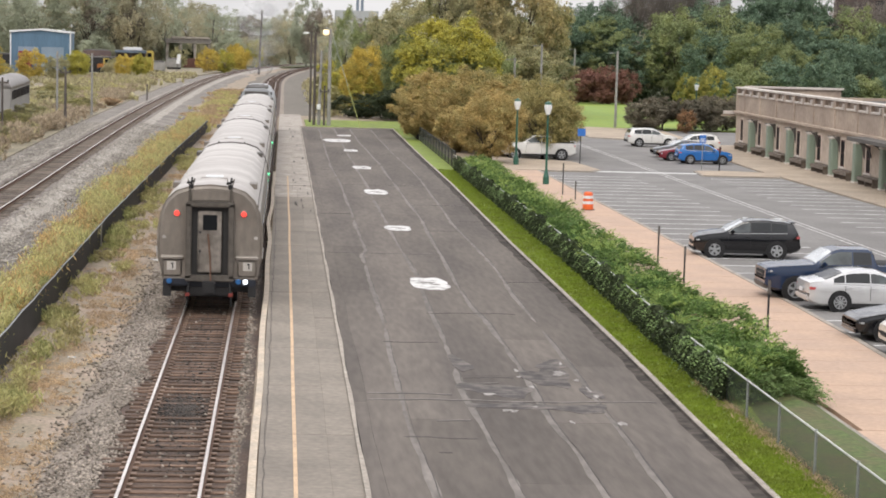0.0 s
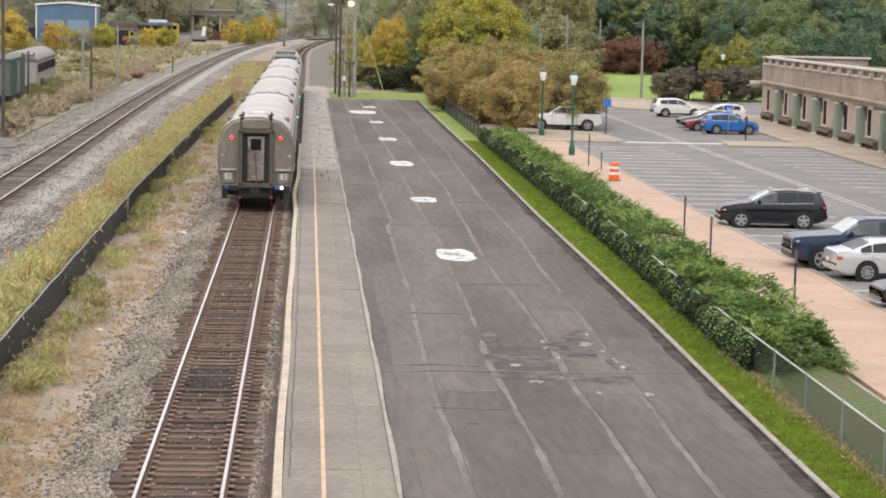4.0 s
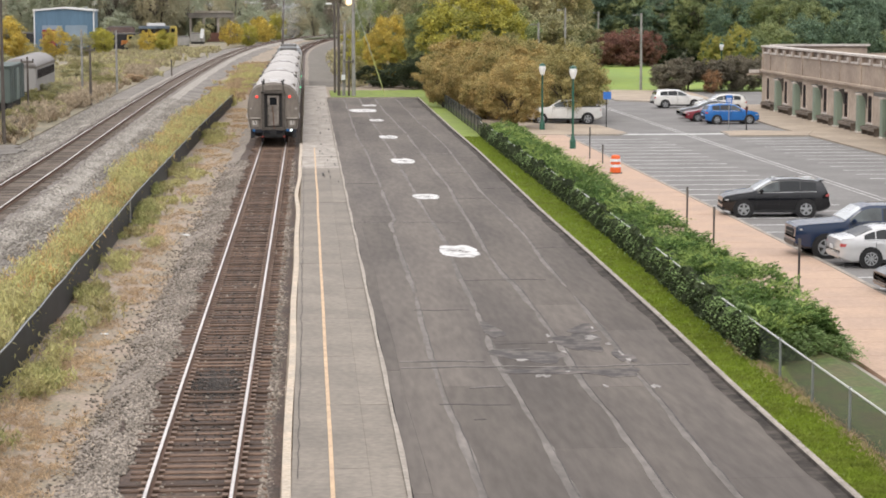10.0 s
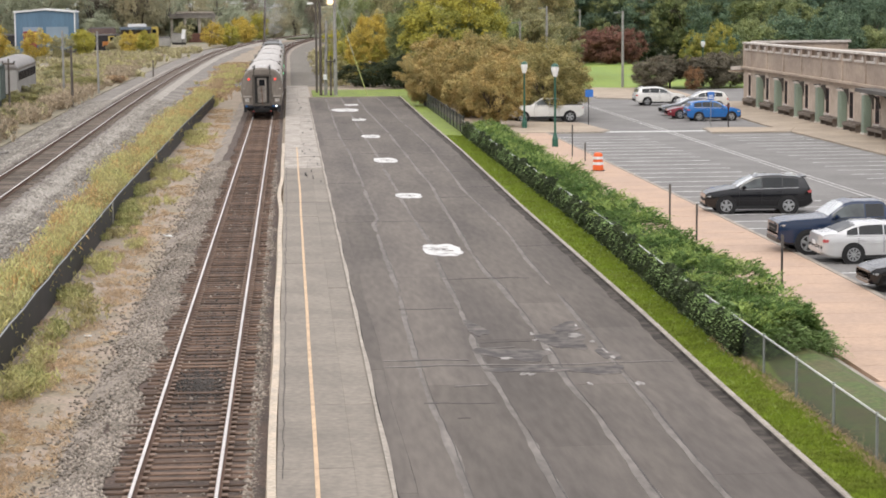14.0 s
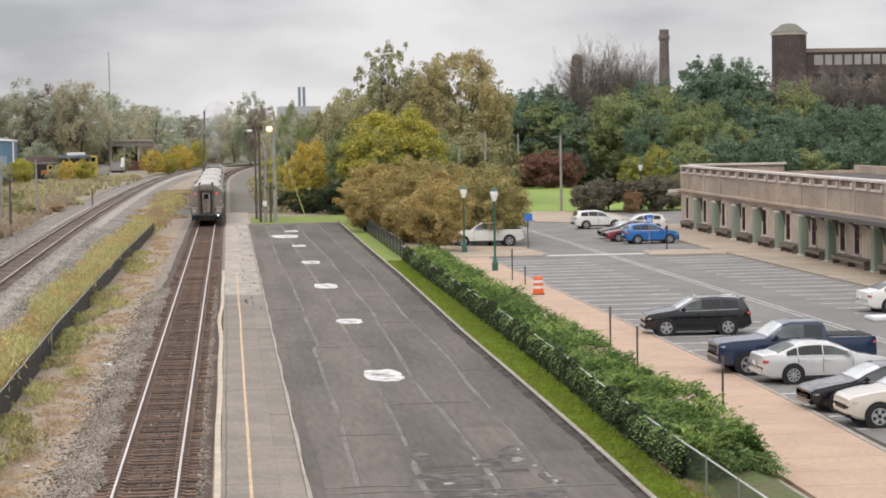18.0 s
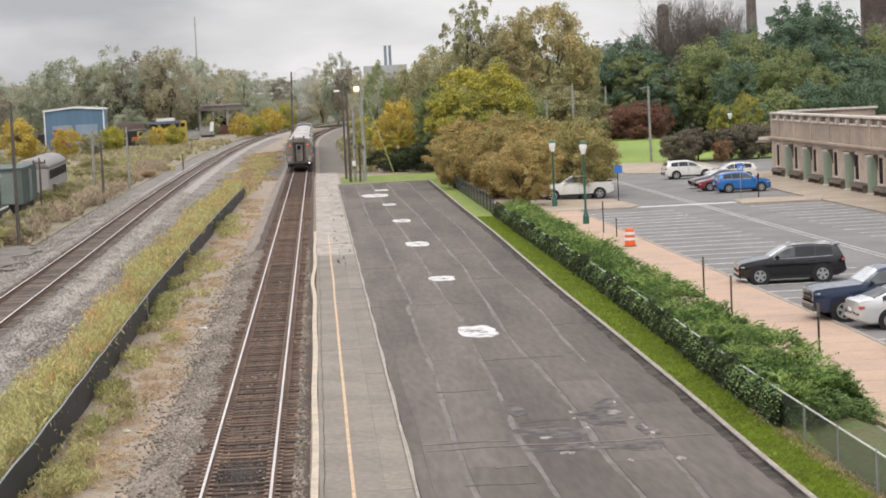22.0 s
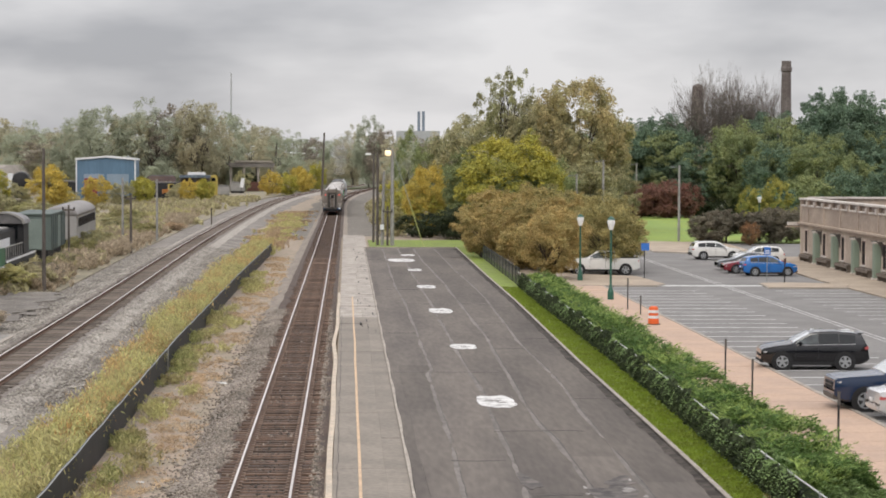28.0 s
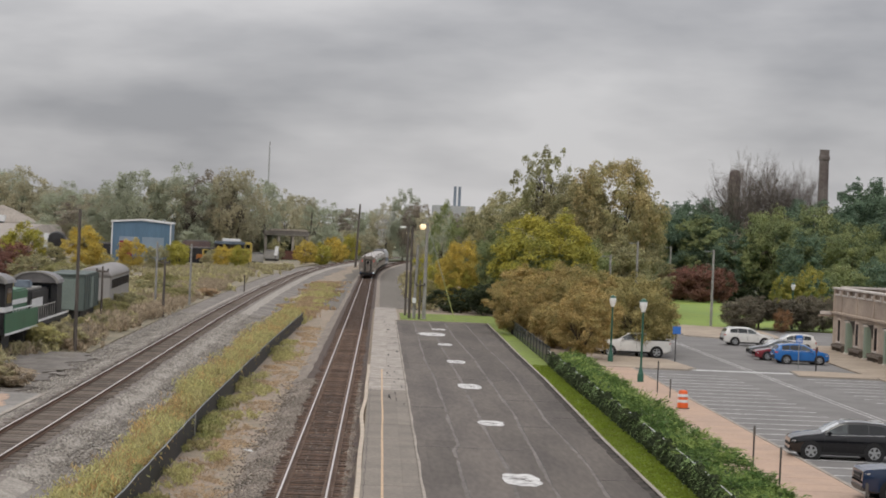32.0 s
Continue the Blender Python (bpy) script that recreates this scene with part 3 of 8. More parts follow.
# gravel aprons beside the second track
def make_aprons():
    mb = Mb()
    ys = list(range(-20, 470, 10))
    mb.loft([[(far_x(y) - 4.6 - 0.4 * math.sin(y * 0.3), y, ground_z(far_x(y) - 4.6, y) + 0.02), (far_x(y) - 2.3, y, -0.08), (far_x(y) + 2.3, y, -0.1),
              (far_x(y) + 4.2 + 0.5 * math.sin(y * 0.21), y, -0.36), (far_x(y) + 4.3 + 0.5 * math.sin(y * 0.21), y, -0.5), (far_x(y) - 4.7, y, -0.5)] for y in ys])
    tagged(part("gravel_apron", mb, M_GRAVEL), "light grey gravel shoulder along the second track", "gravel", kind="structure")
    mb = Mb()
    pts = [(-15.6, 40), (-15.5, 97.6), (-22.3, 99.7), (-60, 101), (-60, 40)]
    mb.slab(pts, -0.3, 0.07)
    tagged(part("concrete_pad", mb, M_PAD), "cracked grey concrete pad beside the yard", "pavement", kind="structure")
    pad = bpy.data.objects["concrete_pad"]
    part("edge_line", Mb().slab([(-15.75, 60), (-15.5, 60), (-15.5, 97.5), (-15.72, 97.5)], 0.06, 0.1), M_KERB, pad, "pale concrete edging")
    rng = random.Random(9)
    for i in range(9):
        y = 87.5 + 1.05 * i
        x = -16.35 - 0.13 * i + rng.uniform(-0.12, 0.12)
        part("paver", Mb().slab([(x - 0.45, y), (x + 0.4, y + rng.uniform(-0.1, 0.1)), (x + 0.4, y + 0.95), (x - 0.45, y + 0.9)], 0.05, 0.082 + 0.002 * (i % 3)), M_BRICKWALK, pad, "broken tan paver")
    tagged(part("yard_apron", Mb().slab([(-16.2, 98.2)] + [(-17.4 - 0.5 * math.sin(0.8 * q) - 0.3 * math.sin(2.1 * q), q) for q in np.arange(99, 129, 1.0)] + [(-18.2, 129.6), (-21.5, 129.7), (-21.5, 104), (-20.6, 99.9)], -0.3, 0.035), M_APRON), "broken grey asphalt and gravel beside the yard", "pavement", kind="structure")
    for i in range(14):
        x, y = rng.uniform(-21, -16.9), rng.uniform(100, 128.5)
        part("pothole", blotch(Mb(), x, y, rng.uniform(0.2, 0.9), rng.uniform(0.3, 1.0), 0.0375 + 0.0006 * i, rng, 14, 0.5), (M_VERGE, M_GRAVEL)[i % 2], bpy.data.objects["yard_apron"], "loose gravel patch")



def blotch(mb, x, y, rx, ry, z, rng, n=18, rough=0.25):
    """An uneven flat patch."""
    ph = [rng.uniform(0, 6.28) for _ in range(3)]
    pts = []
    for i in range(n):
        a = 2 * math.pi * i / n
        r = 1 + rough * (math.sin(2 * a + ph[0]) * 0.5 + math.sin(3 * a + ph[1]) * 0.4 + math.sin(5 * a + ph[2]) * 0.3)
        pts.append((x + rx * r * math.cos(a), y + ry * r * math.sin(a)))
    mb.slab(pts, z - 0.02, z)
    return mb


M_APRON = material("broken_apron", (0.21, 0.188, 0.165), vary=0.35, scale=1.8, second=(0.13, 0.114, 0.098), fine=8, bump=0.8)
make_aprons()


def make_far_ground():
    mb = Mb()
    mb.loft([[(near_x(y) - 4.4 - 0.5 * math.sin(y * 0.13), y, -0.6), (near_x(y) + 6.6 + 0.6 * math.sin(y * 0.17), y, -0.6), (near_x(y) + 6.4 + 0.6 * math.sin(y * 0.17), y, -0.36), (near_x(y) - 4.2 - 0.5 * math.sin(y * 0.13), y, -0.36)] for y in range(226, 640, 9)])
    tagged(part("gravel_verge", mb, M_VERGE), "dull grey gravel verge round the bend", "gravel", kind="structure")
    tagged(part("wood_floor", Mb().slab([(6, 208), (200, 208), (240, 420), (40, 620), (12, 420)], -0.9, -0.62), M_WOODFLOOR), "dark leaf-strewn ground under the trees", "ground", kind="structure")
    tagged(part("far_meadow", Mb().slab([(-400, 521), (-13, 521), (-8, 560), (60, 780), (400, 900), (400, 1500), (-700, 1500)], -0.6, 0.05), M_WOODFLOOR), "dark distant scrub ground", "ground", kind="structure")


M_WOODFLOOR = material("leaf_litter", (0.13, 0.13, 0.075), vary=0.3, scale=6, second=(0.075, 0.085, 0.04), fine=1.5)
make_far_ground()


def make_platform():
    p = thing("platform", "low grey concrete station platform with painted lines", "platform", kind="structure")
    rng = random.Random(8)
    y = -12.0
    while y < 108:
        ln = rng.choice((6.1, 6.1, 9.2, 3.05))
        y1 = min(y + ln, 108)
        part("platform_slab", strip(-0.35, 1.05, y + 0.008, y1 - 0.008, -0.4, 0.1 + rng.uniform(-0.003, 0.004)), M_CONC, p)
        part("platform_slab", strip(1.053, 1.64, y + 0.008, y1 - 0.008, -0.4, 0.096 + rng.uniform(-0.006, 0.003)), M_CONC, p)
        y = y1
    while y < 225:
        ln = rng.choice((3.05, 4.0, 5.2))
        y1 = min(y + ln, 225)
        split = rng.uniform(0.5, 0.9)
        part("platform_slab", strip(-0.35, split - 0.01, y + 0.01, y1 - 0.01, -0.4, 0.1 + rng.uniform(-0.012, 0.008)), M_CONC_OLD, p, "patched pale worn concrete")
        part("platform_slab", strip(split, 1.63 + (0.3 if y > 192 else 0), y + 0.01, y1 - 0.01, -0.4, 0.1 + rng.uniform(-0.012, 0.008)), M_CONC_OLD, p)
        y = y1
    wob = lambda y: 0.018 * math.sin(y * 0.35) + (0.10 * math.exp(-((y - 93) / 6) ** 2))
    mb = Mb()
    mb.loft([[(-0.52 - wob(y), y, -0.45), (-0.36 - wob(y), y, -0.45), (-0.36 - wob(y), y, 0.118), (-0.52 - wob(y), y, 0.118)] for y in range(-10, 129, 2)])
    part("platform_edge", mb, M_EDGE, p, "tan painted platform edge timber")
    mb = Mb()
    mb.loft([[(0.33 + 0.2 * wob(y), y, 0.09), (0.41 + 0.2 * wob(y), y, 0.09), (0.41 + 0.2 * wob(y), y, 0.112), (0.33 + 0.2 * wob(y), y, 0.112)] for y in range(-10, 126, 2)])
    part("safety_line", mb, M_YELLOW, p, "worn yellow-orange safety line")
    mb = Mb()
    mb.loft([[(1.645, y, -0.2), (1.735 + 0.02 * math.sin(y * 0.7), y, -0.2), (1.735 + 0.02 * math.sin(y * 0.7), y, 0.135), (1.645, y, 0.135)] for y in range(-10, 193, 2)])
    part("edge_strip", mb, M_KERB, p, "pale chipped concrete edge strip")
    for k in range(26):
        y = rng.uniform(95, 190)
        x = rng.uniform(0.55, 1.5)
        part("mark", strip(x, x + rng.uniform(0.04, 0.1), y, y + rng.uniform(0.5, 2.0), 0.09, 0.114), M_TAR, p, "dark crack filler")
    y = 36.0
    crack = Mb()
    pts = []
    while y < 110:
        pts.append((-0.23 + rng.uniform(-0.03, 0.03), y))
        y += 0.7
    for (xa, ya), (xb, yb) in zip(pts, pts[1:]):
        crack.add([(xa - 0.008, ya, 0.113), (xa + 0.008, ya, 0.113), (xb + 0.008, yb, 0.113), (xb - 0.008, yb, 0.113)], [(0, 1, 2, 3)])
    part("crack", crack, M_TAR, p, "long dark crack along the edge")


make_platform()


ASPH_R = [(-10, 9.12), (37, 9.18), (45, 9.22), (54, 9.34), (66, 9.4), (84, 9.46), (100, 9.62), (120, 9.82), (146, 9.9), (192, 10.2)]


def kerb_x(y):
    return float(np.interp(y, [a for a, _ in ASPH_R], [b for _, b in ASPH_R]))


def make_asphalt():
    a = thing("asphalt_apron", "long old asphalt apron with seams and white patches", "pavement", kind="structure")
    ys = [-10] + list(range(10, 192, 7)) + [192.5]
    mb = Mb()
    mb.loft([[(1.74, y, -0.3), (kerb_x(y), y, -0.3), (kerb_x(y), y, 0.115), (1.74, y, 0.115)] for y in ys])
    part("asphalt_base", mb, M_PATCH, a)
    rng = random.Random(12)
    seam = {"a": lambda y: np.interp(y, [37, 43, 51, 64, 79.8, 80.6, 100, 116, 136, 176], [2.93, 2.84, 2.94, 3.1, 3.14, 3.36, 3.36, 3.39, 3.18, 3.3]), "b": lambda y: np.interp(y, [38, 45, 48, 53, 62, 72, 80, 96, 118, 160], [4.48, 4.45, 4.4, 4.53, 4.64, 4.85, 4.78, 4.79, 4.85, 4.75]),
            "c": lambda y: np.interp(y, [37, 41.5, 45, 49, 61, 64, 70, 80, 96, 112, 140, 167], [6.07, 6.12, 6.06, 6.18, 6.18, 6.06, 6.05, 6.24, 6.52, 6.51, 6.52, 6.2]), "d": lambda y: np.interp(y, [38.8, 46, 52, 65, 75, 94, 117, 132, 152, 187], [7.3, 7.44, 7.59, 7.68, 7.93, 7.85, 8.22, 8.33, 8.1, 8.1])}
    edges = [lambda y: 1.745, lambda y: 2.06 + 0.03 * math.sin(y * 0.4), lambda y: float(seam["a"](y)), lambda y: float(seam["b"](y)), lambda y: float(seam["c"](y)), lambda y: float(seam["d"](y)), kerb_x]
    for e0, e1 in zip(edges, edges[1:]):
        y = -9.9
        while y < 192.4:
            y1 = min(192.4, y + rng.uniform(12, 30))
            n = max(2, int((y1 - y) / 3))
            lift = rng.uniform(0, 0.002)
            sl = Mb().loft([[(e0(q) + 0.004, q, 0.0), (e1(q) - 0.004, q, 0.0), (e1(q) - 0.004, q, 0.1205 + lift), (e0(q) + 0.004, q, 0.1205 + lift)] for q in np.linspace(y + 0.004, y1 - 0.004, n)])
            part("asphalt_lane", sl, M_ASPH, a)
            y = y1
    # lengthwise seams that wander, each with a dark crack beside it, and cross joints
    for key, w0 in (("a", 0.09), ("b", 0.1), ("c", 0.105), ("d", 0.085)):
        path = lambda q: float(seam[key](q)) + 0.02 * math.sin(q * 0.31 + w0 * 90)
        y = 31.0
        while y < 188:
            y1 = min(191, y + rng.uniform(14, 40))
            seg, crk = Mb(), Mb()
            for mb, off, w, z in ((seg, 0.0, w0, 0.1245), (crk, w0 * 0.8, 0.02 if key in "cd" else 0.012, 0.1255)):
                rows = []
                for q in np.arange(y, y1, 0.8):
                    ww = w * (0.45 + 0.5 * math.sin(q * 0.23 + w0 * 60) ** 2 + rng.uniform(-0.2, 0.3)) * (0.3 if q > y1 - 0.9 or q == y else 1)
                    xx = path(q) + off + rng.uniform(-0.018, 0.018)
                    rows.append([(xx - ww, q, 0.11), (xx + ww, q, 0.11), (xx + ww, q, z), (xx - ww, q, z)])
                mb.loft(rows)
            s = part("seam", seg, M_SEAM, a)
            part("crack", crk, M_TAR, s)
            y = y1 + rng.choice((0.05, 0.05, 1.2))
    # cross joints: thin cracks with a paler sealed band beside some of them
    for y, xa, xb, pale in ((47.1, 2.1, 9.0, 1), (47.9, 2.1, 4.3, 1), (80.0, 1.8, 6.3, 1), (98, 1.8, 3.4, 0), (90, 6.4, 8.0, 0), (118, 3.4, 8.2, 1), (131, 1.8, 4.7, 0), (104, 6.4, 9.5, 1), (62.5, 4.5, 7.4, 0), (71, 7.9, 9.3, 0), (150, 3.3, 8.2, 1), (56.4, 2.9, 4.5, 0), (42.6, 2.7, 4.4, 0), (170, 1.8, 4.6, 1), (49.6, 4.4, 5.5, 1), (50.4, 4.6, 6.0, 0), (44.6, 3.5, 4.4, 1), (40.9, 3.3, 3.7, 0), (46.2, 4.6, 7.6, 1), (95, 8.1, 9.4, 0)):
        wave = lambda q: y + 0.1 * math.sin(q * 1.3 + y) + 0.04 * math.sin(q * 5 + y)
        for name, mat, w0, w1, z, do in (("cross_seam", M_SEAM, 0.0, 0.1, 0.1262, pale), ("crack", M_TAR, -0.05, 0.015, 0.1266, 1)):
            if do:
                qs = np.arange(xa, xb, 0.25)
                part(name, Mb().loft([[(q, wave(q) + w0 - j, 0.11), (q, wave(q) + w1 + j, 0.11), (q, wave(q) + w1 + j, z), (q, wave(q) + w0 - j, z)] for q, j in zip(qs, [rng.uniform(-0.012, 0.03) for _ in qs])]), mat, a)
    for lift, (x, y, w, d) in enumerate(((5.3, 48.6, 0.75, 1.0), (6.75, 50.6, 0.5, 1.7), (5.4, 46.5, 0.85, 0.45), (7.0, 46.2, 0.5, 0.7), (4.7, 52.6, 0.25, 1.2), (7.5, 48.4, 0.22, 0.9), (7.1, 52.6, 0.35, 0.8))):
        part("dark_patch", blotch(Mb(), x, y, w, d, 0.1268 + 0.0005 * lift, rng, 24, rough=0.45), M_PATCH, a, "darker damp repair patch")
    for x, y, w, d in ((7.1, 51.2, 0.2, 0.3), (5.0, 48.0, 0.16, 0.14), (5.2, 45.9, 0.12, 0.14), (5.35, 45.8, 0.1, 0.12), (6.5, 44.5, 0.05, 0.15), (7.6, 44.4, 0.09, 0.25), (6.05, 51.6, 0.06, 0.18), (6.0, 50.6, 0.05, 0.12), (6.15, 49.1, 0.05, 0.2), (7.4, 50.2, 0.06, 0.2), (7.5, 48.8, 0.04, 0.3), (7.55, 47.9, 0.05, 0.25), (5.9, 46.4, 0.06, 0.1), (7.35, 52.8, 0.04, 0.15)):
        part("chip", blotch(Mb(), x, y, w, d, 0.1335, rng, 11, 0.5), M_CHIP, a, "pale worn spot")
    # white sealed patches round the drains: uneven, pinched at the middle
    for x, y, rx, ry in ((5.14, 70.18, 0.66, 1.85), (5.19, 90.96, 0.58, 1.3), (5.17, 112.5, 0.64, 1.9), (5.2, 133.8, 0.6, 1.7), (5.12, 154.1, 0.53, 1.5), (4.49, 169, 1.1, 2.6), (5.29, 177.9, 0.6, 1.4)):
        ph = rng.uniform(0, 6.28)
        pts = []
        for i in range(48):
            g = 2 * math.pi * i / 48
            c, q = math.cos(g), math.sin(g)
            k = (abs(c) ** 2.5 + abs(q) ** 2.5) ** (-1 / 2.5) * (1 + 0.03 * math.sin(5 * g + ph) + 0.025 * math.sin(9 * g + 2 * ph))
            k -= 0.2 * math.exp(-((g - 1.75) / 0.3) ** 2) + 0.12 * math.exp(-((g - 4.9) / 0.25) ** 2) + 0.1 * math.exp(-(min(g, 2 * math.pi - g) / 0.16) ** 2)
            pts.append((x + rx * k * c, y + ry * k * q - 0.1 * ry * c))
        w = part("white_patch", Mb().slab(pts, 0.108, 0.1315), M_WHITE, a, "white coated patch round a drain")
        part("drain", Mb().lathe([(0.08, 0.1), (0.08, 0.136), (0.06, 0.137)], 10, (x + 0.05, y, 0)), M_DARK, w, "small dark drain grate")
        part("bare_spot", blotch(Mb(), x - 0.1, y + 0.12 * ry, 0.34 * rx, 0.09 * ry, 0.135, rng, 14, 0.6), M_SEAM, w, "worn grey streak")
        part("bare_spot", blotch(Mb(), x + 0.3 * rx, y - 0.2 * ry, 0.3 * rx, 0.06 * ry, 0.1355, rng, 14, 0.6), M_SEAM, w, "worn grey streak")
    ks = [-10] + list(range(4, 192, 4)) + [192.5]
    mb = Mb()
    mb.loft([[(kerb_x(y) + 0.004, y, -0.3), (kerb_x(y) + 0.14, y, -0.3), (kerb_x(y) + 0.14, y, 0.19), (kerb_x(y) + 0.04, y, 0.2), (kerb_x(y) + 0.004, y, 0.17)] for y in ks])
    k = tagged(part("kerb", mb, M_KERB), "pale concrete kerb between asphalt and grass", "kerb", kind="structure")
    part("kerb_face", Mb().loft([[(kerb_x(y) - 0.03, y, 0.1), (kerb_x(y) + 0.004, y, 0.1), (kerb_x(y) + 0.004, y, 0.185), (kerb_x(y) - 0.008, y, 0.18)] for y in ks]), M_GUTTER, k, "dark kerb face")
    mb = Mb()
    mb.box(1.75, 10.3, 192.52, 192.72, -0.3, 0.2)
    tagged(part("kerb", mb, M_KERB), "concrete kerb at the end of the asphalt", "kerb", kind="structure")
    mb = Mb()
    mb.loft([[(kerb_x(y) - 0.27 - 0.035 * math.sin(0.9 * y) - 0.02 * math.sin(2.3 * y) - 0.015 * math.sin(7.1 * y), y, 0.11), (kerb_x(y) - 0.01, y, 0.11), (kerb_x(y) - 0.01, y, 0.1235), (kerb_x(y) - 0.27 - 0.035 * math.sin(0.9 * y) - 0.02 * math.sin(2.3 * y) - 0.015 * math.sin(7.1 * y), y, 0.1262)] for y in np.arange(20, 192, 0.6)])
    part("dirty_margin", mb, M_GUTTER, a, "dark dirty strip along the kerb")


M_GUTTER = material("gutter_dark", (0.085, 0.073, 0.064), rough=0.9, vary=0.3, scale=0.6, second=(0.042, 0.037, 0.033), fine=5, spec=0.1)
M_CHIP = material("pale_chip", (0.34, 0.32, 0.3), vary=0.3, scale=0.3, second=(0.2, 0.185, 0.17), fine=6)
make_asphalt()


def fence_x(y):
    return float(np.interp(y, [30, 50, 58, 66, 82, 111, 136, 180, 200], [10.5, 10.52, 10.62, 10.82, 11.02, 11.13, 11.3, 11.45, 11.7]))


def make_lawn():
    mb = Mb()
    ys = [-10] + list(range(6, 200, 6))
    mb.loft([[(kerb_x(y) + 0.14, y, -0.2), (fence_x(y) + (0.04 if y < 47 else 0.6), y, -0.2), (fence_x(y) + (0.04 if y < 47 else 0.6), y, 0.13), (kerb_x(y) + 0.14, y, 0.15)] for y in ys])
    tagged(part("lawn_strip", mb, M_GRASS), "bright green mown grass strip", "grass", kind="structure")
    mb = Mb()
    mb.box(2.2, 13.5, 192.75, 212, -0.3, 0.09)
    tagged(part("lawn_end", mb, M_GRASS), "small lawn beyond the asphalt", "grass", kind="structure")
    r = np.random.default_rng(5)
    n = 38000
    y = 33 + 100 * r.random(n) ** 1.7
    kx = np.array([kerb_x(v) for v in y])
    fx = np.array([fence_x(v) for v in y])
    x = kx + 0.12 + (fx - kx - 0.12) * r.random(n)
    me = scatter("lawn_blades", np.stack([x, y, np.full(n, 0.165)], 1), 0.065, L_LAWN, up=0.7, tall=1.4, rng=r)
    tagged(part("lawn_blades", me, L_LAWN), "short bright green grass blades", "grass", kind="stuff")


make_lawn()


# ---- the car park, half a metre below the platform ----
LOW = 1.072


def lower(obs):
    """Carries plan pieces drawn at platform level out to the lower car park."""
    done = set()
    for ob in obs:
        if ob.type == "MESH" and ob.data.name not in done:
            done.add(ob.data.name)
            for v in ob.data.vertices:
                v.co = (v.co.x * LOW, v.co.y * LOW, v.co.z - 0.6)


def make_lot():
    before = set(scene.collection.objects)
    tagged(part("car_park", strip(17.0, 60, 20, 205, -0.3, 0.06), M_LOT), "grey asphalt car park with marked stalls", "car park", kind="structure")
    lot = bpy.data.objects["car_park"]
    y = 47.0
    while y < 131:
        part("stall_line", strip(17.05, 22.6, y - 0.07, y + 0.07, 0.05, 0.066), M_LINE, lot)
        y += 2.62
    y = 76.0
    while y < 133:
        part("stall_line", strip(27.6, 32.4, y - 0.07, y + 0.07, 0.05, 0.066), M_LINE, lot)
        y += 2.62
    for x in (24.9, 25.25):
        part("lane_line", Mb().slab([(x, 60), (x + 0.1, 60), (x + 0.1, 205), (x, 205)], 0.05, 0.066), M_LINE2, lot, "faded double centre line")
    part("cross_line", strip(20.9, 28.0, 135.6, 136.6, 0.05, 0.07), M_LINE, lot, "broad white crossing bar")
    # brick walk with its kerb
    w = tagged(part("brick_walk", Mb().slab([(12.9, 44), (16.2, 44), (16.78, 62), (16.82, 135), (13.6, 135)], -0.3, 0.13), M_BRICKWALK), "reddish tan brick paved walk", "pavement", kind="structure")
    for i in range(44):
        y = 46 + 2.0 * i
        part("paver_joint", strip(13.0, 16.5 if y < 60 else 16.8, y - 0.012, y + 0.012, 0.12, 0.1335), M_JOINT, w)
    k = Mb()
    xs = lambda y: float(np.interp(y, [30, 44, 62, 135], [15.6, 16.2, 16.78, 16.82]))
    k.loft([[(xs(y) + 0.004, y, -0.2), (xs(y) + 0.17, y, -0.2), (xs(y) + 0.17, y, 0.15), (xs(y) + 0.004, y, 0.15)] for y in range(38, 137, 7)])
    tagged(part("kerb", k, M_KERB), "pale concrete kerb along the stalls", "kerb", kind="structure")
    tagged(part("kerb", strip(12.43, 12.58, 30, 47.2, -0.2, 0.25), M_KERB), "pale concrete kerb beside the hedge", "kerb", kind="structure")
    tagged(part("grass_bank", Mb().loft([[(9.84, y, -0.1), (9.84, y, 0.61), (11.75, y, 0.61), (12.42, y, 0.29), (12.42, y, -0.1)] for y in (20, 30, 40, 47.2)]), M_WEEDYG), "weedy grass behind the chain-link fence", "grass", kind="structure")
    tagged(part("paved_corner", strip(12.6, 16.9, 20, 43.98, -0.3, 0.125), M_BRICKWALK), "reddish tan paved corner", "pavement", kind="structure")
    # islands
    for pts, lab in (([(14.5, 135.2), (20.4, 135.2), (21.2, 137), (20.6, 146), (14.5, 150)], "kerbed island under the trees"),
                     ([(27.6, 133.2), (32.5, 132.9), (34, 137), (30, 138.4), (28, 138)], "kerbed island by the stalls"),
                     ([(28, 186), (36.5, 178), (37.8, 205), (31, 209), (28.5, 204)], "paved island at the far end")):
        i = tagged(part("island", Mb().slab(pts, -0.2, 0.17), M_WALKTAN), "brown paved " + lab, "traffic island", kind="structure")
        c = (sum(p[0] for p in pts) / len(pts), sum(p[1] for p in pts) / len(pts))
        part("island_kerb", Mb().slab([(c[0] + (p[0] - c[0]) * 1.05, c[1] + (p[1] - c[1]) * 1.04) for p in pts], -0.2, 0.144), M_KERB, i, "pale kerb")
    tagged(part("station_walk", Mb().slab([(32.6, 60), (40, 60), (40, 176), (34.2, 176), (32.8, 141)], -0.2, 0.15), M_WALKTAN), "worn tan concrete walk before the station", "pavement", kind="structure")
    tagged(part("playing_field", Mb().slab([(18, 208), (60, 208), (70, 305), (20, 305)], -0.2, 0.05), M_FIELD), "flat bright green playing field", "grass", kind="structure")
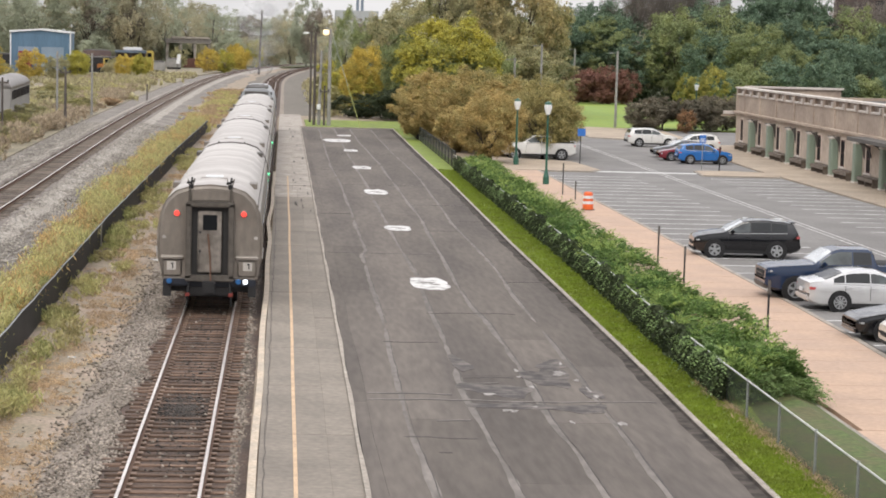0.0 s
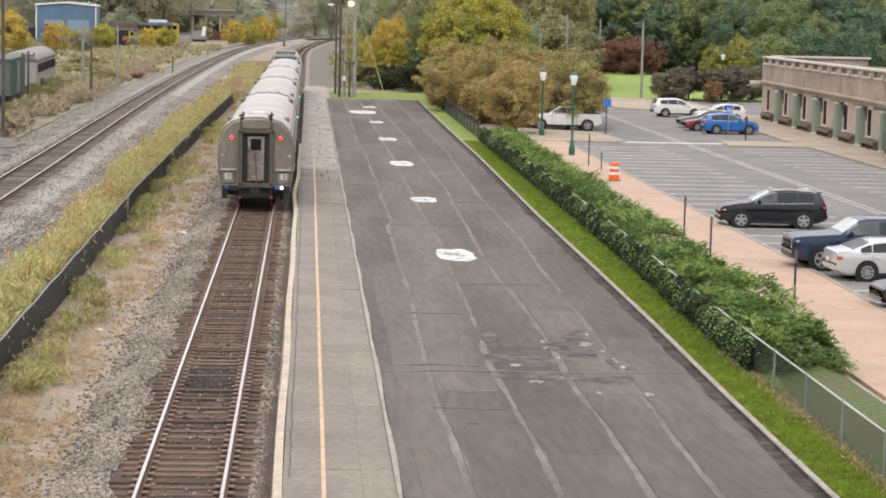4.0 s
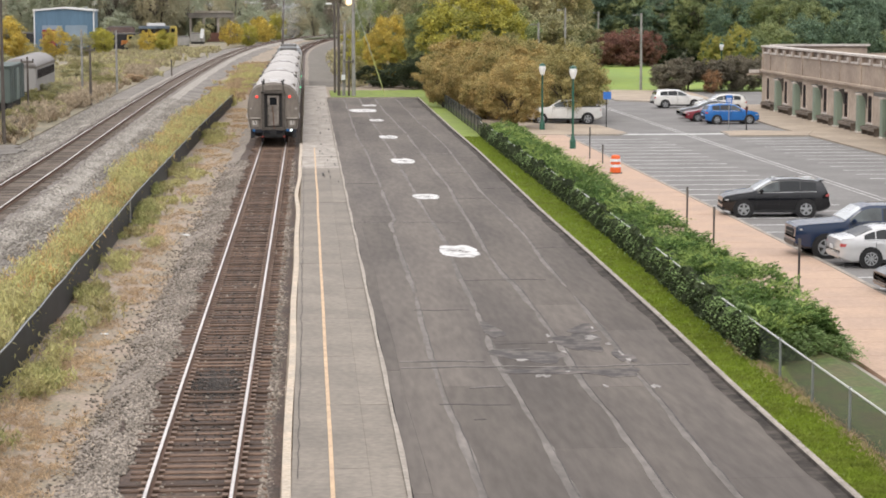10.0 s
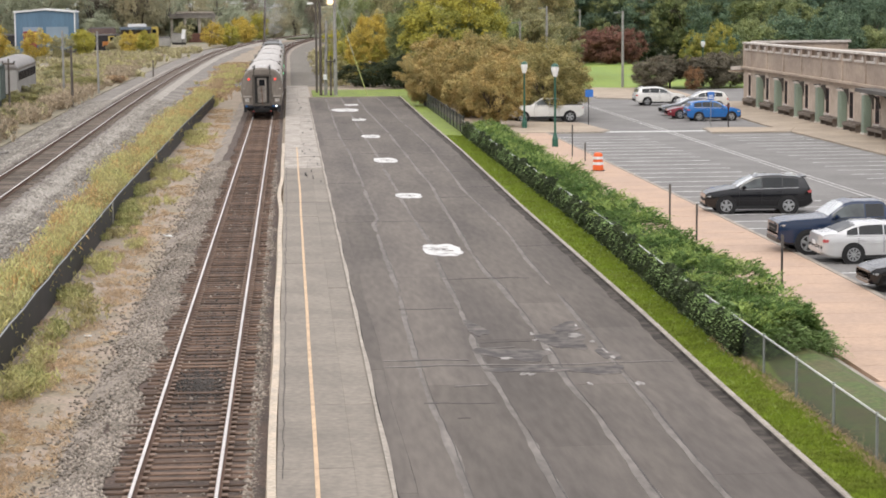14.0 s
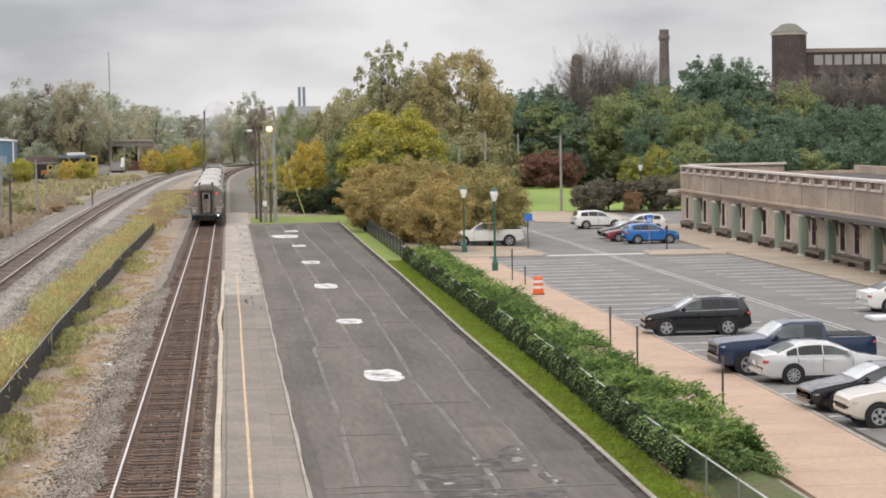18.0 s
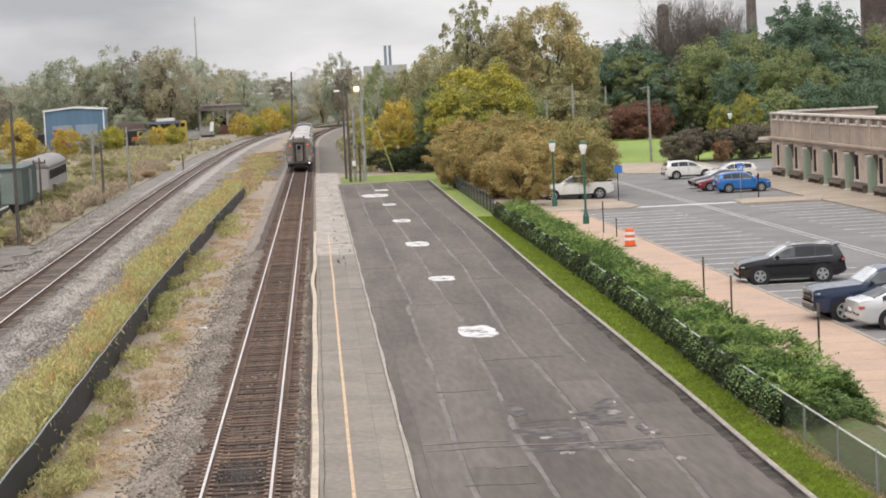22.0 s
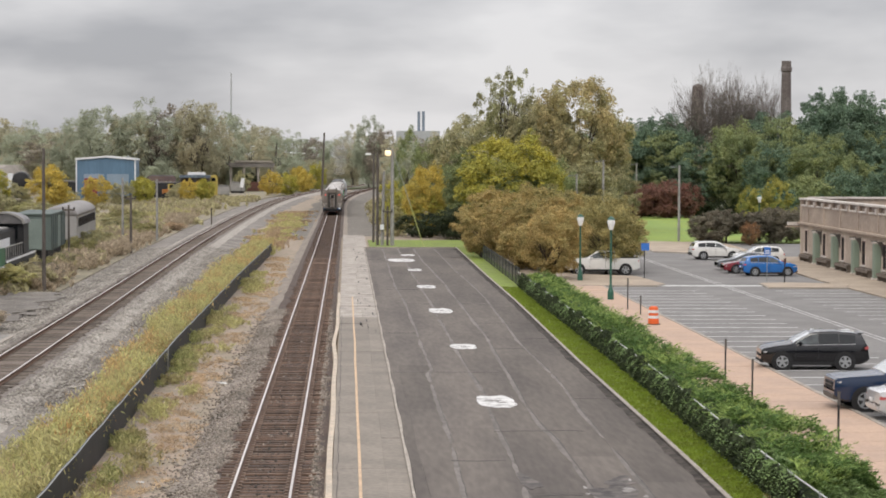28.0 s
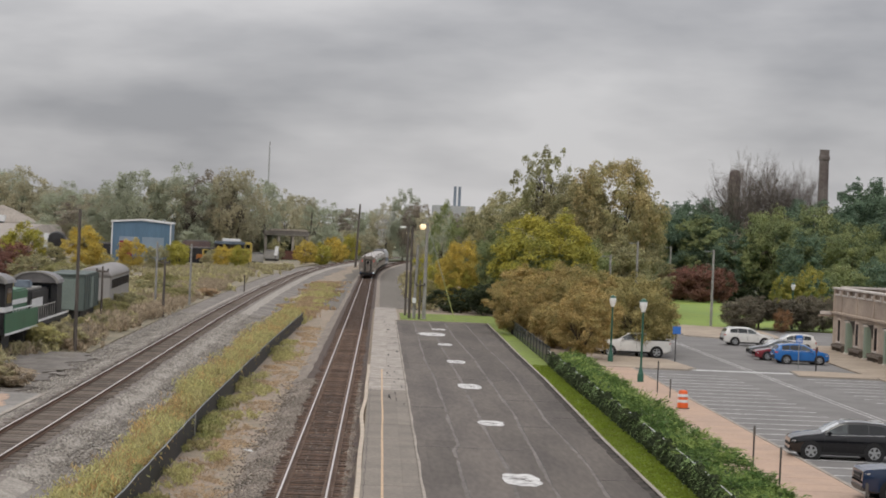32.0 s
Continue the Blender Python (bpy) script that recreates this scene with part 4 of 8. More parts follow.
    tagged(part("white_barrier", rounded(Mb().box(27.21, 30.81, 85.17, 86.47, 0.05, 0.24), "white_barrier", 0.04), M_WHITEM), "white concrete wheel stop", "wheel stop")
    lower([o for o in scene.collection.objects if o not in before])


make_lot()


# ---- the passenger train ----
HALF = [(1.46, 0.95), (1.56, 1.5), (1.6, 2.0), (1.585, 2.5), (1.5, 3.0), (1.34, 3.38), (1.05, 3.66), (0.6, 3.81), (0.0, 3.86)]


def hull(scale=1.0, zmin=0.0):
    pts = [(x * scale, z) for x, z in HALF if z >= zmin]
    return pts + [(-x, z) for x, z in reversed(pts[:-1])]


CAR_LEN = 25.5


def coach_meshes():
    h = CAR_LEN / 2
    m = {}
    body = Mb()
    rings = []
    for y, s in ((-h, 0.955), (-h + 0.06, 0.985), (-h + 0.22, 1.0), (h - 0.22, 1.0), (h - 0.06, 0.985), (h, 0.955)):
        rings.append([(x * s, y, 0.95 + (z - 0.95) * (1 - (1 - s) * 0.8)) for x, z in hull()])
    body.loft(rings)
    m["body"] = body.mesh("body", smooth=True)
    m["body"].set_sharp_from_angle(angle=radians(35))
    roof = Mb()
    arc = [(x * 1.006, z + 0.006) for x, z in hull(1.0, 2.95)]
    roof.loft([[(x, y, z) for x, z in arc] + [(x * 0.97, y, z - 0.05) for x, z in reversed(arc)] for y in (-h + 0.25, h - 0.25)])
    m["roof"] = roof.mesh("roof", smooth=True)
    m["roof"].set_sharp_from_angle(angle=radians(35))
    rib = Mb()
    arc = hull(1.012, 1.0)
    rib.loft([[(x, y, z + 0.012) for x, z in arc] + [(x * 0.96, y, z - 0.07) for x, z in reversed(arc)] for y in (h - 0.2, h - 0.06)])
    m["end_rib"] = rib.mesh("end_rib")
    m["gangway"] = Mb().box(-0.62, 0.62, h - 0.02, h + 0.48, 1.0, 3.72).mesh("gangway")
    skirt = Mb().box(-1.3, 1.3, -h + 0.3, h - 0.3, 0.55, 0.96)
    for k in range(5):
        y0 = -6.5 + 2.7 * k
        skirt.box(-1.4, 1.4, y0, y0 + 2.0, 0.4, 0.9)
    m["underframe"] = skirt.mesh("underframe")
    tr = Mb()
    for x in (-1.0, 1.0):
        tr.box(x - 0.12, x + 0.12, -1.7, 1.7, 0.42, 0.7)
    tr.box(-1.1, 1.1, -0.25, 0.25, 0.4, 0.75)
    m["bogie"] = tr.mesh("bogie")
    wh = Mb()
    for x in (-0.75, 0.75):
        wh.lathe([(0.2, -0.07), (0.46, -0.06), (0.46, 0.07), (0.2, 0.07)], 20, (x, 0, 0.46), "x")
    wh.tube((-0.75, 0, 0.46), (0.75, 0, 0.46), 0.08)
    m["wheelset"] = wh.mesh("wheelset")
    return m


def coach_end(car):
    """The tail end: doorway, marker lamps, panels, coupler and hoses."""
    y = -CAR_LEN / 2
    f = Mb()
    f.box(-0.74, -0.56, y - 0.2, y + 0.02, 0.98, 3.3).box(0.56, 0.74, y - 0.2, y + 0.02, 0.98, 3.3).box(-0.74, 0.74, y - 0.2, y + 0.02, 3.18, 3.34).box(-0.74, 0.74, y - 0.2, y + 0.02, 0.9, 1.1)
    part("gangway_frame", rounded(f, "gangway_frame", 0.03), M_FRAMEST, car, "dark brown-grey gangway frame round the door")
    part("gangway_recess", Mb().box(-0.56, 0.56, y - 0.03, y + 0.01, 1.1, 3.18), M_RECESS, car, "dark recess round the door")
    d = part("end_door", rounded(Mb().box(-0.38, 0.38, y - 0.1, y - 0.02, 1.15, 3.08), "end_door", 0.06, 3), M_DOORST, car, "grey-brown steel end door")
    part("door_window", rounded(Mb().box(-0.22, 0.22, y - 0.118, y - 0.09, 2.48, 2.95), "door_window", 0.07, 3), M_GLASS, d, "dark rounded pane")
    part("door_panel", rounded(Mb().box(-0.31, 0.31, y - 0.11, y - 0.09, 1.22, 2.32), "door_panel", 0.02), M_DOORST, d)
    for z in (1.8, 2.38):
        part("door_handle", Mb().box(-0.33, -0.27, y - 0.14, y - 0.1, z, z + 0.07), M_RECESS, d)
    part("cable", Mb().tube((-0.06, y - 0.17, 2.38), (0.02, y - 0.24, 1.6), 0.028).tube((0.02, y - 0.24, 1.6), (0.05, y - 0.3, 0.75), 0.028), M_RUSTC, car, "rusty brown hanging cable")
    part("header_panel", rounded(Mb().box(-0.58, 0.58, y - 0.06, y + 0.02, 3.37, 3.7), "header_panel", 0.03), M_STAIN, car)
    for s in (-1, 1):
        part("header_rib", rounded(Mb().box(s * 0.63 - 0.04, s * 0.63 + 0.04, y - 0.1, y + 0.02, 3.3, 3.74), "header_rib", 0.015), M_FRAMEST, car)
        part("marker_lamp", Mb().lathe([(0.09, 0.02), (0.09, -0.05), (0.06, -0.08)], 14, (s * 1.02, y + 0.01, 2.98), "y"), M_REDLAMP, car, "lit red marker lamp")
        part("lamp_bezel", Mb().lathe([(0.125, 0.02), (0.125, -0.02), (0.1, -0.03)], 14, (s * 1.02, y + 0.01, 2.98), "y"), M_STAIN, car)
        part("side_marker", rounded(Mb().box(s * 1.4 - 0.06, s * 1.4 + 0.06, y - 0.03, y + 0.02, 2.2, 2.3), "side_marker", 0.02), M_ROOFST, car, "small pale lens")
        part("corner_panel", rounded(Mb().box(min(s * 0.85, s * 1.43), max(s * 0.85, s * 1.43), y - 0.05, y + 0.02, 1.05, 1.55), "corner_panel", 0.05, 3), M_STAIN, car)
        part("bumper_strip", rounded(Mb().box(min(s * 0.76, s * 1.52), max(s * 0.76, s * 1.52), y - 0.11, y + 0.02, 1.58, 1.7), "bumper_strip", 0.05, 3), M_STRIP, car, "bright steel rubbing strip")
        part("number_panel", Mb().box(s * 1.16 - 0.14, s * 1.16 + 0.14, y - 0.062, y - 0.03, 1.24, 1.5), M_PANELW, car, "small white panel with dark bars")
        part("panel_bar", Mb().box(s * 1.16 + 0.02, s * 1.16 + 0.06, y - 0.067, y - 0.06, 1.29, 1.46), M_DARK, car)
        part("panel_bar", Mb().box(s * 1.16 - 0.02, s * 1.16 + 0.02, y - 0.067, y - 0.06, 1.42, 1.46), M_DARK, car)
        part("tail_socket", Mb().lathe([(0.085, 0.02), (0.085, -0.06), (0.05, -0.07)], 12, (-1.22 if s < 0 else 0.88, y - 0.04, 0.9), "y"), M_BLUELAMP, car, "blue glazed lamp")
        hk = part("roof_hook", Mb().box(s * 0.6 - 0.07, s * 0.6 + 0.07, y + 0.02, y + 0.22, 3.72, 3.86).tube((s * 0.6 - 0.12, y + 0.06, 3.9), (s * 0.6 + 0.1, y + 0.16, 3.96), 0.035).tube((s * 0.6, y + 0.12, 3.82), (s * 0.6 + 0.03, y + 0.14, 4.08), 0.03), M_DARK, car)
        part("hook_rod", Mb().tube((s * 0.6 - 0.05, y + 0.05, 3.85), (s * 0.6 - 0.1, y + 0.1, 4.02), 0.018).tube((s * 0.6 + 0.06, y + 0.05, 3.85), (s * 0.6 + 0.11, y + 0.12, 4.05), 0.018), M_FRAMEST, hk)
        part("grab_iron", Mb().tube((s * 1.6, y + 0.1, 1.62), (s * 1.63, y + 0.06, 1.95), 0.016), M_CHROME, car)
        part("hose", Mb().tube((s * 0.62, y - 0.1, 0.85), (s * 0.66, y - 0.2, 0.42), 0.035).tube((s * 0.66, y - 0.2, 0.42), (s * 0.68, y - 0.2, 0.15), 0.03), M_BLACK, car)
        part("hose_coupling", rounded(Mb().box(s * 0.66 - 0.07, s * 0.66 + 0.07, y - 0.28, y - 0.16, 0.45, 0.56), "hose_coupling", 0.02), M_RUSTRED, car, "dull red hose coupling")
        part("step", Mb().box(s * 1.3 - 0.12, s * 1.3 + 0.12, y + 0.02, y + 0.3, 0.42, 0.9), M_DARK, car)
    part("tail_lamp", Mb().lathe([(0.075, 0.02), (0.075, -0.06), (0.05, -0.08)], 12, (1.1, y - 0.05, 0.9), "y"), M_WHITELAMP, car, "lit white tail lamp")
    part("end_sill", rounded(Mb().box(-1.42, 1.42, y - 0.04, y + 0.3, 0.74, 1.02), "end_sill", 0.05), M_NAVYBLACK, car, "blue-black end sill")
    part("draft_box", rounded(Mb().box(-0.7, 0.7, y - 0.02, y + 0.4, 0.42, 0.76), "draft_box", 0.05), M_DARK, car)
    cp = Mb().box(-0.12, 0.12, y - 0.75, y, 0.68, 0.9).box(-0.2, 0.2, y - 0.95, y - 0.6, 0.62, 0.98)
    part("coupler", rounded(cp, "coupler", 0.03), M_DARK, car)


M_DARKST = material("dark_grey_steel", (0.12, 0.11, 0.1), rough=0.55, metal=0.3, vary=0.15)
M_DOORST = material("door_steel", (0.27, 0.24, 0.21), rough=0.6, metal=0.2, vary=0.25, scale=0.5, second=(0.17, 0.15, 0.13), fine=5)
M_FRAMEST = material("frame_steel", (0.12, 0.105, 0.09), rough=0.6, metal=0.2, vary=0.2, fine=6)
M_RECESS = material("recess_dark", (0.035, 0.033, 0.032), rough=0.8, vary=0.2)
M_STRIP = material("rubbing_steel", (0.42, 0.38, 0.34), rough=0.4, metal=0.5, vary=0.12)
M_PANELW = material("dull_white_panel", (0.5, 0.47, 0.43), rough=0.6, vary=0.15)
M_RUSTRED = material("dull_red_casting", (0.25, 0.05, 0.04), rough=0.7, vary=0.2)
M_NAVYBLACK = material("blue_black_paint", (0.02, 0.024, 0.036), rough=0.5, vary=0.2)
M_RUSTC = material("rusty_cable", (0.16, 0.09, 0.06), vary=0.2)
M_LOCO = material("loco_grey_paint", (0.42, 0.43, 0.44), rough=0.45, vary=0.1, second=(0.34, 0.35, 0.36), scale=2)
M_LOCOBLUE = material("loco_blue_paint", (0.03, 0.07, 0.16), rough=0.45, vary=0.1)


def make_train():
    m = coach_meshes()
    cars = []
    for k in range(4):
        c = thing("passenger_coach", "stainless steel tubular passenger coach" + (" with lit red tail lamps" if k == 0 else " coupled in a moving train"), "railway coach", group="coaches of the train")
        part("body", m["body"], M_STAIN, c)
        part("roof", m["roof"], M_ROOFST, c, "pale weathered steel roof")
        part("end_rib", m["end_rib"], M_FRAMEST, c)
        part("end_rib", m["end_rib"], M_FRAMEST if k else M_STAIN, c, at=Matrix.Rotation(math.pi, 4, "Z"))
        for side in (-1, 1):
            part("gutter", Mb().box(side * 1.43 - 0.02, side * 1.43 + 0.03, -12.4, 12.4, 3.16, 3.22), M_FRAMEST, c, "dark rain gutter")
            part("roof_handle", Mb().tube((side * 0.55, 12.35, 3.9), (side * 0.55, 12.6, 3.9), 0.03, n=6), M_DARK, c)
        for y0 in np.arange(-10.2, 10.3, 3.4):
            arc = hull(1.008, 3.0)
            part("roof_seam", Mb().loft([[(x, y, z + 0.008) for x, z in arc] + [(x * 0.97, y, z - 0.05) for x, z in reversed(arc)] for y in (y0, y0 + 0.05)]), M_ROOFST, c)
        part("gangway", m["gangway"], M_BLACK, c)
        part("underframe", m["underframe"], M_DARK, c)
        for s in range(11):
            for side in (-1, 1):
                w = Mb().box(side * 1.588 - 0.02, side * 1.588 + 0.02, -10.4 + s * 1.9, -9.0 + s * 1.9, 2.0, 2.52)
                part("window", w.mesh("window") if (s, side) == (0, -1) else w.mesh("window"), M_GLASS, c)
        part("hatch", rounded(Mb().box(-0.28, 0.28, -9.4, -8.7, 3.8, 3.9), "hatch", 0.02), M_WHITEM, c, "small pale roof hatch")
        part("hatch_seat", Mb().box(-0.42, 0.42, -9.55, -8.55, 3.78, 3.868), M_ROOFST, c)
        for s in (-1, 1):
            part("roof_panel", Mb().box(s * 1.2 - 0.16, s * 1.2 + 0.16, 9.4, 10.6, 3.45, 3.62), M_DARKST, c)
            part("roof_panel", Mb().box(s * 1.2 - 0.16, s * 1.2 + 0.16, -8.6, -7.6, 3.45, 3.62), M_STAIN, c)
        for yb in (-9.1, 9.1):
            b = part("bogie", m["bogie"], M_DARK, c, at=Matrix.Translation((0, yb, 0)))
            for dy in (-1.3, 1.3):
                part("wheelset", m["wheelset"], M_DARK, b, at=Matrix.Translation((0, dy, 0)))
        if k == 0:
            coach_end(c)
        if k in (0, 1):
            part("indicator", Mb().box(1.55, 1.64, 11.2, 11.35, 2.6, 2.7), M_GREENLAMP, c, "small lit green door indicator")
        cars.append(c)
    e = thing("locomotive", "pale grey diesel passenger locomotive with roof vents", "locomotive")
    hh = 10.5
    prof = [(1.5, 0.9), (1.53, 2.9), (1.4, 3.45), (1.0, 4.1), (0.6, 4.25)]
    ring = prof + [(-x, z) for x, z in reversed(prof)]
    b = Mb()
    b.loft([[(x, y, z) for x, z in ring] for y in (-hh, hh - 3.0)] + [[(x * 0.97, hh - 1.2, 0.9 + (z - 0.9) * 0.85) for x, z in ring], [(x * 0.9, hh, 0.9 + (z - 0.9) * 0.55) for x, z in ring]])
    part("body", rounded(b, "body", 0.05), M_LOCO, e)
    part("stripe", Mb().box(-1.545, 1.545, -hh + 0.3, hh - 3.2, 1.5, 2.3), M_LOCOBLUE, e, "dark blue side band")
    for y0, w, d in ((-9.6, 0.85, 1.5), (-7.6, 0.8, 1.6), (-5.2, 0.9, 2.6), (-1.4, 0.6, 1.2)):
        part("roof_vent", rounded(Mb().box(-w, w, y0, y0 + d, 4.1, 4.36), "roof_vent", 0.04), M_DARKST, e)
    for s in (-1, 1):
        part("roof_vent", Mb().box(s * 1.15 - 0.1, s * 1.15 + 0.1, -9.8, -9.3, 3.55, 3.95), M_DARK, e)
    part("end_panel", Mb().box(-0.95, 0.95, -hh - 0.03, -hh + 0.02, 3.3, 4.0), M_DARKST, e)
    part("gangway_frame", Mb().box(-0.6, 0.6, -hh - 0.3, -hh, 1.0, 3.3), M_BLACK, e)
    part("underframe", Mb().box(-1.3, 1.3, -hh + 0.2, hh - 0.4, 0.45, 0.92), M_DARK, e)
    for yb in (-6.6, 6.6):
        bg = part("bogie", m["bogie"], M_DARK, e, at=Matrix.Translation((0, yb, 0)))
        for dy in (-1.3, 1.3):
            part("wheelset", m["wheelset"], M_DARK, bg, at=Matrix.Translation((0, dy, 0)))
    return cars, e


COACHES, LOCO = make_train()


# ---- parked cars ----
# half length, half width, clearance, belt front and rear, wheel radius, axles, windscreen (base, top), rear glass (base, top), side glass cuts, top line from nose to tail
TYPES = {
    "suv": (2.3, 0.92, 0.25, 1.03, 1.14, 0.365, 1.4, -1.28, (0.98, 0.2), (-2.2, -1.98), ((0.78, -0.12), (-0.16, -1.0), (-1.04, -1.72)),
            ((2.3, 0.7), (2.27, 0.86), (2.15, 0.95), (1.7, 1.05), (1.2, 1.12), (1.0, 1.16), (0.6, 1.4), (0.2, 1.61), (-0.2, 1.68), (-0.9, 1.69), (-1.6, 1.63), (-1.95, 1.56), (-2.0, 1.5), (-2.2, 1.14), (-2.27, 1.0), (-2.3, 0.62))),
    "sedan": (2.41, 0.91, 0.2, 0.92, 1.0, 0.335, 1.46, -1.32, (1.0, 0.12), (-1.9, -1.2), ((0.78, -0.22), (-0.26, -1.12), (-1.16, -1.55)),
              ((2.41, 0.52), (2.39, 0.68), (2.25, 0.78), (1.7, 0.9), (1.2, 0.98), (1.02, 1.02), (0.55, 1.25), (0.1, 1.42), (-0.35, 1.47), (-0.9, 1.45), (-1.3, 1.36), (-1.65, 1.22), (-1.95, 1.11), (-2.3, 1.06), (-2.38, 1.0), (-2.41, 0.6))),
    "hatch": (2.15, 0.9, 0.22, 1.0, 1.08, 0.34, 1.34, -1.24, (0.95, 0.2), (-2.06, -1.84), ((0.76, -0.1), (-0.14, -0.95), (-0.99, -1.6)),
              ((2.15, 0.66), (2.12, 0.82), (2.0, 0.92), (1.6, 1.02), (1.1, 1.1), (0.97, 1.13), (0.55, 1.37), (0.2, 1.55), (-0.2, 1.61), (-0.9, 1.61), (-1.5, 1.55), (-1.82, 1.47), (-2.05, 1.1), (-2.12, 0.95), (-2.15, 0.6))),
    "pickup": (2.93, 1.01, 0.36, 1.27, 1.3, 0.42, 1.85, -1.8, (1.18, 0.52), (-1.13, -0.98), ((0.95, -0.2), (-0.26, -0.92)),
               ((2.93, 0.82), (2.91, 1.14), (2.82, 1.22), (2.4, 1.28), (1.7, 1.32), (1.2, 1.36), (0.85, 1.62), (0.5, 1.85), (0.2, 1.92), (-0.8, 1.92), (-0.97, 1.86), (-1.12, 1.4), (-1.16, 1.34), (-2.88, 1.34), (-2.92, 1.24), (-2.93, 0.75))),
}


def make_car(kind, label, body_mat, at, group="cars parked in the car park"):
    h, w, zc, b0, b1, R, ax, bx, ws, rw, cuts, line = TYPES[kind]
    c = thing("pickup_truck" if kind == "pickup" else "car", label, "pickup truck" if kind == "pickup" else "car", at=at, group=group)
    lx, lz = [p[0] for p in reversed(line)], [p[1] for p in reversed(line)]
    ztop = lambda x: float(np.interp(x, lx, lz))
    plan = lambda x: w * (1 - 0.17 * max(0.0, (x - h + 0.75) / 0.75) ** 2.4 - 0.11 * max(0.0, (-x - h + 0.6) / 0.6) ** 2.4)
    bz = lambda x: b1 + (b0 - b1) * (x + h) / (2 * h)
    low = lambda x: zc + 0.16 * max(0.0, (abs(x) - h + 0.5) / 0.5) ** 2

    def shell(x):
        """Half a cross-section: sill, side, belt, roof edge, roof."""
        ww, zt, zl = plan(x), ztop(x), low(x)
        zb = min(bz(x), zt - 0.06)
        up = zt - zb
        tw = ww * 0.965 - 0.36 * max(0.0, up - 0.1)
        return [(ww * 0.86, zl), (ww * 0.965, zl + 0.07), (ww, zl + 0.26), (ww, 0.5 * (zl + zb) + 0.1), (ww * 0.985, zb - 0.05), (ww * 0.965, zb), (tw, zt - min(0.1, 0.45 * up)), (tw * 0.93, zt - min(0.035, 0.2 * up)), (tw * 0.55, zt)]

    xs = sorted(set([p[0] for p in line] + [round(q, 3) for q in np.linspace(-h, h, 34)]), reverse=True)
    b = Mb()
    b.loft([[(x, y, z) for y, z in shell(x)] + [(x, -y, z) for y, z in reversed(shell(x))] for x in xs])
    bm = b.mesh("body", smooth=True)
    bm.set_sharp_from_angle(angle=radians(32))
    part("body", bm, body_mat, c)

    def pane(name, quads, mat, out):
        g = Mb()
        g.loft([[tuple(Vector(p) + out) for p in q] + [tuple(Vector(p) - out * 2) for p in reversed(q)] for q in quads])
        return part(name, g, mat, c)

    for s in (-1, 1):
        for cut, (xa, xb) in enumerate(cuts):
            quads = []
            for x in np.linspace(xa, xb, 7):
                p, q = shell(x)[5], shell(x)[6]
                f = lambda k: (float(x), s * (p[0] + (q[0] - p[0]) * k), p[1] + (q[1] - p[1]) * k)
                quads.append([f(0.1), f(0.93)])
            pane("side_window", quads, M_CARGLASS if cut else M_FRONTGLASS, Vector((0, s * 0.008, 0.004)))
        trim = [shell(x)[5] for x in np.linspace(cuts[0][0], cuts[-1][1], 9)]
        tb = Mb()
        tb.loft([[(float(x), s * (y + 0.004), z - 0.012), (float(x), s * (y + 0.016), z - 0.012), (float(x), s * (y + 0.016), z + 0.012), (float(x), s * (y + 0.004), z + 0.012)] for x, (y, z) in zip(np.linspace(cuts[0][0], cuts[-1][1], 9), trim)])
        part("window_trim", tb, M_CHROME if kind != "pickup" else M_BLACK, c)
        part("mirror", rounded(Mb().box(ws[0] - 0.42, ws[0] - 0.22, s * (w + 0.1) - 0.11, s * (w + 0.1) + 0.11, bz(0.6) - 0.0, bz(0.6) + 0.16), "mirror", 0.05), body_mat, c)
        hz = ztop(h - 0.12)
        yl = plan(h - 0.2)
        part("headlight", rounded(Mb().box(h - 0.5, h - 0.09, s * yl * 0.86 - 0.15, s * yl * 0.86 + 0.13, hz - 0.24, hz - 0.08), "headlight", 0.05), M_HEADL, c, "clear headlight")
        yt = plan(-h + 0.15)
        zt = min(ztop(-h + 0.1), bz(-h)) - 0.1
        part("taillight", rounded(Mb().box(-h + 0.02, -h + 0.32, s * yt * 0.86 - 0.13, s * yt * 0.86 + 0.12, zt - 0.18, zt), "taillight", 0.04), M_TAIL, c, "red tail light")
        part("sill", Mb().box(bx + R, ax - R, s * w * 0.95 - 0.03, s * w * 0.95 + 0.03, zc - 0.03, zc + 0.1), M_BLACK, c)
        for xx in (cuts[0][1] + 0.12, cuts[1][1] + 0.12):
            part("door_handle", rounded(Mb().box(xx - 0.1, xx + 0.1, s * w - 0.02, s * w + 0.03, bz(xx) - 0.17, bz(xx) - 0.13), "door_handle", 0.01), body_mat, c)
        for xx in (cuts[0][0] + 0.05, cuts[0][1] - 0.02, cuts[1][1] - 0.02):
            part("door_gap", Mb().box(xx - 0.006, xx + 0.006, s * w - 0.01, s * w + 0.002, zc + 0.2, bz(xx) - 0.06), M_BLACK, c)
        for x in (ax, bx):
            part("wheel_arch", Mb().lathe([(R + 0.085, -0.02), (R + 0.085, 0.012), (R * 0.5, 0.013)], 24, (x, s * (w - 0.005), R), "y") if s > 0 else
                 Mb().lathe([(R * 0.5, -0.013), (R + 0.085, -0.012), (R + 0.085, 0.02)], 24, (x, s * (w - 0.005), R), "y"), M_BLACK, c)
            wheel = part("wheel", Mb().lathe([(R * 0.7, -0.12), (R * 0.97, -0.12), (R, -0.08), (R, 0.08), (R * 0.97, 0.12), (R * 0.7, 0.12)], 24, (x, s * (w - 0.09), R), "y"), M_BLACK, c)
            rim = Mb()
            yy = s * (w + 0.042)
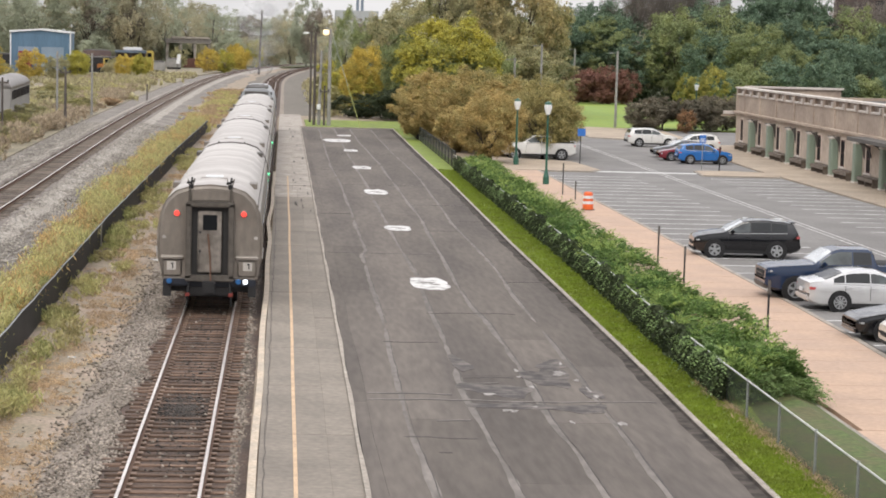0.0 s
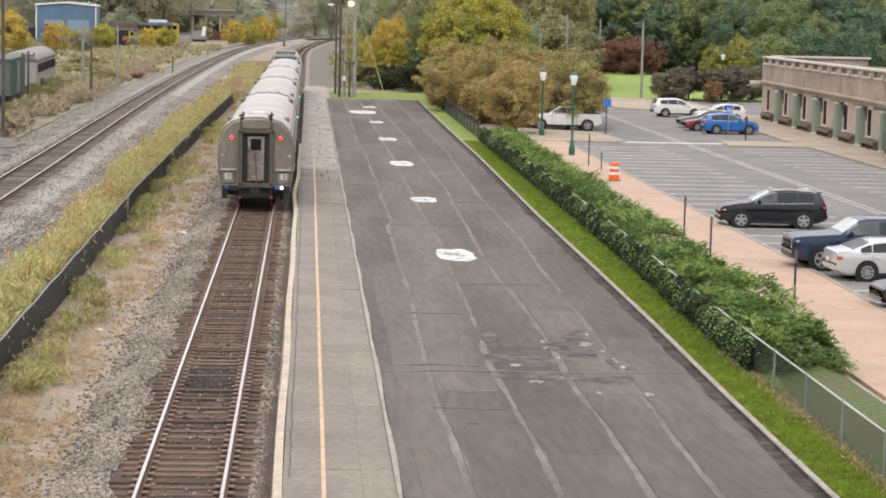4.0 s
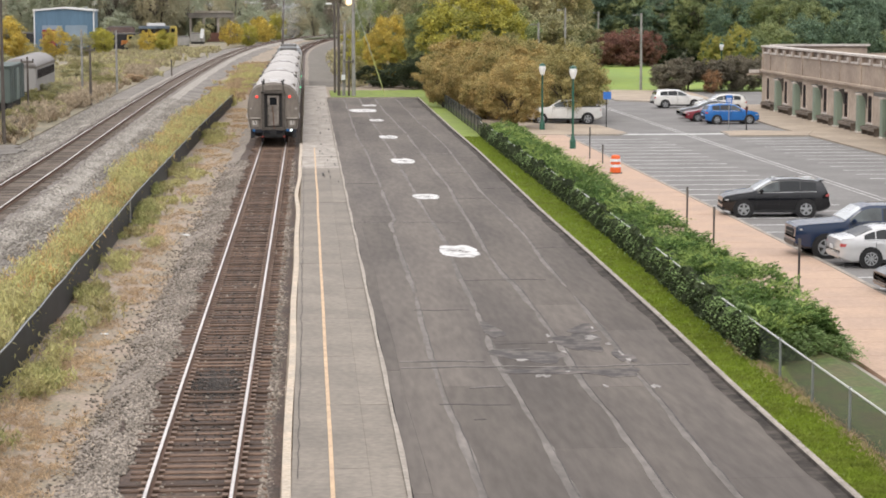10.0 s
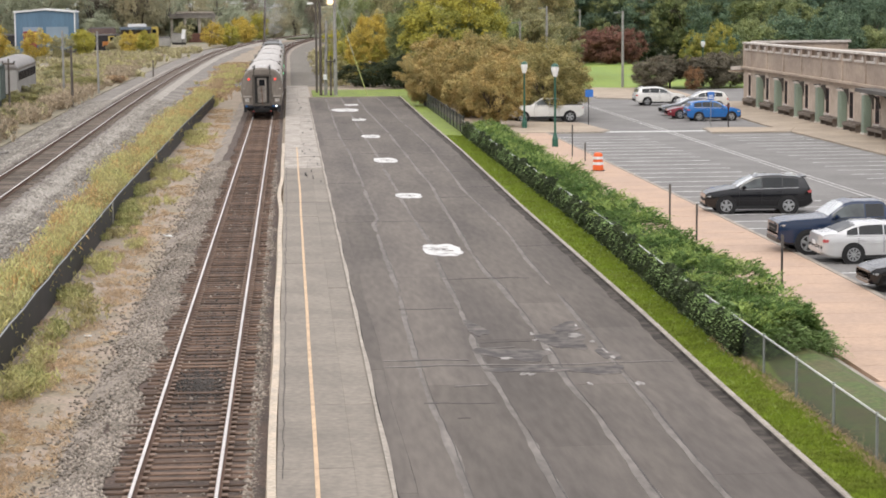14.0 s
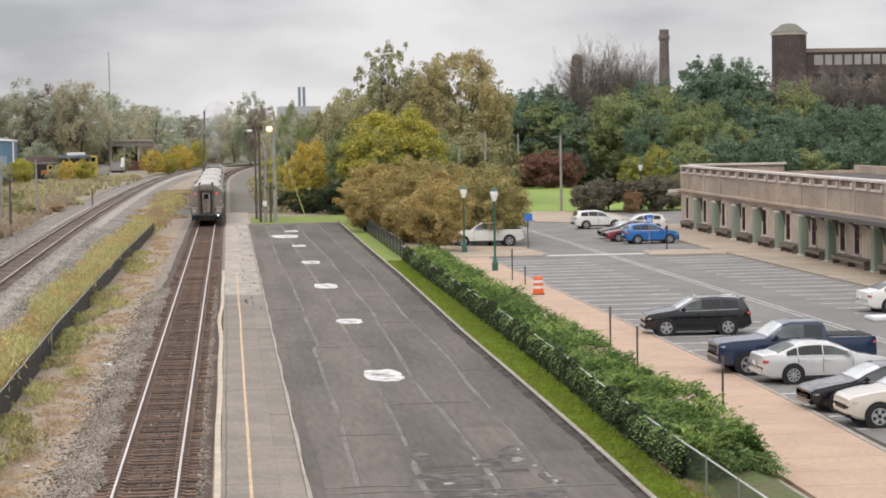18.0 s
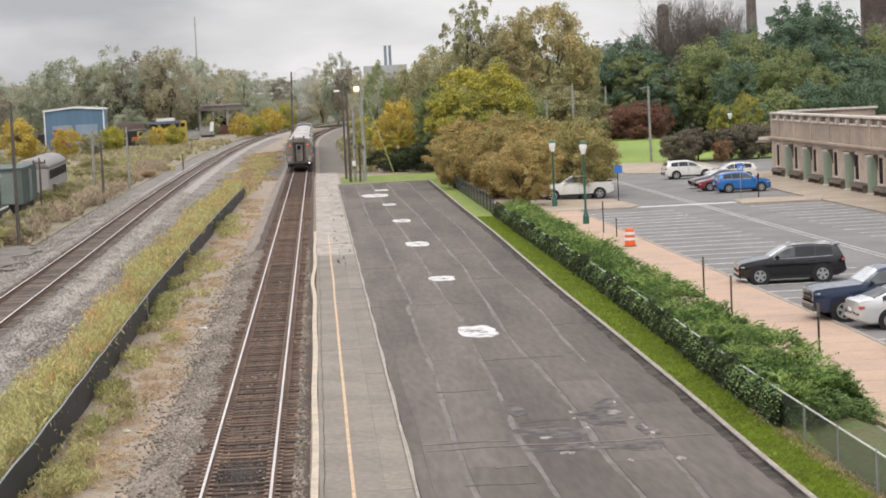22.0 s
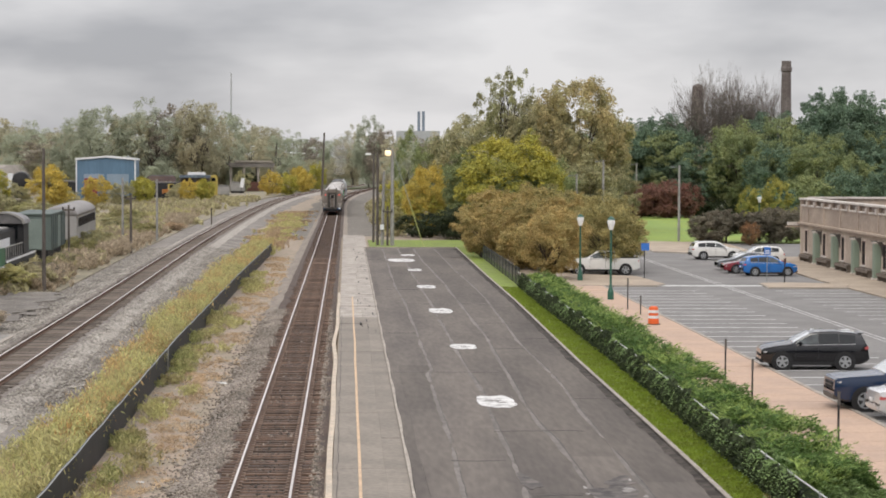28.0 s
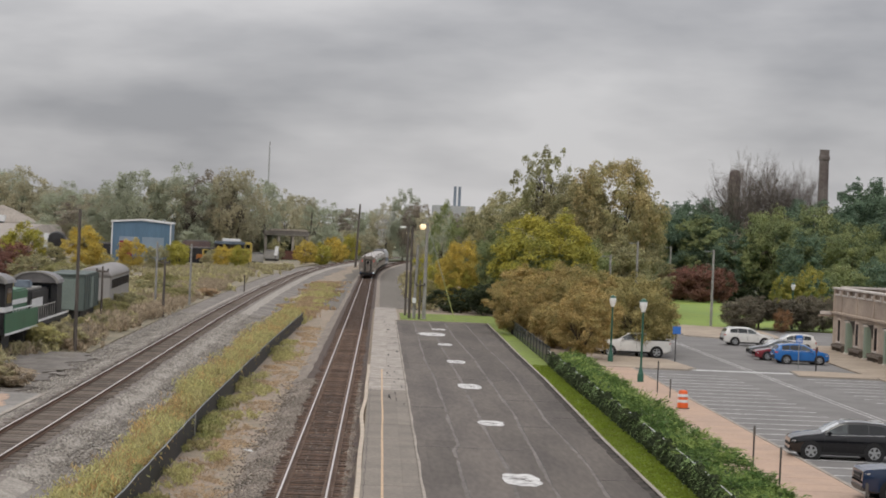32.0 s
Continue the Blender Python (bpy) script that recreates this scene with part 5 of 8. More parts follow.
            for i in range(20):
                a0, a1 = 2 * math.pi * i / 20, 2 * math.pi * (i + 1) / 20
                rim.poly([(x + R * q * math.cos(a), yy, R + R * q * math.sin(a)) for q, a in ((0.6, a0), (0.7, a0), (0.7, a1), (0.6, a1))])
            n = 5 if kind in ("suv", "pickup") else 9
            sp = 0.06 if n == 5 else 0.03
            for i in range(n):
                a = 2 * math.pi * i / n + 0.3
                dx, dz = math.cos(a), math.sin(a)
                px, pz = -dz * sp, dx * sp
                rim.poly([(x + px * 0.7, yy, R + pz * 0.7), (x + dx * R * 0.62 + px, yy, R + dz * R * 0.62 + pz), (x + dx * R * 0.62 - px, yy, R + dz * R * 0.62 - pz), (x - px * 0.7, yy, R - pz * 0.7)])
            part("rim", rim, M_RIM, wheel, "silver alloy spokes")
            part("brake_disc", Mb().lathe([(R * 0.62, -0.004), (R * 0.62, 0.004), (R * 0.3, 0.005)], 14, (x, s * (w + 0.034), R), "y"), M_DARK, wheel)
    for nm, (xa, xb) in (("windscreen", ws), ("rear_window", rw)):
        sg = 1 if nm == "windscreen" else -1
        quads = []
        for x in np.linspace(xa - sg * 0.05, xb + sg * 0.02, 6):
            q, r, e = shell(x)[6], shell(x)[7], shell(x)[8]
            quads.append([(float(x), y, z) for y, z in ((q[0] * 0.95, q[1] + 0.02), (r[0], r[1]), (e[0], e[1]), (-e[0], e[1]), (-r[0], r[1]), (-q[0] * 0.95, q[1] + 0.02))])
        pane(nm, quads, M_WINDSCREEN if sg > 0 else M_CARGLASS, Vector((sg * 0.012, 0, 0.012)))
    hz = ztop(h - 0.1)
    part("grille", rounded(Mb().box(h - 0.12, h + 0.014, -w * 0.56, w * 0.56, zc + (0.4 if kind == "pickup" else 0.26), hz - (0.14 if kind == "pickup" else 0.2)), "grille", 0.03), M_BLACK, c)
    if kind == "pickup":
        part("grille_bar", rounded(Mb().box(h - 0.02, h + 0.03, -w * 0.52, w * 0.52, hz - 0.32, hz - 0.27), "grille_bar", 0.012), M_DARKST, c)
    part("bumper", rounded(Mb().box(h - 0.3, h + 0.035, -w * 0.8, w * 0.8, zc + 0.06, zc + (0.3 if kind == "pickup" else 0.22)), "bumper", 0.05), M_DARKST if kind == "pickup" else M_BLACK if kind in ("suv", "hatch") else body_mat, c)
    part("bumper", rounded(Mb().box(-h - 0.05, -h + 0.25, -w * 0.84, w * 0.84, zc + 0.14, zc + 0.4), "bumper", 0.07), M_BLACK if kind in ("suv", "hatch") else M_CHROME if kind == "pickup" else body_mat, c)
    part("number_plate", Mb().box(-h - 0.065, -h - 0.045, -0.16, 0.16, zc + 0.44, zc + 0.58), M_WHITEM, c)
    if kind == "suv":
        for s in (-1, 1):
            part("roof_rail", Mb().tube((0.0, s * 0.6, ztop(0.0) + 0.0), (-1.7, s * 0.6, ztop(-1.7) + 0.02), 0.02), M_CHROME, c)
        part("spoiler", rounded(Mb().box(-2.12, -1.85, -0.55, 0.55, 1.54, 1.59), "spoiler", 0.02), body_mat, c)
    if kind == "pickup":
        part("bed_cover", Mb().box(-h + 0.15, -1.2, -w * 0.8, w * 0.8, 1.3, 1.36), M_BLACK, c, "black bed cover")
    return c


M_CARGLASS = material("tinted_car_glass", (0.02, 0.022, 0.022), rough=0.03, vary=0.2, scale=0.8, spec=0.5)
M_FRONTGLASS = material("clear_car_glass", (0.1, 0.115, 0.115), rough=0.03, vary=0.06, scale=0.9, second=(0.045, 0.05, 0.05), spec=0.6)
# pale colour and half metal stand in for sky reflected in the glass
M_WINDSCREEN = material("windscreen_sky_sheen", (0.62, 0.64, 0.64), rough=0.06, metal=0.55, vary=0.05, spec=1.0)
M_RIM = material("alloy_rim", (0.42, 0.43, 0.44), rough=0.35, metal=0.5, vary=0.08)
M_HEADL = material("headlight_lens", (0.6, 0.61, 0.62), rough=0.12, metal=0.4, vary=0.05, spec=0.6)
M_TAIL = material("tail_red", (0.5, 0.1, 0.1), rough=0.1, vary=0.1, spec=0.8)
P_BLACK, P_NAVY, P_SILVER = paint("black_paint", (0.005, 0.005, 0.0065)), paint("navy_paint", (0.007, 0.021, 0.058)), paint("silver_paint", (0.6, 0.6, 0.6), metal=0.3)
P_WHITE, P_BLUE, P_RED, P_GREY = paint("white_paint", (0.72, 0.71, 0.68)), paint("blue_paint", (0.02, 0.14, 0.42)), paint("red_paint", (0.2, 0.02, 0.03)), paint("grey_paint", (0.09, 0.095, 0.1))
P_PEARL = paint("pearl_paint", (0.55, 0.51, 0.44))
LZ = -0.54
make_car("suv", "black compact sport utility car with silver rims", P_BLACK, pose(20.1, 87.9, LZ, 0, 0, 176))
make_car("pickup", "dark blue crew cab pickup with black bed cover", P_NAVY, pose(20.35, 73.4, LZ, 0, 0, 180))
make_car("sedan", "silver four-door saloon backed into its stall", P_SILVER, pose(20.65, 70.5, LZ, 0, 0, 2))
make_car("sedan", "black four-door saloon facing the brick walk", P_BLACK, pose(20.3, 63.2, LZ, 0, 0, 181))
make_car("suv", "pearl white sport utility car facing the walk", P_PEARL, pose(20.35, 59.7, LZ, 0, 0, 180))
make_car("sedan", "white saloon with its tail to the aisle", P_WHITE, pose(32.5, 96.1, LZ, 0, 0, 2))
make_car("hatch", "bright blue crossover parked among others", P_BLUE, pose(32.8, 158.9, LZ, 0, 0, 3))
make_car("sedan", "dark red saloon between parked cars", P_RED, pose(32.3, 162.6, LZ, 0, 0, 180))
make_car("sedan", "dark grey saloon between parked cars", P_GREY, pose(32.6, 167.0, LZ, 0, 0, 180))
make_car("hatch", "white van-like car behind the saloons", P_WHITE, pose(35.6, 176.5, LZ, 0, 0, 180))
make_car("suv", "white sport utility car parked at the row's end", P_WHITE, pose(33.3, 184.8, LZ, 0, 0, 3))
make_car("pickup", "white pickup half hidden by trees", P_WHITE, pose(19.9, 160.2, LZ, 0, 0, 180))


# ---- the station ----
def make_station():
    st = thing("station_building", "long tan stone station with balustrade parapet and sage doors", "station building", at=pose(36.4 * LOW, 114 * LOW, -0.5, 0, 0, -1.775))
    Y0, Y1, D = -75.0, 62.1, 16.0          # along the wall; the front faces -x
    part("wall", Mb().box(0, 0.5, Y0, Y1, 3.2, 4.85), M_LIMESTONE, st, "tan weathered stone upper wall")
    part("lower_wall", Mb().box(0.002, 0.5, Y0, Y1, 0, 3.198), M_LOWSTONE, st, "paler stone lower wall")
    part("end_wall", Mb().box(0.5, D, Y1 - 0.5, Y1 - 0.004, 0, 4.85), M_LIMESTONE, st)
    part("end_wall", Mb().box(0.5, D, Y0, Y0 + 0.5, 0, 4.85), M_LIMESTONE, st)
    part("back_wall", Mb().box(D, D + 0.5, Y0, Y1, 0, 5.3), M_LIMESTONE, st)
    part("roof", Mb().box(0.5, D, Y0 + 0.5, Y1 - 0.5, 4.4, 4.6), M_TAR, st, "flat dark roof")
    part("end_parapet", Mb().box(0.52, 9.4, Y1 - 0.45, Y1 - 0.05, 4.85, 5.5), M_LIMESTONE, st)
    part("parapet_cap", Mb().box(0.66, 9.6, Y1 - 0.65, Y1 + 0.1, 5.5, 5.68), M_CAPSTONE, st, "pale cap stone")
    y = Y1
    while y > Y0 + 2:
        n = y - 3.4
        part("parapet_pier", rounded(Mb().box(-0.05, 0.5, n + 2.7, y - 0.02, 4.85, 5.42), "parapet_pier", 0.015), M_LIMESTONE, st)
        part("recess_panel", Mb().box(0.16, 0.3, n + 0.02, n + 2.69, 4.85, 5.41), M_RECSTONE, st)
        part("recess_sill", rounded(Mb().box(-0.13, 0.15, n + 0.12, n + 2.55, 4.86, 5.0), "recess_sill", 0.02), M_CAPSTONE, st, "pale stone sill")
        part("recess_jamb", rounded(Mb().box(-0.1, 0.15, n + 0.12, n + 0.5, 5.0, 5.3), "recess_jamb", 0.02), M_CAPSTONE, st, "pale stone jamb")
        part("coping", rounded(Mb().box(-0.15, 0.65, n + 0.01, y - 0.01, 5.42, 5.58), "coping", 0.02), M_CAPSTONE, st, "pale coping stone")
        if int((Y1 - y) / 3.4) % 2 == 0:
            part("pilaster", Mb().box(-0.07, 0.0, n + 2.85, n + 3.3, 3.42, 4.84), M_LIMESTONE, st)
        y = n
    part("string_course", Mb().box(-0.32, 0.0, Y0, Y1, 3.25, 3.42), M_LIMESTONE, st, "projecting stone string course")
    part("lower_course", Mb().box(-0.14, 0.0, Y0, Y1, 3.02, 3.2), M_LIMESTONE, st)
    part("plinth", Mb().box(-0.12, 0.0, Y0, Y1, 0, 0.5), M_LIMESTONE, st)
    # canopy over the near part
    part("canopy", Mb().box(-1.6, -0.22, Y0, 14, 3.05, 3.3), M_DARKST, st, "dark flat canopy")
    y = 13.0
    while y > Y0 + 3:
        br = Mb()
        arc = [(-0.2 - 1.25 * (1 - math.cos(a)), 1.9 + 1.15 * math.sin(a)) for a in np.linspace(0, math.pi / 2, 8)]
        br.loft([[(x, y - 0.05, z), (x, y + 0.05, z), (x + 0.1, y + 0.05, z + 0.06), (x + 0.1, y - 0.05, z + 0.06)] for x, z in arc])
        part("canopy_bracket", br, M_DARKST, st, "curved dark canopy bracket")
        y -= 3.5
    part("end_sign", Mb().box(-1.2, -0.05, Y1 - 0.2, Y1, 3.1, 3.4), M_CAPSTONE, st)
    part("end_sign", Mb().box(-1.4, -0.05, Y1 - 0.1, Y1, 2.9, 3.05), M_LIMESTONE, st)
    posts = [53.4, 45.7, 37.9, 30.4, 23.2, 16.2, 9.0, -1.7] + [-1.7 - 7.2 * i for i in range(1, 10)]
    for y in posts:
        d = part("post", rounded(Mb().box(-0.5, 0.0, y - 0.42, y + 0.42, 0.02, 2.72), "post", 0.02), M_SAGE, st, "sage green boxed post")
        part("panel", Mb().box(-0.4, -0.1, y - 0.436, y - 0.415, 0.35, 2.5), M_SAGE2, d)
        part("panel", Mb().box(-0.515, -0.495, y - 0.3, y + 0.3, 0.35, 2.5), M_SAGE2, d)
        part("post_cap", rounded(Mb().box(-0.56, 0.0, y - 0.5, y + 0.5, 2.72, 2.86), "post_cap", 0.02), M_CAPSTONE, d, "pale stone cap")
        part("post_base", rounded(Mb().box(-0.55, 0.0, y - 0.47, y + 0.47, 0.0, 0.16), "post_base", 0.015), M_CAPSTONE, d, "pale base block")
        for e in (-1, 1):
            part("wall_bracket", Mb().loft([[(-0.02 - q, y + e * 1.0 - 0.06, 1.85 + 1.05 * w), (-0.02 - q, y + e * 1.0 + 0.06, 1.85 + 1.05 * w), (0.0, y + e * 1.0 + 0.06, 1.72 + 1.2 * w), (0.0, y + e * 1.0 - 0.06, 1.72 + 1.2 * w)] for q, w in ((0.06, 0.0), (0.1, 0.3), (0.2, 0.65), (0.38, 0.9), (0.5, 1.0))]), M_DARKST, st, "dark curved bracket")
    wins = [59.1, 51.2, 43.6, 35.9, 28.8, 21.4, 14.1, 6.8, 3.4] + [-5.3 - 7.2 * i for i in range(9)]
    for y in wins:
        if y > Y1 or y < Y0 + 1:
            continue
        w = part("window", Mb().box(-0.012, 0.02, y - 0.6, y + 0.6, 0.85, 2.72), M_MAROON, st, "narrow maroon sash window")
        part("pane", Mb().box(-0.022, -0.012, y - 0.49, y + 0.49, 1.85, 2.6), M_DARKPANE, w)
        part("pane", Mb().box(-0.022, -0.012, y - 0.49, y + 0.49, 0.97, 1.76), M_DARKPANE, w)
        part("window_sill", rounded(Mb().box(-0.14, 0.0, y - 0.84, y + 0.84, 0.7, 0.85), "window_sill", 0.02), M_CAPSTONE, w)
        part("window_head", rounded(Mb().box(-0.05, 0.0, y - 0.82, y + 0.82, 2.72, 2.9), "window_head", 0.02), M_PALESTONE, w)
        for e in (-1, 1):
            part("jamb", Mb().box(-0.045, 0.0, y + e * 0.7 - 0.1, y + e * 0.7 + 0.1, 0.852, 2.718), M_PALESTONE, w)
    for y, half in [((p + q) / 2, (p - q) / 2 - 1.5) for p, q in zip([61] + posts, posts)]:
        b = thing("bench", "low dark wooden bench against the station wall", "bench", at=st.matrix_basis @ Matrix.Translation((-0.36, y, 0.15)), group="benches along the station")
        for e in (-0.2, -0.05, 0.1):
            part("seat_slat", Mb().box(e - 0.06, e + 0.06, -half, half, 0.4, 0.45), M_BASESTONE, b)
        part("front_board", Mb().box(-0.26, -0.23, -half, half, 0.24, 0.4), M_BASESTONE, b)
        part("backrest", Mb().box(0.2, 0.25, -half, half, 0.46, 0.58), M_BASESTONE, b)
        for e in (-1, 0, 1):
            part("leg", Mb().box(-0.2, 0.24, e * (half - 0.2) - 0.05, e * (half - 0.2) + 0.05, -0.15, 0.5), M_BASESTONE, b)


M_LOWSTONE = material("lower_wall_stone", (0.5, 0.41, 0.335), vary=0.14, scale=2.2, second=(0.4, 0.325, 0.265), fine=3, bump=0.2)
# darker copy of the wall stone: shade painted into the parapet recesses
M_RECSTONE = material("shaded_stone", (0.34, 0.265, 0.215), vary=0.25, scale=1.5, second=(0.22, 0.175, 0.145), fine=4)
M_PALESTONE = material("pale_dressed_stone", (0.6, 0.51, 0.43), vary=0.12, scale=1.5, second=(0.5, 0.42, 0.35), fine=4)
M_SAGE2 = material("sage_panel_paint", (0.22, 0.275, 0.215), rough=0.5, vary=0.1)
make_station()


# ---- fences, hedge, posts and lamps ----
def make_black_fence():
    f = thing("black_fence", "long low black fabric fence between the tracks", "fence")
    fx = lambda y: float(np.interp(y, [20, 50, 90, 140, 195], [-7.2, -7.15, -7.45, -7.35, -6.95]))
    y, rng = 28.0, random.Random(2)
    while y < 192:
        a, b = fx(y), fx(y + 3)
        top0, top1 = 0.55 + 0.022 * math.sin(y), 0.55 + 0.022 * math.sin(y + 3)
        p = Mb().add([(a - 0.02, y, -0.42), (b - 0.02, y + 3, -0.42), (b - 0.02, y + 3, top1), (a - 0.02, y, top0), (a + 0.02, y, -0.42), (b + 0.02, y + 3, -0.42), (b + 0.02, y + 3, top1), (a + 0.02, y, top0)],
                     [(0, 1, 2, 3), (7, 6, 5, 4), (3, 2, 6, 7), (0, 3, 7, 4), (1, 5, 6, 2)])
        part("panel", p, M_BLACKF, f)
        part("post", Mb().tube((a - 0.05, y, -0.45), (a - 0.05, y, 0.5 + rng.uniform(0, 0.05)), 0.025, n=6), M_BLACKF, f)
        part("top_rail", Mb().tube((a + 0.03, y, top0), (b + 0.03, y + 3, top1), 0.022, n=6), M_GALV, f, "grey steel top wire")
        y += 3
    part("white_post", Mb().box(fx(85) + 0.06, fx(85) + 0.11, 84.95, 85.05, -0.4, 0.58), M_GREYPOLE, f, "white marker post")


make_black_fence()


def make_chainlink():
    f = thing("chain_link_fence", "galvanised chain-link fence along the hedge", "fence")
    y = 30.0
    zt = 1.03
    while y < 134:
        part("post", Mb().tube((fence_x(y), y, 0.0), (fence_x(y), y, zt + 0.04), 0.03, n=8), M_GALV, f)
        part("top_rail", Mb().tube((fence_x(y), y, zt), (fence_x(y + 3), y + 3, zt), 0.021, n=6), M_PALEPIPE, f, "pale steel top rail")
        y += 3
    w = Mb()
    s, step, t = 30.0, 0.065, 0.0085
    while s < 60:
        for d in (-1, 1):
            y0, y1 = s, s + d * 0.88
            x0, x1 = fence_x(y0), fence_x(y1)
            w.add([(x0, y0 - t, 0.15), (x0, y0 + t, 0.15), (x1, y1 + t, zt), (x1, y1 - t, zt)], [(0, 1, 2, 3)])
        s += step
    tagged(part("wire_mesh", w.mesh("wire_mesh", fix=False), M_WIRE, f, "woven wire mesh"), kind="stuff")
    f2 = thing("chain_link_fence", "dark chain-link fence beneath the trees", "fence")
    y = 134.0
    while y < 192:
        part("post", Mb().tube((fence_x(y), y, 0.0), (fence_x(y), y, 1.35), 0.035, n=6), M_DARK, f2)
        a, b = fence_x(y), fence_x(y + 3)
        part("panel", Mb().add([(a, y, 0.1), (b, y + 3, 0.1), (b, y + 3, 1.25), (a, y, 1.25)], [(0, 1, 2, 3)]), M_FENCEDARK, f2)
        part("top_rail", Mb().tube((a, y, 1.27), (b, y + 3, 1.27), 0.025, n=6), M_DARK, f2)
        y += 3


M_WIRE = material("weathered_wire", (0.03, 0.036, 0.03), rough=0.7, metal=0.1, vary=0.1)
M_FENCEDARK = material("dark_fence_panel", (0.03, 0.04, 0.028), rough=0.9, vary=0.4, scale=0.6, fine=8, alpha=0.75)
make_chainlink()


def make_hedge():
    """A long juniper hedge: a dark core, thousands of arching sprays on top, vines on the fence before it."""
    h = thing("hedge", "dense green juniper hedge with spiky arching sprays", "hedge")
    r = np.random.default_rng(21)

    def top(y, u):
        lump = 0.12 * np.sin(y * 0.9 + 2.3 * u) + 0.1 * np.sin(y * 2.3 + 2.1 - 3 * u) + 0.08 * np.sin(y * 0.37) + 0.06 * np.sin(y * 4.1 + 5 * u)
        return 1.06 + lump - 0.5 * np.abs(u - 0.4) ** 3 * 3

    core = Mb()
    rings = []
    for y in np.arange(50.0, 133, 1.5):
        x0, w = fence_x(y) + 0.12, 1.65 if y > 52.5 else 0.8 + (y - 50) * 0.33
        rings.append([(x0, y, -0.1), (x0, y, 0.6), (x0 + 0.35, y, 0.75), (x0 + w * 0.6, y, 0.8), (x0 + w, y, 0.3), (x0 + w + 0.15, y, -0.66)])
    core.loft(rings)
    part("core", core, M_HEDGECORE, h, "solid core coloured near black as shade")

    def bed(n, spread):
        # sprays grow in tufts, each leaning its own way, with dark gaps between
        m = n // 9
        pick = r.integers(0, m, n)
        by, bu, lean = 46.5 + 86 * r.random(m) ** 1.4, r.random(m), np.stack([r.normal(0, 0.6, m), -0.35 + r.normal(0, 0.6, m), np.zeros(m)], 1)
        y = by[pick] + r.normal(0, 0.16, n) * (1 + 0.006 * by[pick])
        u = np.clip(bu[pick] + r.normal(0, 0.07, n), 0.07, 1)
        w = np.interp(y, [47, 50.8, 54, 59, 133], [2.3, 3.3, 2.7, 2.05, 2.05])
        y = np.maximum(y, 47.3 + 3.3 * u)
        x = np.array([fence_x(v) for v in y]) + 0.05 + u * w
        drop = 0.35 * (u > 0.86) * r.random(n) * 2.5 + 1.0 * np.clip(u * w - 2.0, 0, 1.5) + 0.5 * u * np.clip((52 - y) / 3, 0, 1)
        z = top(y, u) - np.abs(r.normal(0, spread, n)) - drop + r.normal(0, 0.09, m)[pick]
        out = 0.25 + 1.1 * (u - 0.35)
        d = np.stack([out + r.normal(0, 0.25, n), r.normal(0, 0.25, n), 0.34 + 0.25 * r.random(n) - 0.45 * (u > 0.85)], 1) + lean[pick]
        return np.stack([x, y, z], 1), d / np.linalg.norm(d, axis=1)[:, None]

    p, d = bed(8200, 0.16)
    part("sprays", fronds("sprays", p, d, r.uniform(0.22, 0.5, len(p)), 12, 0.125, r), L_HEDGE, h, "pointed green sprays")
    p, d = bed(3600, 0.05)
    part("tip_growth", fronds("tip_growth", p, d, r.uniform(0.25, 0.55, len(p)), 11, 0.115, r, sag=0.2), L_TIP, h, "pale green arching tips")
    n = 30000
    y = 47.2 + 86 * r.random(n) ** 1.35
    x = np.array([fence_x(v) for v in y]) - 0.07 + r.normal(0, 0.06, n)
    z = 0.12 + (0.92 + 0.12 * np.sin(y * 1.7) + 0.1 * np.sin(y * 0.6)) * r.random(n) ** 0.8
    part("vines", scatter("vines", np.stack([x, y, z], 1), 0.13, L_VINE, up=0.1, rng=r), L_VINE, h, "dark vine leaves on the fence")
    n = 380
    y = 47.2 + 80 * r.random(n) ** 1.5
    p = np.stack([np.array([fence_x(v) for v in y]) - 0.03, y, r.uniform(0.75, 1.12, n)], 1)
    d = np.stack([-0.35 + r.normal(0, 0.2, n), r.normal(0, 0.4, n), 0.1 + r.normal(0, 0.2, n)], 1)
    part("drooping_vines", fronds("drooping_vines", p, d, r.uniform(0.25, 0.6, n), 12, 0.1, r, sag=1.0, wide=0.3), L_CREEP, h, "drooping green creeper over the rail")
    n = 900
    y = r.uniform(46.8, 53, n)
    q = r.random(n)
    y = np.maximum(y, 47.0 + 3.2 * q)
    x = np.array([fence_x(v) for v in y]) - 0.05 + q * np.interp(y, [47, 51, 53], [2.2, 3.2, 2.6])
    z = (1.1 - 0.6 * np.clip((49 - y) / 2, 0, 1)) * r.random(n) ** 0.4 - 1.1 * q ** 2
    d = np.stack([0.3 + r.normal(0, 0.6, n), -0.5 + r.normal(0, 0.5, n), 0.25 + r.normal(0, 0.25, n)], 1)
    part("trailing_vines", fronds("trailing_vines", np.stack([x, y, z], 1), d, r.uniform(0.3, 0.65, n), 12, 0.13, r, sag=0.6), L_CREEP, h, "broad leaved creeper")


# near-black green paints the shade seen between the sprays
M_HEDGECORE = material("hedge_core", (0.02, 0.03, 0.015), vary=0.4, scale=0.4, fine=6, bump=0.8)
L_TIP = leafy("juniper_tip", (0.3, 0.38, 0.11), (0.2, 0.29, 0.085), island=0.35, scale=0.8)
L_CREEP = leafy("creeper", (0.27, 0.37, 0.15), (0.17, 0.25, 0.1), island=0.4)
make_hedge()


def low(x, y, z=0.1):
    return x * LOW, y * LOW, 8.41 - (8.41 - z) * LOW


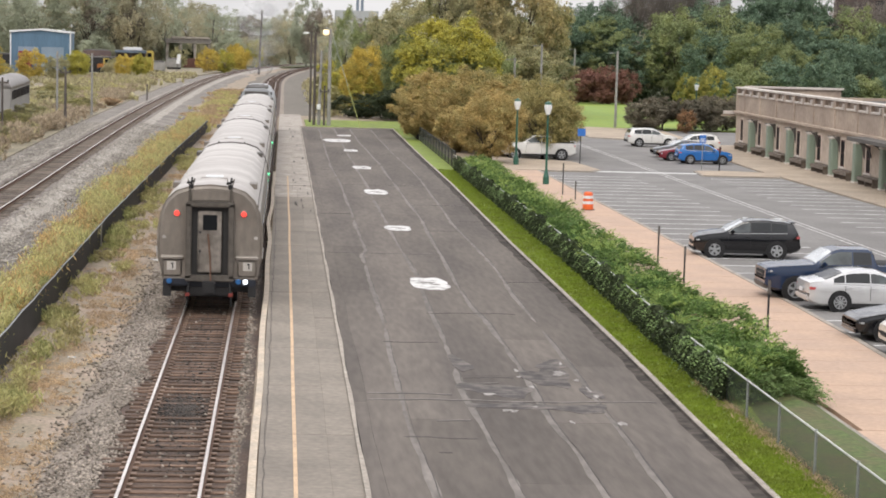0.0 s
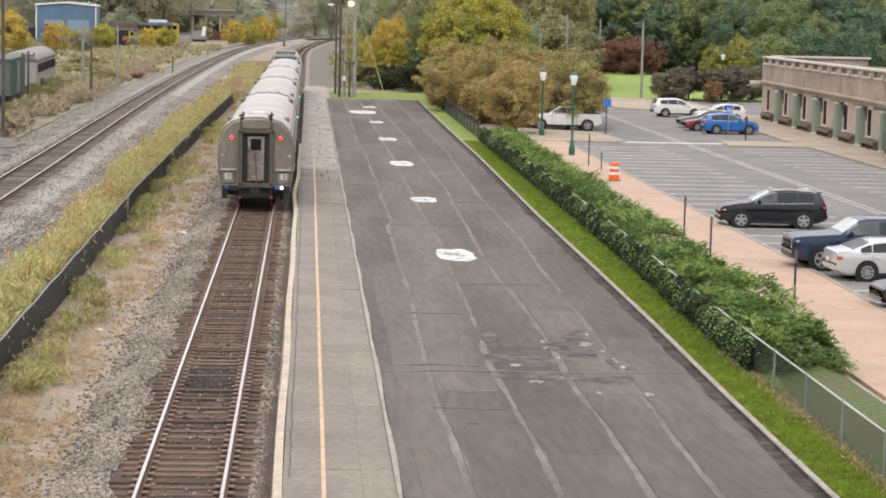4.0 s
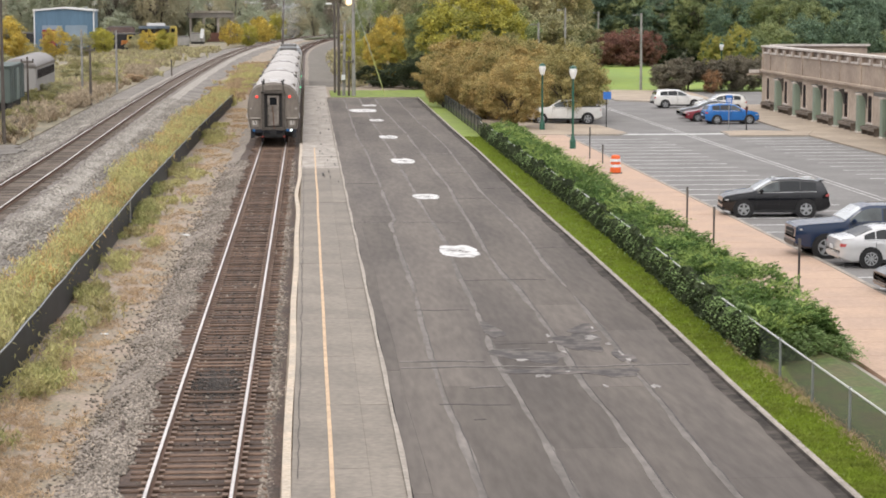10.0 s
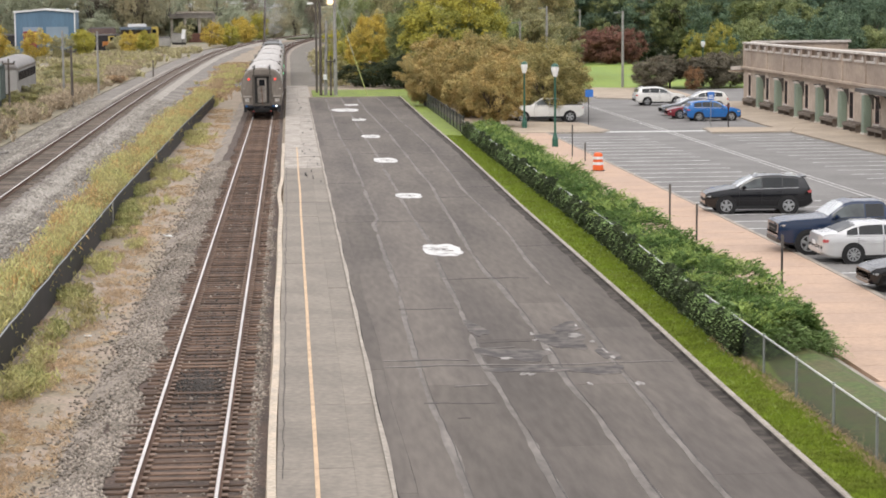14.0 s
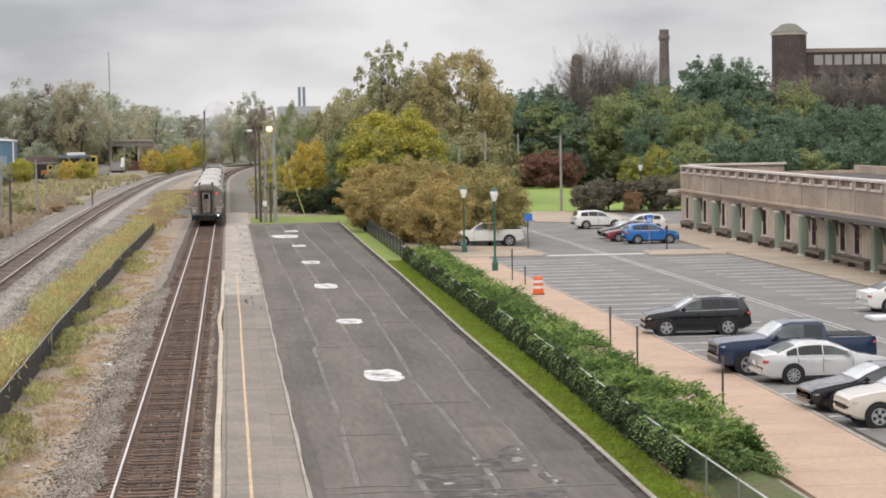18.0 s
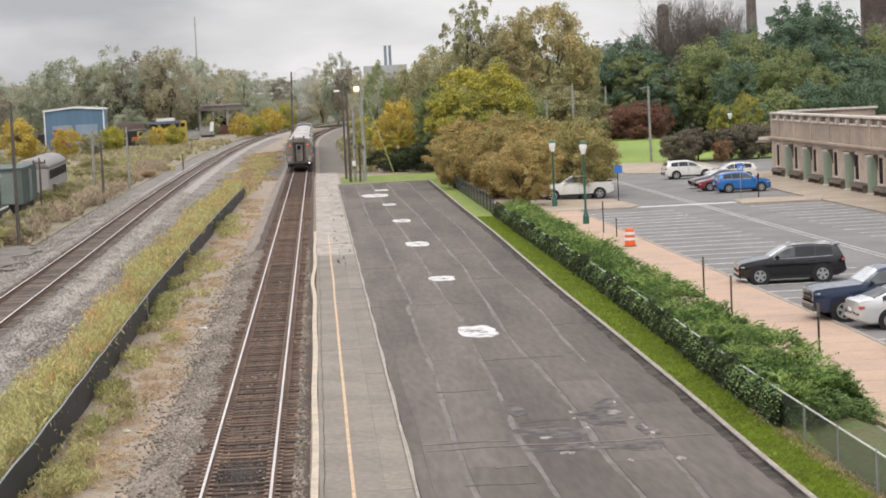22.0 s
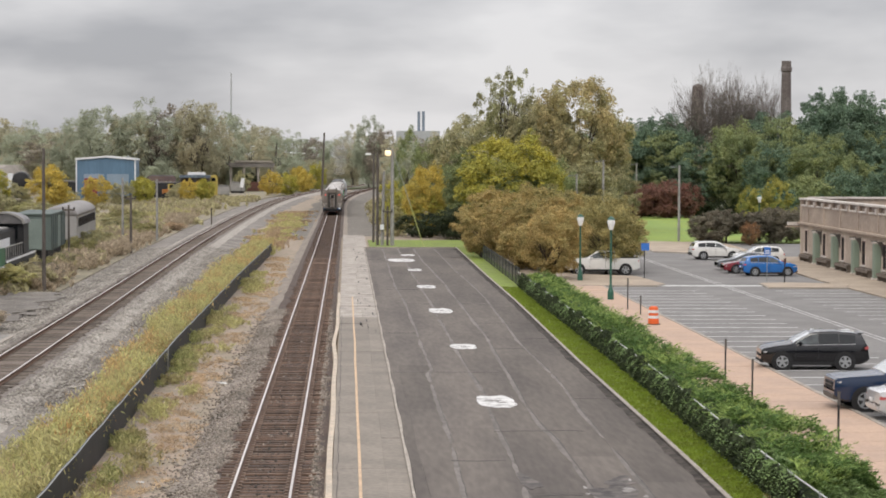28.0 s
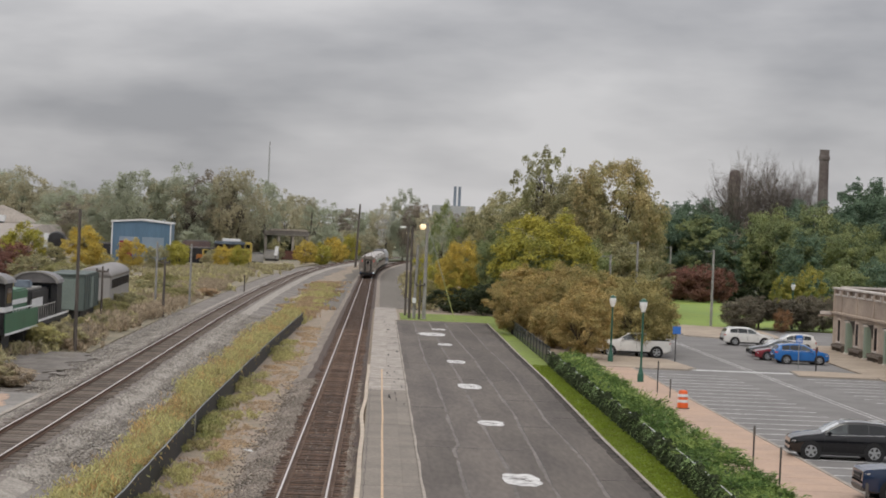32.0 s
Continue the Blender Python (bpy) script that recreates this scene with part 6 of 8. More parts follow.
def make_posts():
    for x, y, h in ((14.2, 76.4, 1.75), (14.25, 71.5, 1.45), (14.1, 58.2, 1.85), (15.6, 113.5, 1.9), (15.8, 109.9, 1.1)):
        X, Y, Z = low(x, y)
        p = thing("sign_post", "thin dark steel post on the brick walk", "post", at=pose(X, Y, Z), group="posts along the walk")
        part("post", Mb().box(-0.03, 0.03, -0.022, 0.022, -0.1, h), M_DARK, p)
        part("plate", Mb().box(-0.045, 0.045, -0.035, -0.023, h - 0.42, h - 0.02), M_DARKST, p, "narrow plate seen edge-on")
    X, Y, Z = low(15.5, 103.2, 0.1)
    b = thing("traffic_barrel", "orange traffic barrel with white bands", "traffic barrel", at=pose(X, Y, Z))
    part("drum", Mb().lathe([(0.3, 0.06), (0.29, 0.3), (0.27, 0.32), (0.27, 0.58), (0.25, 0.6), (0.25, 0.86), (0.22, 0.98), (0.1, 1.02)], 16), M_ORANGE, b)
    part("base", Mb().lathe([(0.38, 0.0), (0.38, 0.06), (0.3, 0.07)], 12), M_BLACK, b)
    for z0 in (0.36, 0.66):
        part("band", Mb().lathe([(0.285, z0), (0.28, z0 + 0.15)], 16), M_WHITEM, b, "white reflective band")
    for x, y, z in ((15.7, 121.7, 4.92), (16.0, 140.4, 4.56), (42.6, 211, 4.75)):
        X, Y, Z = low(x, y)
        h = 8.41 - (8.41 - z) * LOW - Z
        p = thing("street_lamp", "green lamp post with a white globe lantern", "street lamp", at=pose(X, Y, Z), group="green lamp posts")
        part("post", Mb().lathe([(0.2, 0), (0.2, 0.5), (0.13, 0.7), (0.075, 1.0), (0.06, h - 0.75), (0.1, h - 0.7)], 12), M_GREEN, p)
        part("globe", Mb().lathe([(0.12, h - 0.7), (0.24, h - 0.3), (0.25, h - 0.15), (0.2, h - 0.05)], 12), M_GLOBE, p, "white glass lantern")
        part("cap", Mb().lathe([(0.27, h - 0.05), (0.2, h + 0.05), (0.04, h + 0.15)], 12), M_GREEN, p)
    X, Y, Z = low(20.8, 143)
    p = thing("parking_sign", "blue parking sign on a thin post", "sign", at=pose(X, Y, Z))
    part("post", Mb().tube((0, 0, 0), (0, 0, 2.7), 0.035, n=6), M_DARK, p)
    part("panel", Mb().box(-0.25, 0.35, -0.05, -0.035, 2.15, 2.7), M_SIGNBLUE, p)
    for X, Y, Z in ((30.75, 149.3, -0.45),):
        p = thing("parking_sign", "small blue accessible parking sign on a post", "sign", at=pose(X, Y, Z), group="stall signs")
        part("post", Mb().tube((0, 0, 0), (0, 0, 2.5), 0.03, n=6), M_GALV, p)
        part("panel", rounded(Mb().box(-0.24, 0.24, -0.05, -0.035, 1.95, 2.55), "panel", 0.006, 1), M_SIGNBLUE, p)
        for z in (2.05, 2.15, 2.25):
            part("text_bar", Mb().box(-0.17, 0.17, -0.056, -0.05, z, z + 0.05), M_WHITEM, p, "white text bar")
    X, Y, Z = 31.93, 148.7, -0.45
    p = thing("bollard_post", "short dark post at the kerb", "post", at=pose(X, Y, Z), group="posts along the walk")
    part("post", Mb().tube((0, 0, 0), (0, 0, 1.75), 0.05, n=8), M_DARK, p)
    part("plate", Mb().box(-0.09, 0.09, -0.06, -0.04, 1.35, 1.75), M_MAROON, p, "dark red plate")
    for x, y, z in ((34.3, 211.4, 7.9), (42.2, 298.8, 7.95), (26.35, 210.8, 8.43), (23.6, 210.8, 6.97)):
        X, Y, Z = low(x, y)
        h = 8.41 - (8.41 - z) * LOW - Z
        p = thing("field_light_pole", "tall pale pole at the playing field", "pole", at=pose(X, Y, Z), group="field poles")
        part("pole", Mb().tube((0, 0, -0.2), (0, 0, h), 0.16, 0.11, 8), M_GREYPOLE, p)
        part("lamp_arm", Mb().box(-0.7, 0.05, -0.03, 0.03, h - 0.22, h - 0.16), M_GREYPOLE, p)
        part("lamp_head", Mb().box(-0.95, -0.6, -0.1, 0.1, h - 0.26, h - 0.14), M_GALV, p)


make_posts()


def utility_pole(x, y, z, h, r=0.14, arm=0, lean=0.0, mat=None, label="weathered dark wooden utility pole", zarm=0.4):
    p = thing("utility_pole", label, "utility pole", at=pose(x, y, z, 0, lean, 0), group="utility poles")
    part("pole", Mb().tube((0, 0, -0.5), (0, 0, h), r, r * 0.72, 8), mat or M_WOODPOLE, p)
    if arm:
        part("cross_arm", Mb().box(-arm / 2, arm / 2, -0.16, -0.05, h - zarm - 0.07, h - zarm + 0.07), M_WOODPOLE, p)
        for s in (-0.45, 0.45):
            part("insulator", Mb().lathe([(0.04, 0), (0.07, 0.06), (0.05, 0.16)], 8, (s * arm, -0.1, h - zarm + 0.07)), M_DARK, p)
    return p


def make_poles():
    # the cluster at the end of the asphalt
    a = utility_pole(4.4, 198.6, 0.05, 9.3, 0.2, mat=M_GREYPOLE, label="tall pale utility pole with a glowing lamp")
    part("lamp_arm", Mb().tube((0, 0, 9.0), (-0.35, -0.2, 9.2), 0.04), M_GALV, a)
    part("lamp_head", Mb().lathe([(0.1, -0.28), (0.28, -0.16), (0.3, 0.12), (0.18, 0.24)], 12, (-0.42, -0.3, 8.95), "z"), M_GLOW, a, "lit warm lamp")
    b = utility_pole(2.7, 205.9, 0.0, 9.1, 0.13, label="slim dark pole with a white floodlight")
    part("lamp_arm", Mb().tube((0, 0, 8.8), (-0.5, 0, 8.95), 0.035), M_GALV, b)
    part("lamp_head", rounded(Mb().box(-0.85, -0.25, -0.15, 0.15, 8.8, 9.0), "lamp_head", 0.05), M_GLOBE, b, "white floodlight head")
    utility_pole(3.0, 199.2, 0.05, 8.95, 0.15)
    utility_pole(3.45, 199.0, 0.05, 7.2, 0.17, mat=M_GREYPOLE, lean=1.2, label="pale leaning utility pole")
    c = utility_pole(3.95, 198.5, 0.05, 3.85, 0.12, arm=0.9, zarm=0.55, label="short dark pole with a cross arm")
    m = thing("electric_meter", "small white meter box on a pole", "meter box", at=pose(3.42, 198.75, 1.85))
    part("box", rounded(Mb().box(-0.18, 0.18, -0.12, 0.05, -0.25, 0.25), "box", 0.02), M_WHITEM, m)
    g = thing("guy_wire", "yellow sleeved guy wire staying the pole", "guy wire", at=pose(4.5, 198.5, 9.0))
    part("wire", Mb().tube((0, 0, 0), (1.6, -2.0, -5.0), 0.025, n=5), M_GALV, g)
    part("sleeve", Mb().tube((0.9, -1.1, -2.8), (2.85, -3.5, -8.95), 0.04, n=6), M_YGUY, g, "yellow-green guard sleeve")
    w = thing("hanging_cable", "slack cable between two poles", "cable", at=pose(3.1, 199, 9))
    pts = [Vector((0.0 + 1.5 * t, 0, -0.6 - 7 * (t - t * t) - 2.2 * t)) for t in np.linspace(0, 1, 9)]
    mb = Mb()
    for p, q in zip(pts, pts[1:]):
        mb.tube(p, q, 0.025, n=5)
    part("cable", mb, M_GREYPOLE, w)
    # along the yard
    for x, y, h, arm in ((-19.0, 130.4, 9.1, 0), (-22.2, 166.0, 4.75, 1.0), (-18.95, 182.3, 5.35, 0.9), (-19.2, 210.0, 6.4, 0), (-21.5, 199.3, 6.6, 0), (-17.1, 262.3, 2.2, 0)):
        utility_pole(x, y, -0.1, h, 0.13 if h > 5 else 0.1, arm, mat=M_GREYPOLE if abs(y - 199.3) < 1 or abs(y - 210) < 1 else None)
    utility_pole(-24.6, 700, 0, 14.5, 0.35, lean=4)
    utility_pole(-5.8, 488, -0.4, 15, 0.28, lean=2)


M_YGUY = material("yellow_guard", (0.36, 0.39, 0.14), vary=0.1)
make_poles()


# ---- trees and undergrowth ----
def limb(mb, a, d, length, r, depth, rng, tips):
    n = 3
    p, q = Vector(a), Vector(d).normalized()
    for i in range(n):
        e = p + q * (length / n)
        mb.tube(p, e, r * (1 - 0.22 * i), r * (1 - 0.22 * (i + 1)), 5, cap=False)
        p = e
        q = (q + Vector((rng.uniform(-1, 1), rng.uniform(-1, 1), rng.uniform(-0.5, 0.8))) * 0.22).normalized()
        if depth > 0:
            for _ in range(2):
                side = (q + Vector((rng.uniform(-1, 1), rng.uniform(-1, 1), rng.uniform(-0.2, 0.7))) * 0.85).normalized()
                limb(mb, p, side, length * rng.uniform(0.5, 0.72), r * 0.5, depth - 1, rng, tips)
    tips.append(p.copy())


# where the crown begins, number of leaf clumps, their radii, height of the widest part, lobes, share of the clumps near the outside, fullness
CROWNS = {"round": (0.02, 170, 0.05, 0.10, -0.15, 0.2, 0.6, 2.3), "tall": (0.0, 150, 0.04, 0.08, -0.3, 0.2, 0.55, 1.8), "bush": (0.0, 95, 0.07, 0.13, -0.35, 0.24, 0.6, 2.4),
          "high": (0.12, 270, 0.04, 0.08, 0.1, 0.08, 0.6, 2.4), "sparse": (0.2, 170, 0.026, 0.055, 0.05, 0.14, 0.45, 2.2), "layered": (0.0, 150, 0.04, 0.085, -0.2, 0.26, 0.62, 2.2)}


def tree_kind(kind, seed, leaves, size):
    """Unit-size trunk and crown meshes (height 1, spread 1)."""
    rng, r = random.Random(seed), np.random.default_rng(seed)
    wood, tips = Mb(), []
    if kind == "bare":
        wood.tube((0, 0, -0.02), (0.01, 0, 0.3), 0.026, 0.018, 6)
        for i in range(15):
            a = 2 * math.pi * i * 0.382 + rng.uniform(-0.3, 0.3)
            s = 0.15 + 1.15 * (i / 14)
            limb(wood, (0.005, 0, 0.15 + 0.012 * i), (math.cos(a) * s, math.sin(a) * s, 1.0), 0.44, 0.01, 2, rng, tips)
        tp = np.array([tuple(t) for t in tips])
        n = 3600
        pos = tp[r.integers(0, len(tp), n)] + r.normal(0, 0.03, (n, 3))
        d = pos - np.array((0, 0, 0.15)) + r.normal(0, 0.22, (n, 3))
        d[:, 2] = np.abs(d[:, 2]) * 0.8
        me = fronds("crown", pos - d * 0.06, d, r.uniform(0.04, 0.1, n), 5, 0.05, r, sag=0.1, wide=0.028)
        tr = wood.mesh("trunk", fix=False)
        top, wide = np.quantile(pos[:, 2], 0.995) + 0.03, np.quantile(np.abs(pos[:, :2]), 0.99)
        for q in (me, tr):
            q.transform(Matrix.Diagonal((0.5 / wide, 0.5 / wide, 1.0 / top, 1)))
        return tr, me
    zmin, k, c0, c1, low_mid, lobes, inner, full = CROWNS[kind]
    if kind != "bush":
        wood.tube((0, 0, -0.03), (0, 0, zmin + 0.16), 0.024, 0.016, 7)
    for i in range(9 if kind == "sparse" else 6):
        a = rng.uniform(0, 6.28)
        limb(wood, (0, 0, (zmin + 0.1) * rng.uniform(0.5, 1.2) + 0.02), (math.cos(a) * 0.55, math.sin(a) * 0.55, 1.0), 0.3 if kind != "bush" else 0.22, 0.011, 2 if kind == "sparse" else 1, rng, tips)
    mid, half = (zmin + 1) / 2, (1 - zmin) / 2
    ph = r.uniform(0, 6.28, (4, 2))
    u = r.normal(size=(k, 3))
    u /= np.linalg.norm(u, axis=1)[:, None]
    q = inner + (1 - inner) * r.random(k) ** 0.6
    th, s = np.arctan2(u[:, 1], u[:, 0]), u[:, 2] * q
    lobe = 1 + lobes * (np.sin(2 * th + 2.2 * s + ph[0, 0]) * 0.5 + np.sin(3 * th - 3.1 * s + ph[1, 0]) * 0.45 + np.sin(5 * th + 4.5 * s + ph[2, 0]) * 0.4)
    lift = 1 + 0.5 * lobes * (np.sin(2 * th + ph[3, 0]) + 0.8 * np.sin(3 * th + ph[3, 1]))
    # the outline: fuller than a ball, with its widest part above or below the middle
    flat = np.sqrt(u[:, 0] ** 2 + u[:, 1] ** 2) ** (2.0 / full) * q
    wide = np.where(s > low_mid, 1.0, 1.0 - 0.28 * ((low_mid - s) / (1 + low_mid)))
    cs = np.stack([np.cos(th) * flat * 0.47 * lobe * wide, np.sin(th) * flat * 0.47 * lobe * wide, mid + (half - c0) * np.where(s > 0, s * lift, s)], 1)
    rs = r.uniform(c0, c1, k)
    # smaller sprigs on the outside of each clump roughen the outline
    sub = r.integers(0, k, k * 3)
    v = r.normal(size=(k * 3, 3)) + (cs[sub] - np.array((0, 0, mid))) * 2.2
    v /= np.linalg.norm(v, axis=1)[:, None]
    cs = np.concatenate([cs, cs[sub] + v * rs[sub][:, None] * r.uniform(0.7, 1.15, (k * 3, 1))])
    rs = np.concatenate([rs, rs[sub] * r.uniform(0.25, 0.55, k * 3)])
    w = rs ** 2
    idx = r.choice(len(cs), leaves, p=w / w.sum())
    d = r.normal(size=(leaves, 3))
    d /= np.linalg.norm(d, axis=1)[:, None]
    d[:, 2] = np.where(r.random(leaves) < 0.7, np.abs(d[:, 2]), d[:, 2])
    rad = rs[idx] * (1.0 - 0.45 * r.random(leaves) ** 2 + 0.16 * r.normal(size=leaves))
    pos = cs[idx] + d * rad[:, None] * np.array([1, 1, 0.62 if kind == "layered" else 0.8])
    pos[:, 2] = np.where(pos[:, 2] < 0, r.random(leaves) * 0.05, pos[:, 2])
    out = pos - np.array((0, 0, mid))
    out /= np.linalg.norm(out, axis=1)[:, None] + 1e-9
    return wood.mesh("trunk", fix=False), scatter("crown", pos, size, None, up=0.0, rng=r, face=d * 0.6 + out * 0.3 + np.array((0, 0, 0.4)))


KINDS = {"round": [tree_kind("round", 1, 22000, 0.022), tree_kind("round", 2, 22000, 0.022), tree_kind("layered", 3, 22000, 0.022)],
         "tall": [tree_kind("tall", 4, 12000, 0.022), tree_kind("tall", 5, 12000, 0.022)],
         "bush": [tree_kind("bush", 6, 11000, 0.034), tree_kind("bush", 7, 11000, 0.034), tree_kind("bush", 18, 11000, 0.034)],
         "small": [tree_kind("round", 8, 34000, 0.02), tree_kind("layered", 9, 34000, 0.02), tree_kind("round", 16, 34000, 0.02)],
         "far": [tree_kind("tall", 10, 14000, 0.024), tree_kind("round", 11, 14000, 0.026), tree_kind("tall", 15, 14000, 0.022), tree_kind("tall", 17, 12000, 0.022)],
         "high": [tree_kind("high", 21, 42000, 0.018), tree_kind("high", 22, 42000, 0.018)],
         "sparse": [tree_kind("sparse", 12, 15000, 0.018)],
         "bare": [tree_kind("bare", 13, 0, 0), tree_kind("bare", 14, 0, 0)]}
KINDS["layered_bush"], KINDS["thin_bush"] = [KINDS["small"][1]], [tree_kind("sparse", 44, 14000, 0.03), tree_kind("sparse", 45, 14000, 0.03)]
COUNT = {k: 0 for k in KINDS}
TREE_RNG = random.Random(31)


def tree(kind, x, y, top, width, leaf, label, base=None, category="tree", group="trees", under=None):
    z = ground_z(x, y) if base is None else base
    COUNT[kind] += 1
    trunk, crown = KINDS[kind][COUNT[kind] % len(KINDS[kind])]
    h = top - z
    t = thing("shrub" if category == "shrub" else "tree", label, category, at=pose(x, y, z, 0, 0, TREE_RNG.uniform(0, 360)), group=group)
    sc = Matrix.Diagonal((width * TREE_RNG.uniform(0.95, 1.08), width * TREE_RNG.uniform(0.95, 1.08), h, 1))
    part("trunk", trunk, M_TWIG if kind == "bare" else M_BARK, t, at=sc)
    if crown:
        part("crown", crown, leaf, t, at=sc)
    if under:
        part("lower_crown", KINDS[kind][(COUNT[kind] + 1) % len(KINDS[kind])][1], under, t, "leaves still green below", at=sc @ Matrix.Diagonal((1.04, 1.04, 0.62, 1)))
    return t


def plant_trees():
    rust = "low spreading tree with rust and olive leaves"
    for x, y, top, w in ((13.4, 192, 5.7, 7.0), (15.4, 178, 5.9, 6.6), (17.4, 188, 6.2, 6.4), (18.0, 167, 5.6, 6.0), (20.4, 161, 5.6, 6.2), (20.6, 174, 5.1, 6.4), (21.4, 167, 5.0, 6.0), (18.6, 178, 5.8, 7.0), (15.4, 153, 5.0, 5.6), (20.0, 165.5, 5.3, 4.2), (11.4, 174, 4.6, 4.2)):
        warm = x + 0.12 * (y - 170) < 18.5
        tree("small", x, y, top, w, L_RUST if warm else L_RUSTO, rust if warm else "low spreading tree with dull olive and brown leaves", group="rust-coloured small trees")
    for x, y, top, w in ((14.6, 170, 3.0, 4.6), (17.2, 166, 3.2, 5.0), (13.2, 182, 3.0, 4.6), (19.6, 166, 3.4, 5.0), (16.2, 174, 3.4, 5.0)):
        tree("bush", x, y, top, w, L_RUST, "low rust and olive shrub by the fence", category="shrub", group="rust-coloured small trees")
    tree("small", 17.8, 222, 11.3, 10.6, L_YELLOW, "yellow-green autumn tree behind the lawn", base=-0.4, under=L_LIME)
    tree("small", 21.6, 224, 8.6, 5.0, L_YELLOW, "smaller yellow-green autumn tree", base=-0.4, under=L_LIME)
    tree("small", 13.4, 225, 9.0, 6.0, L_LIME, "mid green tree turning yellow", base=-0.4)
    tree("small", 9.2, 230, 7.9, 5.2, L_GOLD, "small golden orange autumn tree", base=-0.4, under=L_YELLOW)
    tree("small", 11.8, 236, 7.6, 5.2, L_LIME, "small mid green autumn tree", base=-0.4)
    tree("round", 23.6, 238, 8.6, 7.0, L_LIME, "mid green tree behind the lawn", base=-0.4)
    tree("bush", 22.6, 214, 4.4, 4.6, L_VINE, "dark green scrub behind the lawn", base=-0.3, category="shrub", group="scrub")
    tree("sparse", 21.5, 268, 20.2, 9.8, L_THIN, "tall tree with thin open crown", base=-0.5)
    tree("high", 29.2, 258, 18.9, 12.4, L_DOME, "large olive and russet tree with a rounded crown")
    for x, y, top, w in ((24.8, 263, 16.4, 10.0), (33.0, 266, 14.4, 8.0), (20.4, 278, 14.6, 10.0), (26.4, 272, 15.6, 9.0)):
        tree("high", x, y, top, w, L_OLIVE, "olive green tree with a rounded crown")
    for x, y, top, w in ((24.4, 254, 9.6, 9), (29.2, 252, 9.0, 9), (20.0, 262, 10.5, 9), (33.2, 256, 8.0, 7)):
        tree("round", x, y, top, w, L_OLIVE, "olive green tree beneath taller ones")
    tree("round", 17.0, 296, 14.6, 11.0, L_OLIVE, "olive green tree by the line", base=-0.5)
    tree("tall", 12.8, 300, 12.0, 8.0, L_LIME, "mid green tree by the line", base=-0.5)
    tree("tall", 9.4, 312, 13.8, 6.0, L_LIME, "slim mid green tree by the line", base=-0.5)
    tree("small", 7.0, 262, 4.5, 4.5, L_YELLOW, "low yellowing scrub by the line", base=-0.5, category="shrub", group="scrub")
    tree("bush", 5.2, 236, 3.0, 4.0, L_WEEDG, "green scrub by the line", base=-0.4, category="shrub", group="scrub")
    tree("bush", 8.2, 222, 2.6, 6.0, L_VINE, "dark green scrub behind the lawn", base=-0.2, category="shrub", group="scrub")
    tree("bush", 11.6, 216, 3.4, 5.0, L_VINE, "dark green scrub behind the lawn", base=-0.2, category="shrub", group="scrub")
    tree("bush", 6.6, 290, 4.0, 5.0, L_OLIVE, "olive green scrub by the line", base=-0.5, category="shrub", group="scrub")
    tree("bush", 8.4, 330, 5.0, 6.0, L_YELLOW, "yellowing scrub by the line", base=-0.5, category="shrub", group="scrub")
    for x, y, top, w in ((60.6, 345, 23.9, 11), (65.5, 347, 22.8, 9.5), (70.2, 346, 22.4, 8.5), (95, 345, 17, 15), (102, 348, 19, 15), (109, 350, 18.5, 15), (116, 352, 19, 15)):
        tree("bare", x, y, top, w, M_TWIG, "bare grey-brown tree with fine twigs")
    for x in (90, 96, 102.5, 109, 115.5, 122):
        tree("far", x, 356, 17.5, 12, L_BROWN, "grey-brown half bare autumn tree")
    tree("far", 61, 345, 16, 12, L_BROWN, "grey-brown half bare autumn tree")
    tree("far", 70, 352, 16, 12, L_BROWN, "grey-brown half bare autumn tree")
    g, m = "dense dark green leafy tree", "mid green tree turning yellow"
    for x, y, top, w, lf in ((43.5, 315, 13.6, 10, L_GREEN), (48.5, 316, 14.8, 10, L_GREEN), (39.5, 312, 13.2, 9, L_LIME), (76.5, 312, 18.4, 12, L_GREEN), (71.5, 310, 15.0, 10, L_GREEN), (74, 303, 13, 11, L_GREEN), (70, 300, 11, 9, L_GREEN), (78, 303, 12.5, 9, L_LIME), (38, 330, 12.5, 11, L_GREEN), (42, 312, 10.5, 10, L_GREEN), (49, 310, 12.5, 10, L_LIME), (64, 306, 15.5, 11, L_GREEN), (36, 300, 9.5, 9, L_GREEN), (46, 322, 14.6, 11.5, L_GREEN), (54, 326, 15.6, 12, L_GREEN), (62, 318, 13.0, 10, L_GREEN), (73.5, 308, 19.0, 12.5, L_GREEN), (68, 302, 12.0, 9, L_GREEN),
                             (57, 298, 14.4, 10, L_LIME), (52, 300, 10.0, 8, L_GREEN), (66, 284, 12.0, 9.5, L_LIME), (61, 290, 11, 9, L_GREEN), (78.5, 298, 11.5, 10, L_GREEN), (86, 306, 15.2, 9.5, L_LIME), (90, 300, 12.2, 10, L_GREEN), (77.5, 311, 18.6, 12, L_GREEN), (64.5, 302, 14.6, 10, L_LIME), (51, 314, 14.2, 11, L_GREEN), (59.5, 300, 12.5, 10, L_LIME),
                             (92, 286, 11.2, 10, L_GREEN), (82, 290, 10.5, 9, L_GREEN), (72, 292, 9.5, 8, L_LIME), (98, 292, 12, 10, L_GREEN), (104, 300, 13, 11, L_LIME), (110, 296, 12, 11, L_GREEN), (34, 318, 10, 9, L_LIME), (30, 308, 9, 8, L_GREEN), (118, 300, 13, 11, L_GREEN)):
        tree("round", x * 1.1, y * 1.1, 8.41 + (top - 8.41) * 1.1, w * 1.18, lf, g if lf is L_GREEN else m)
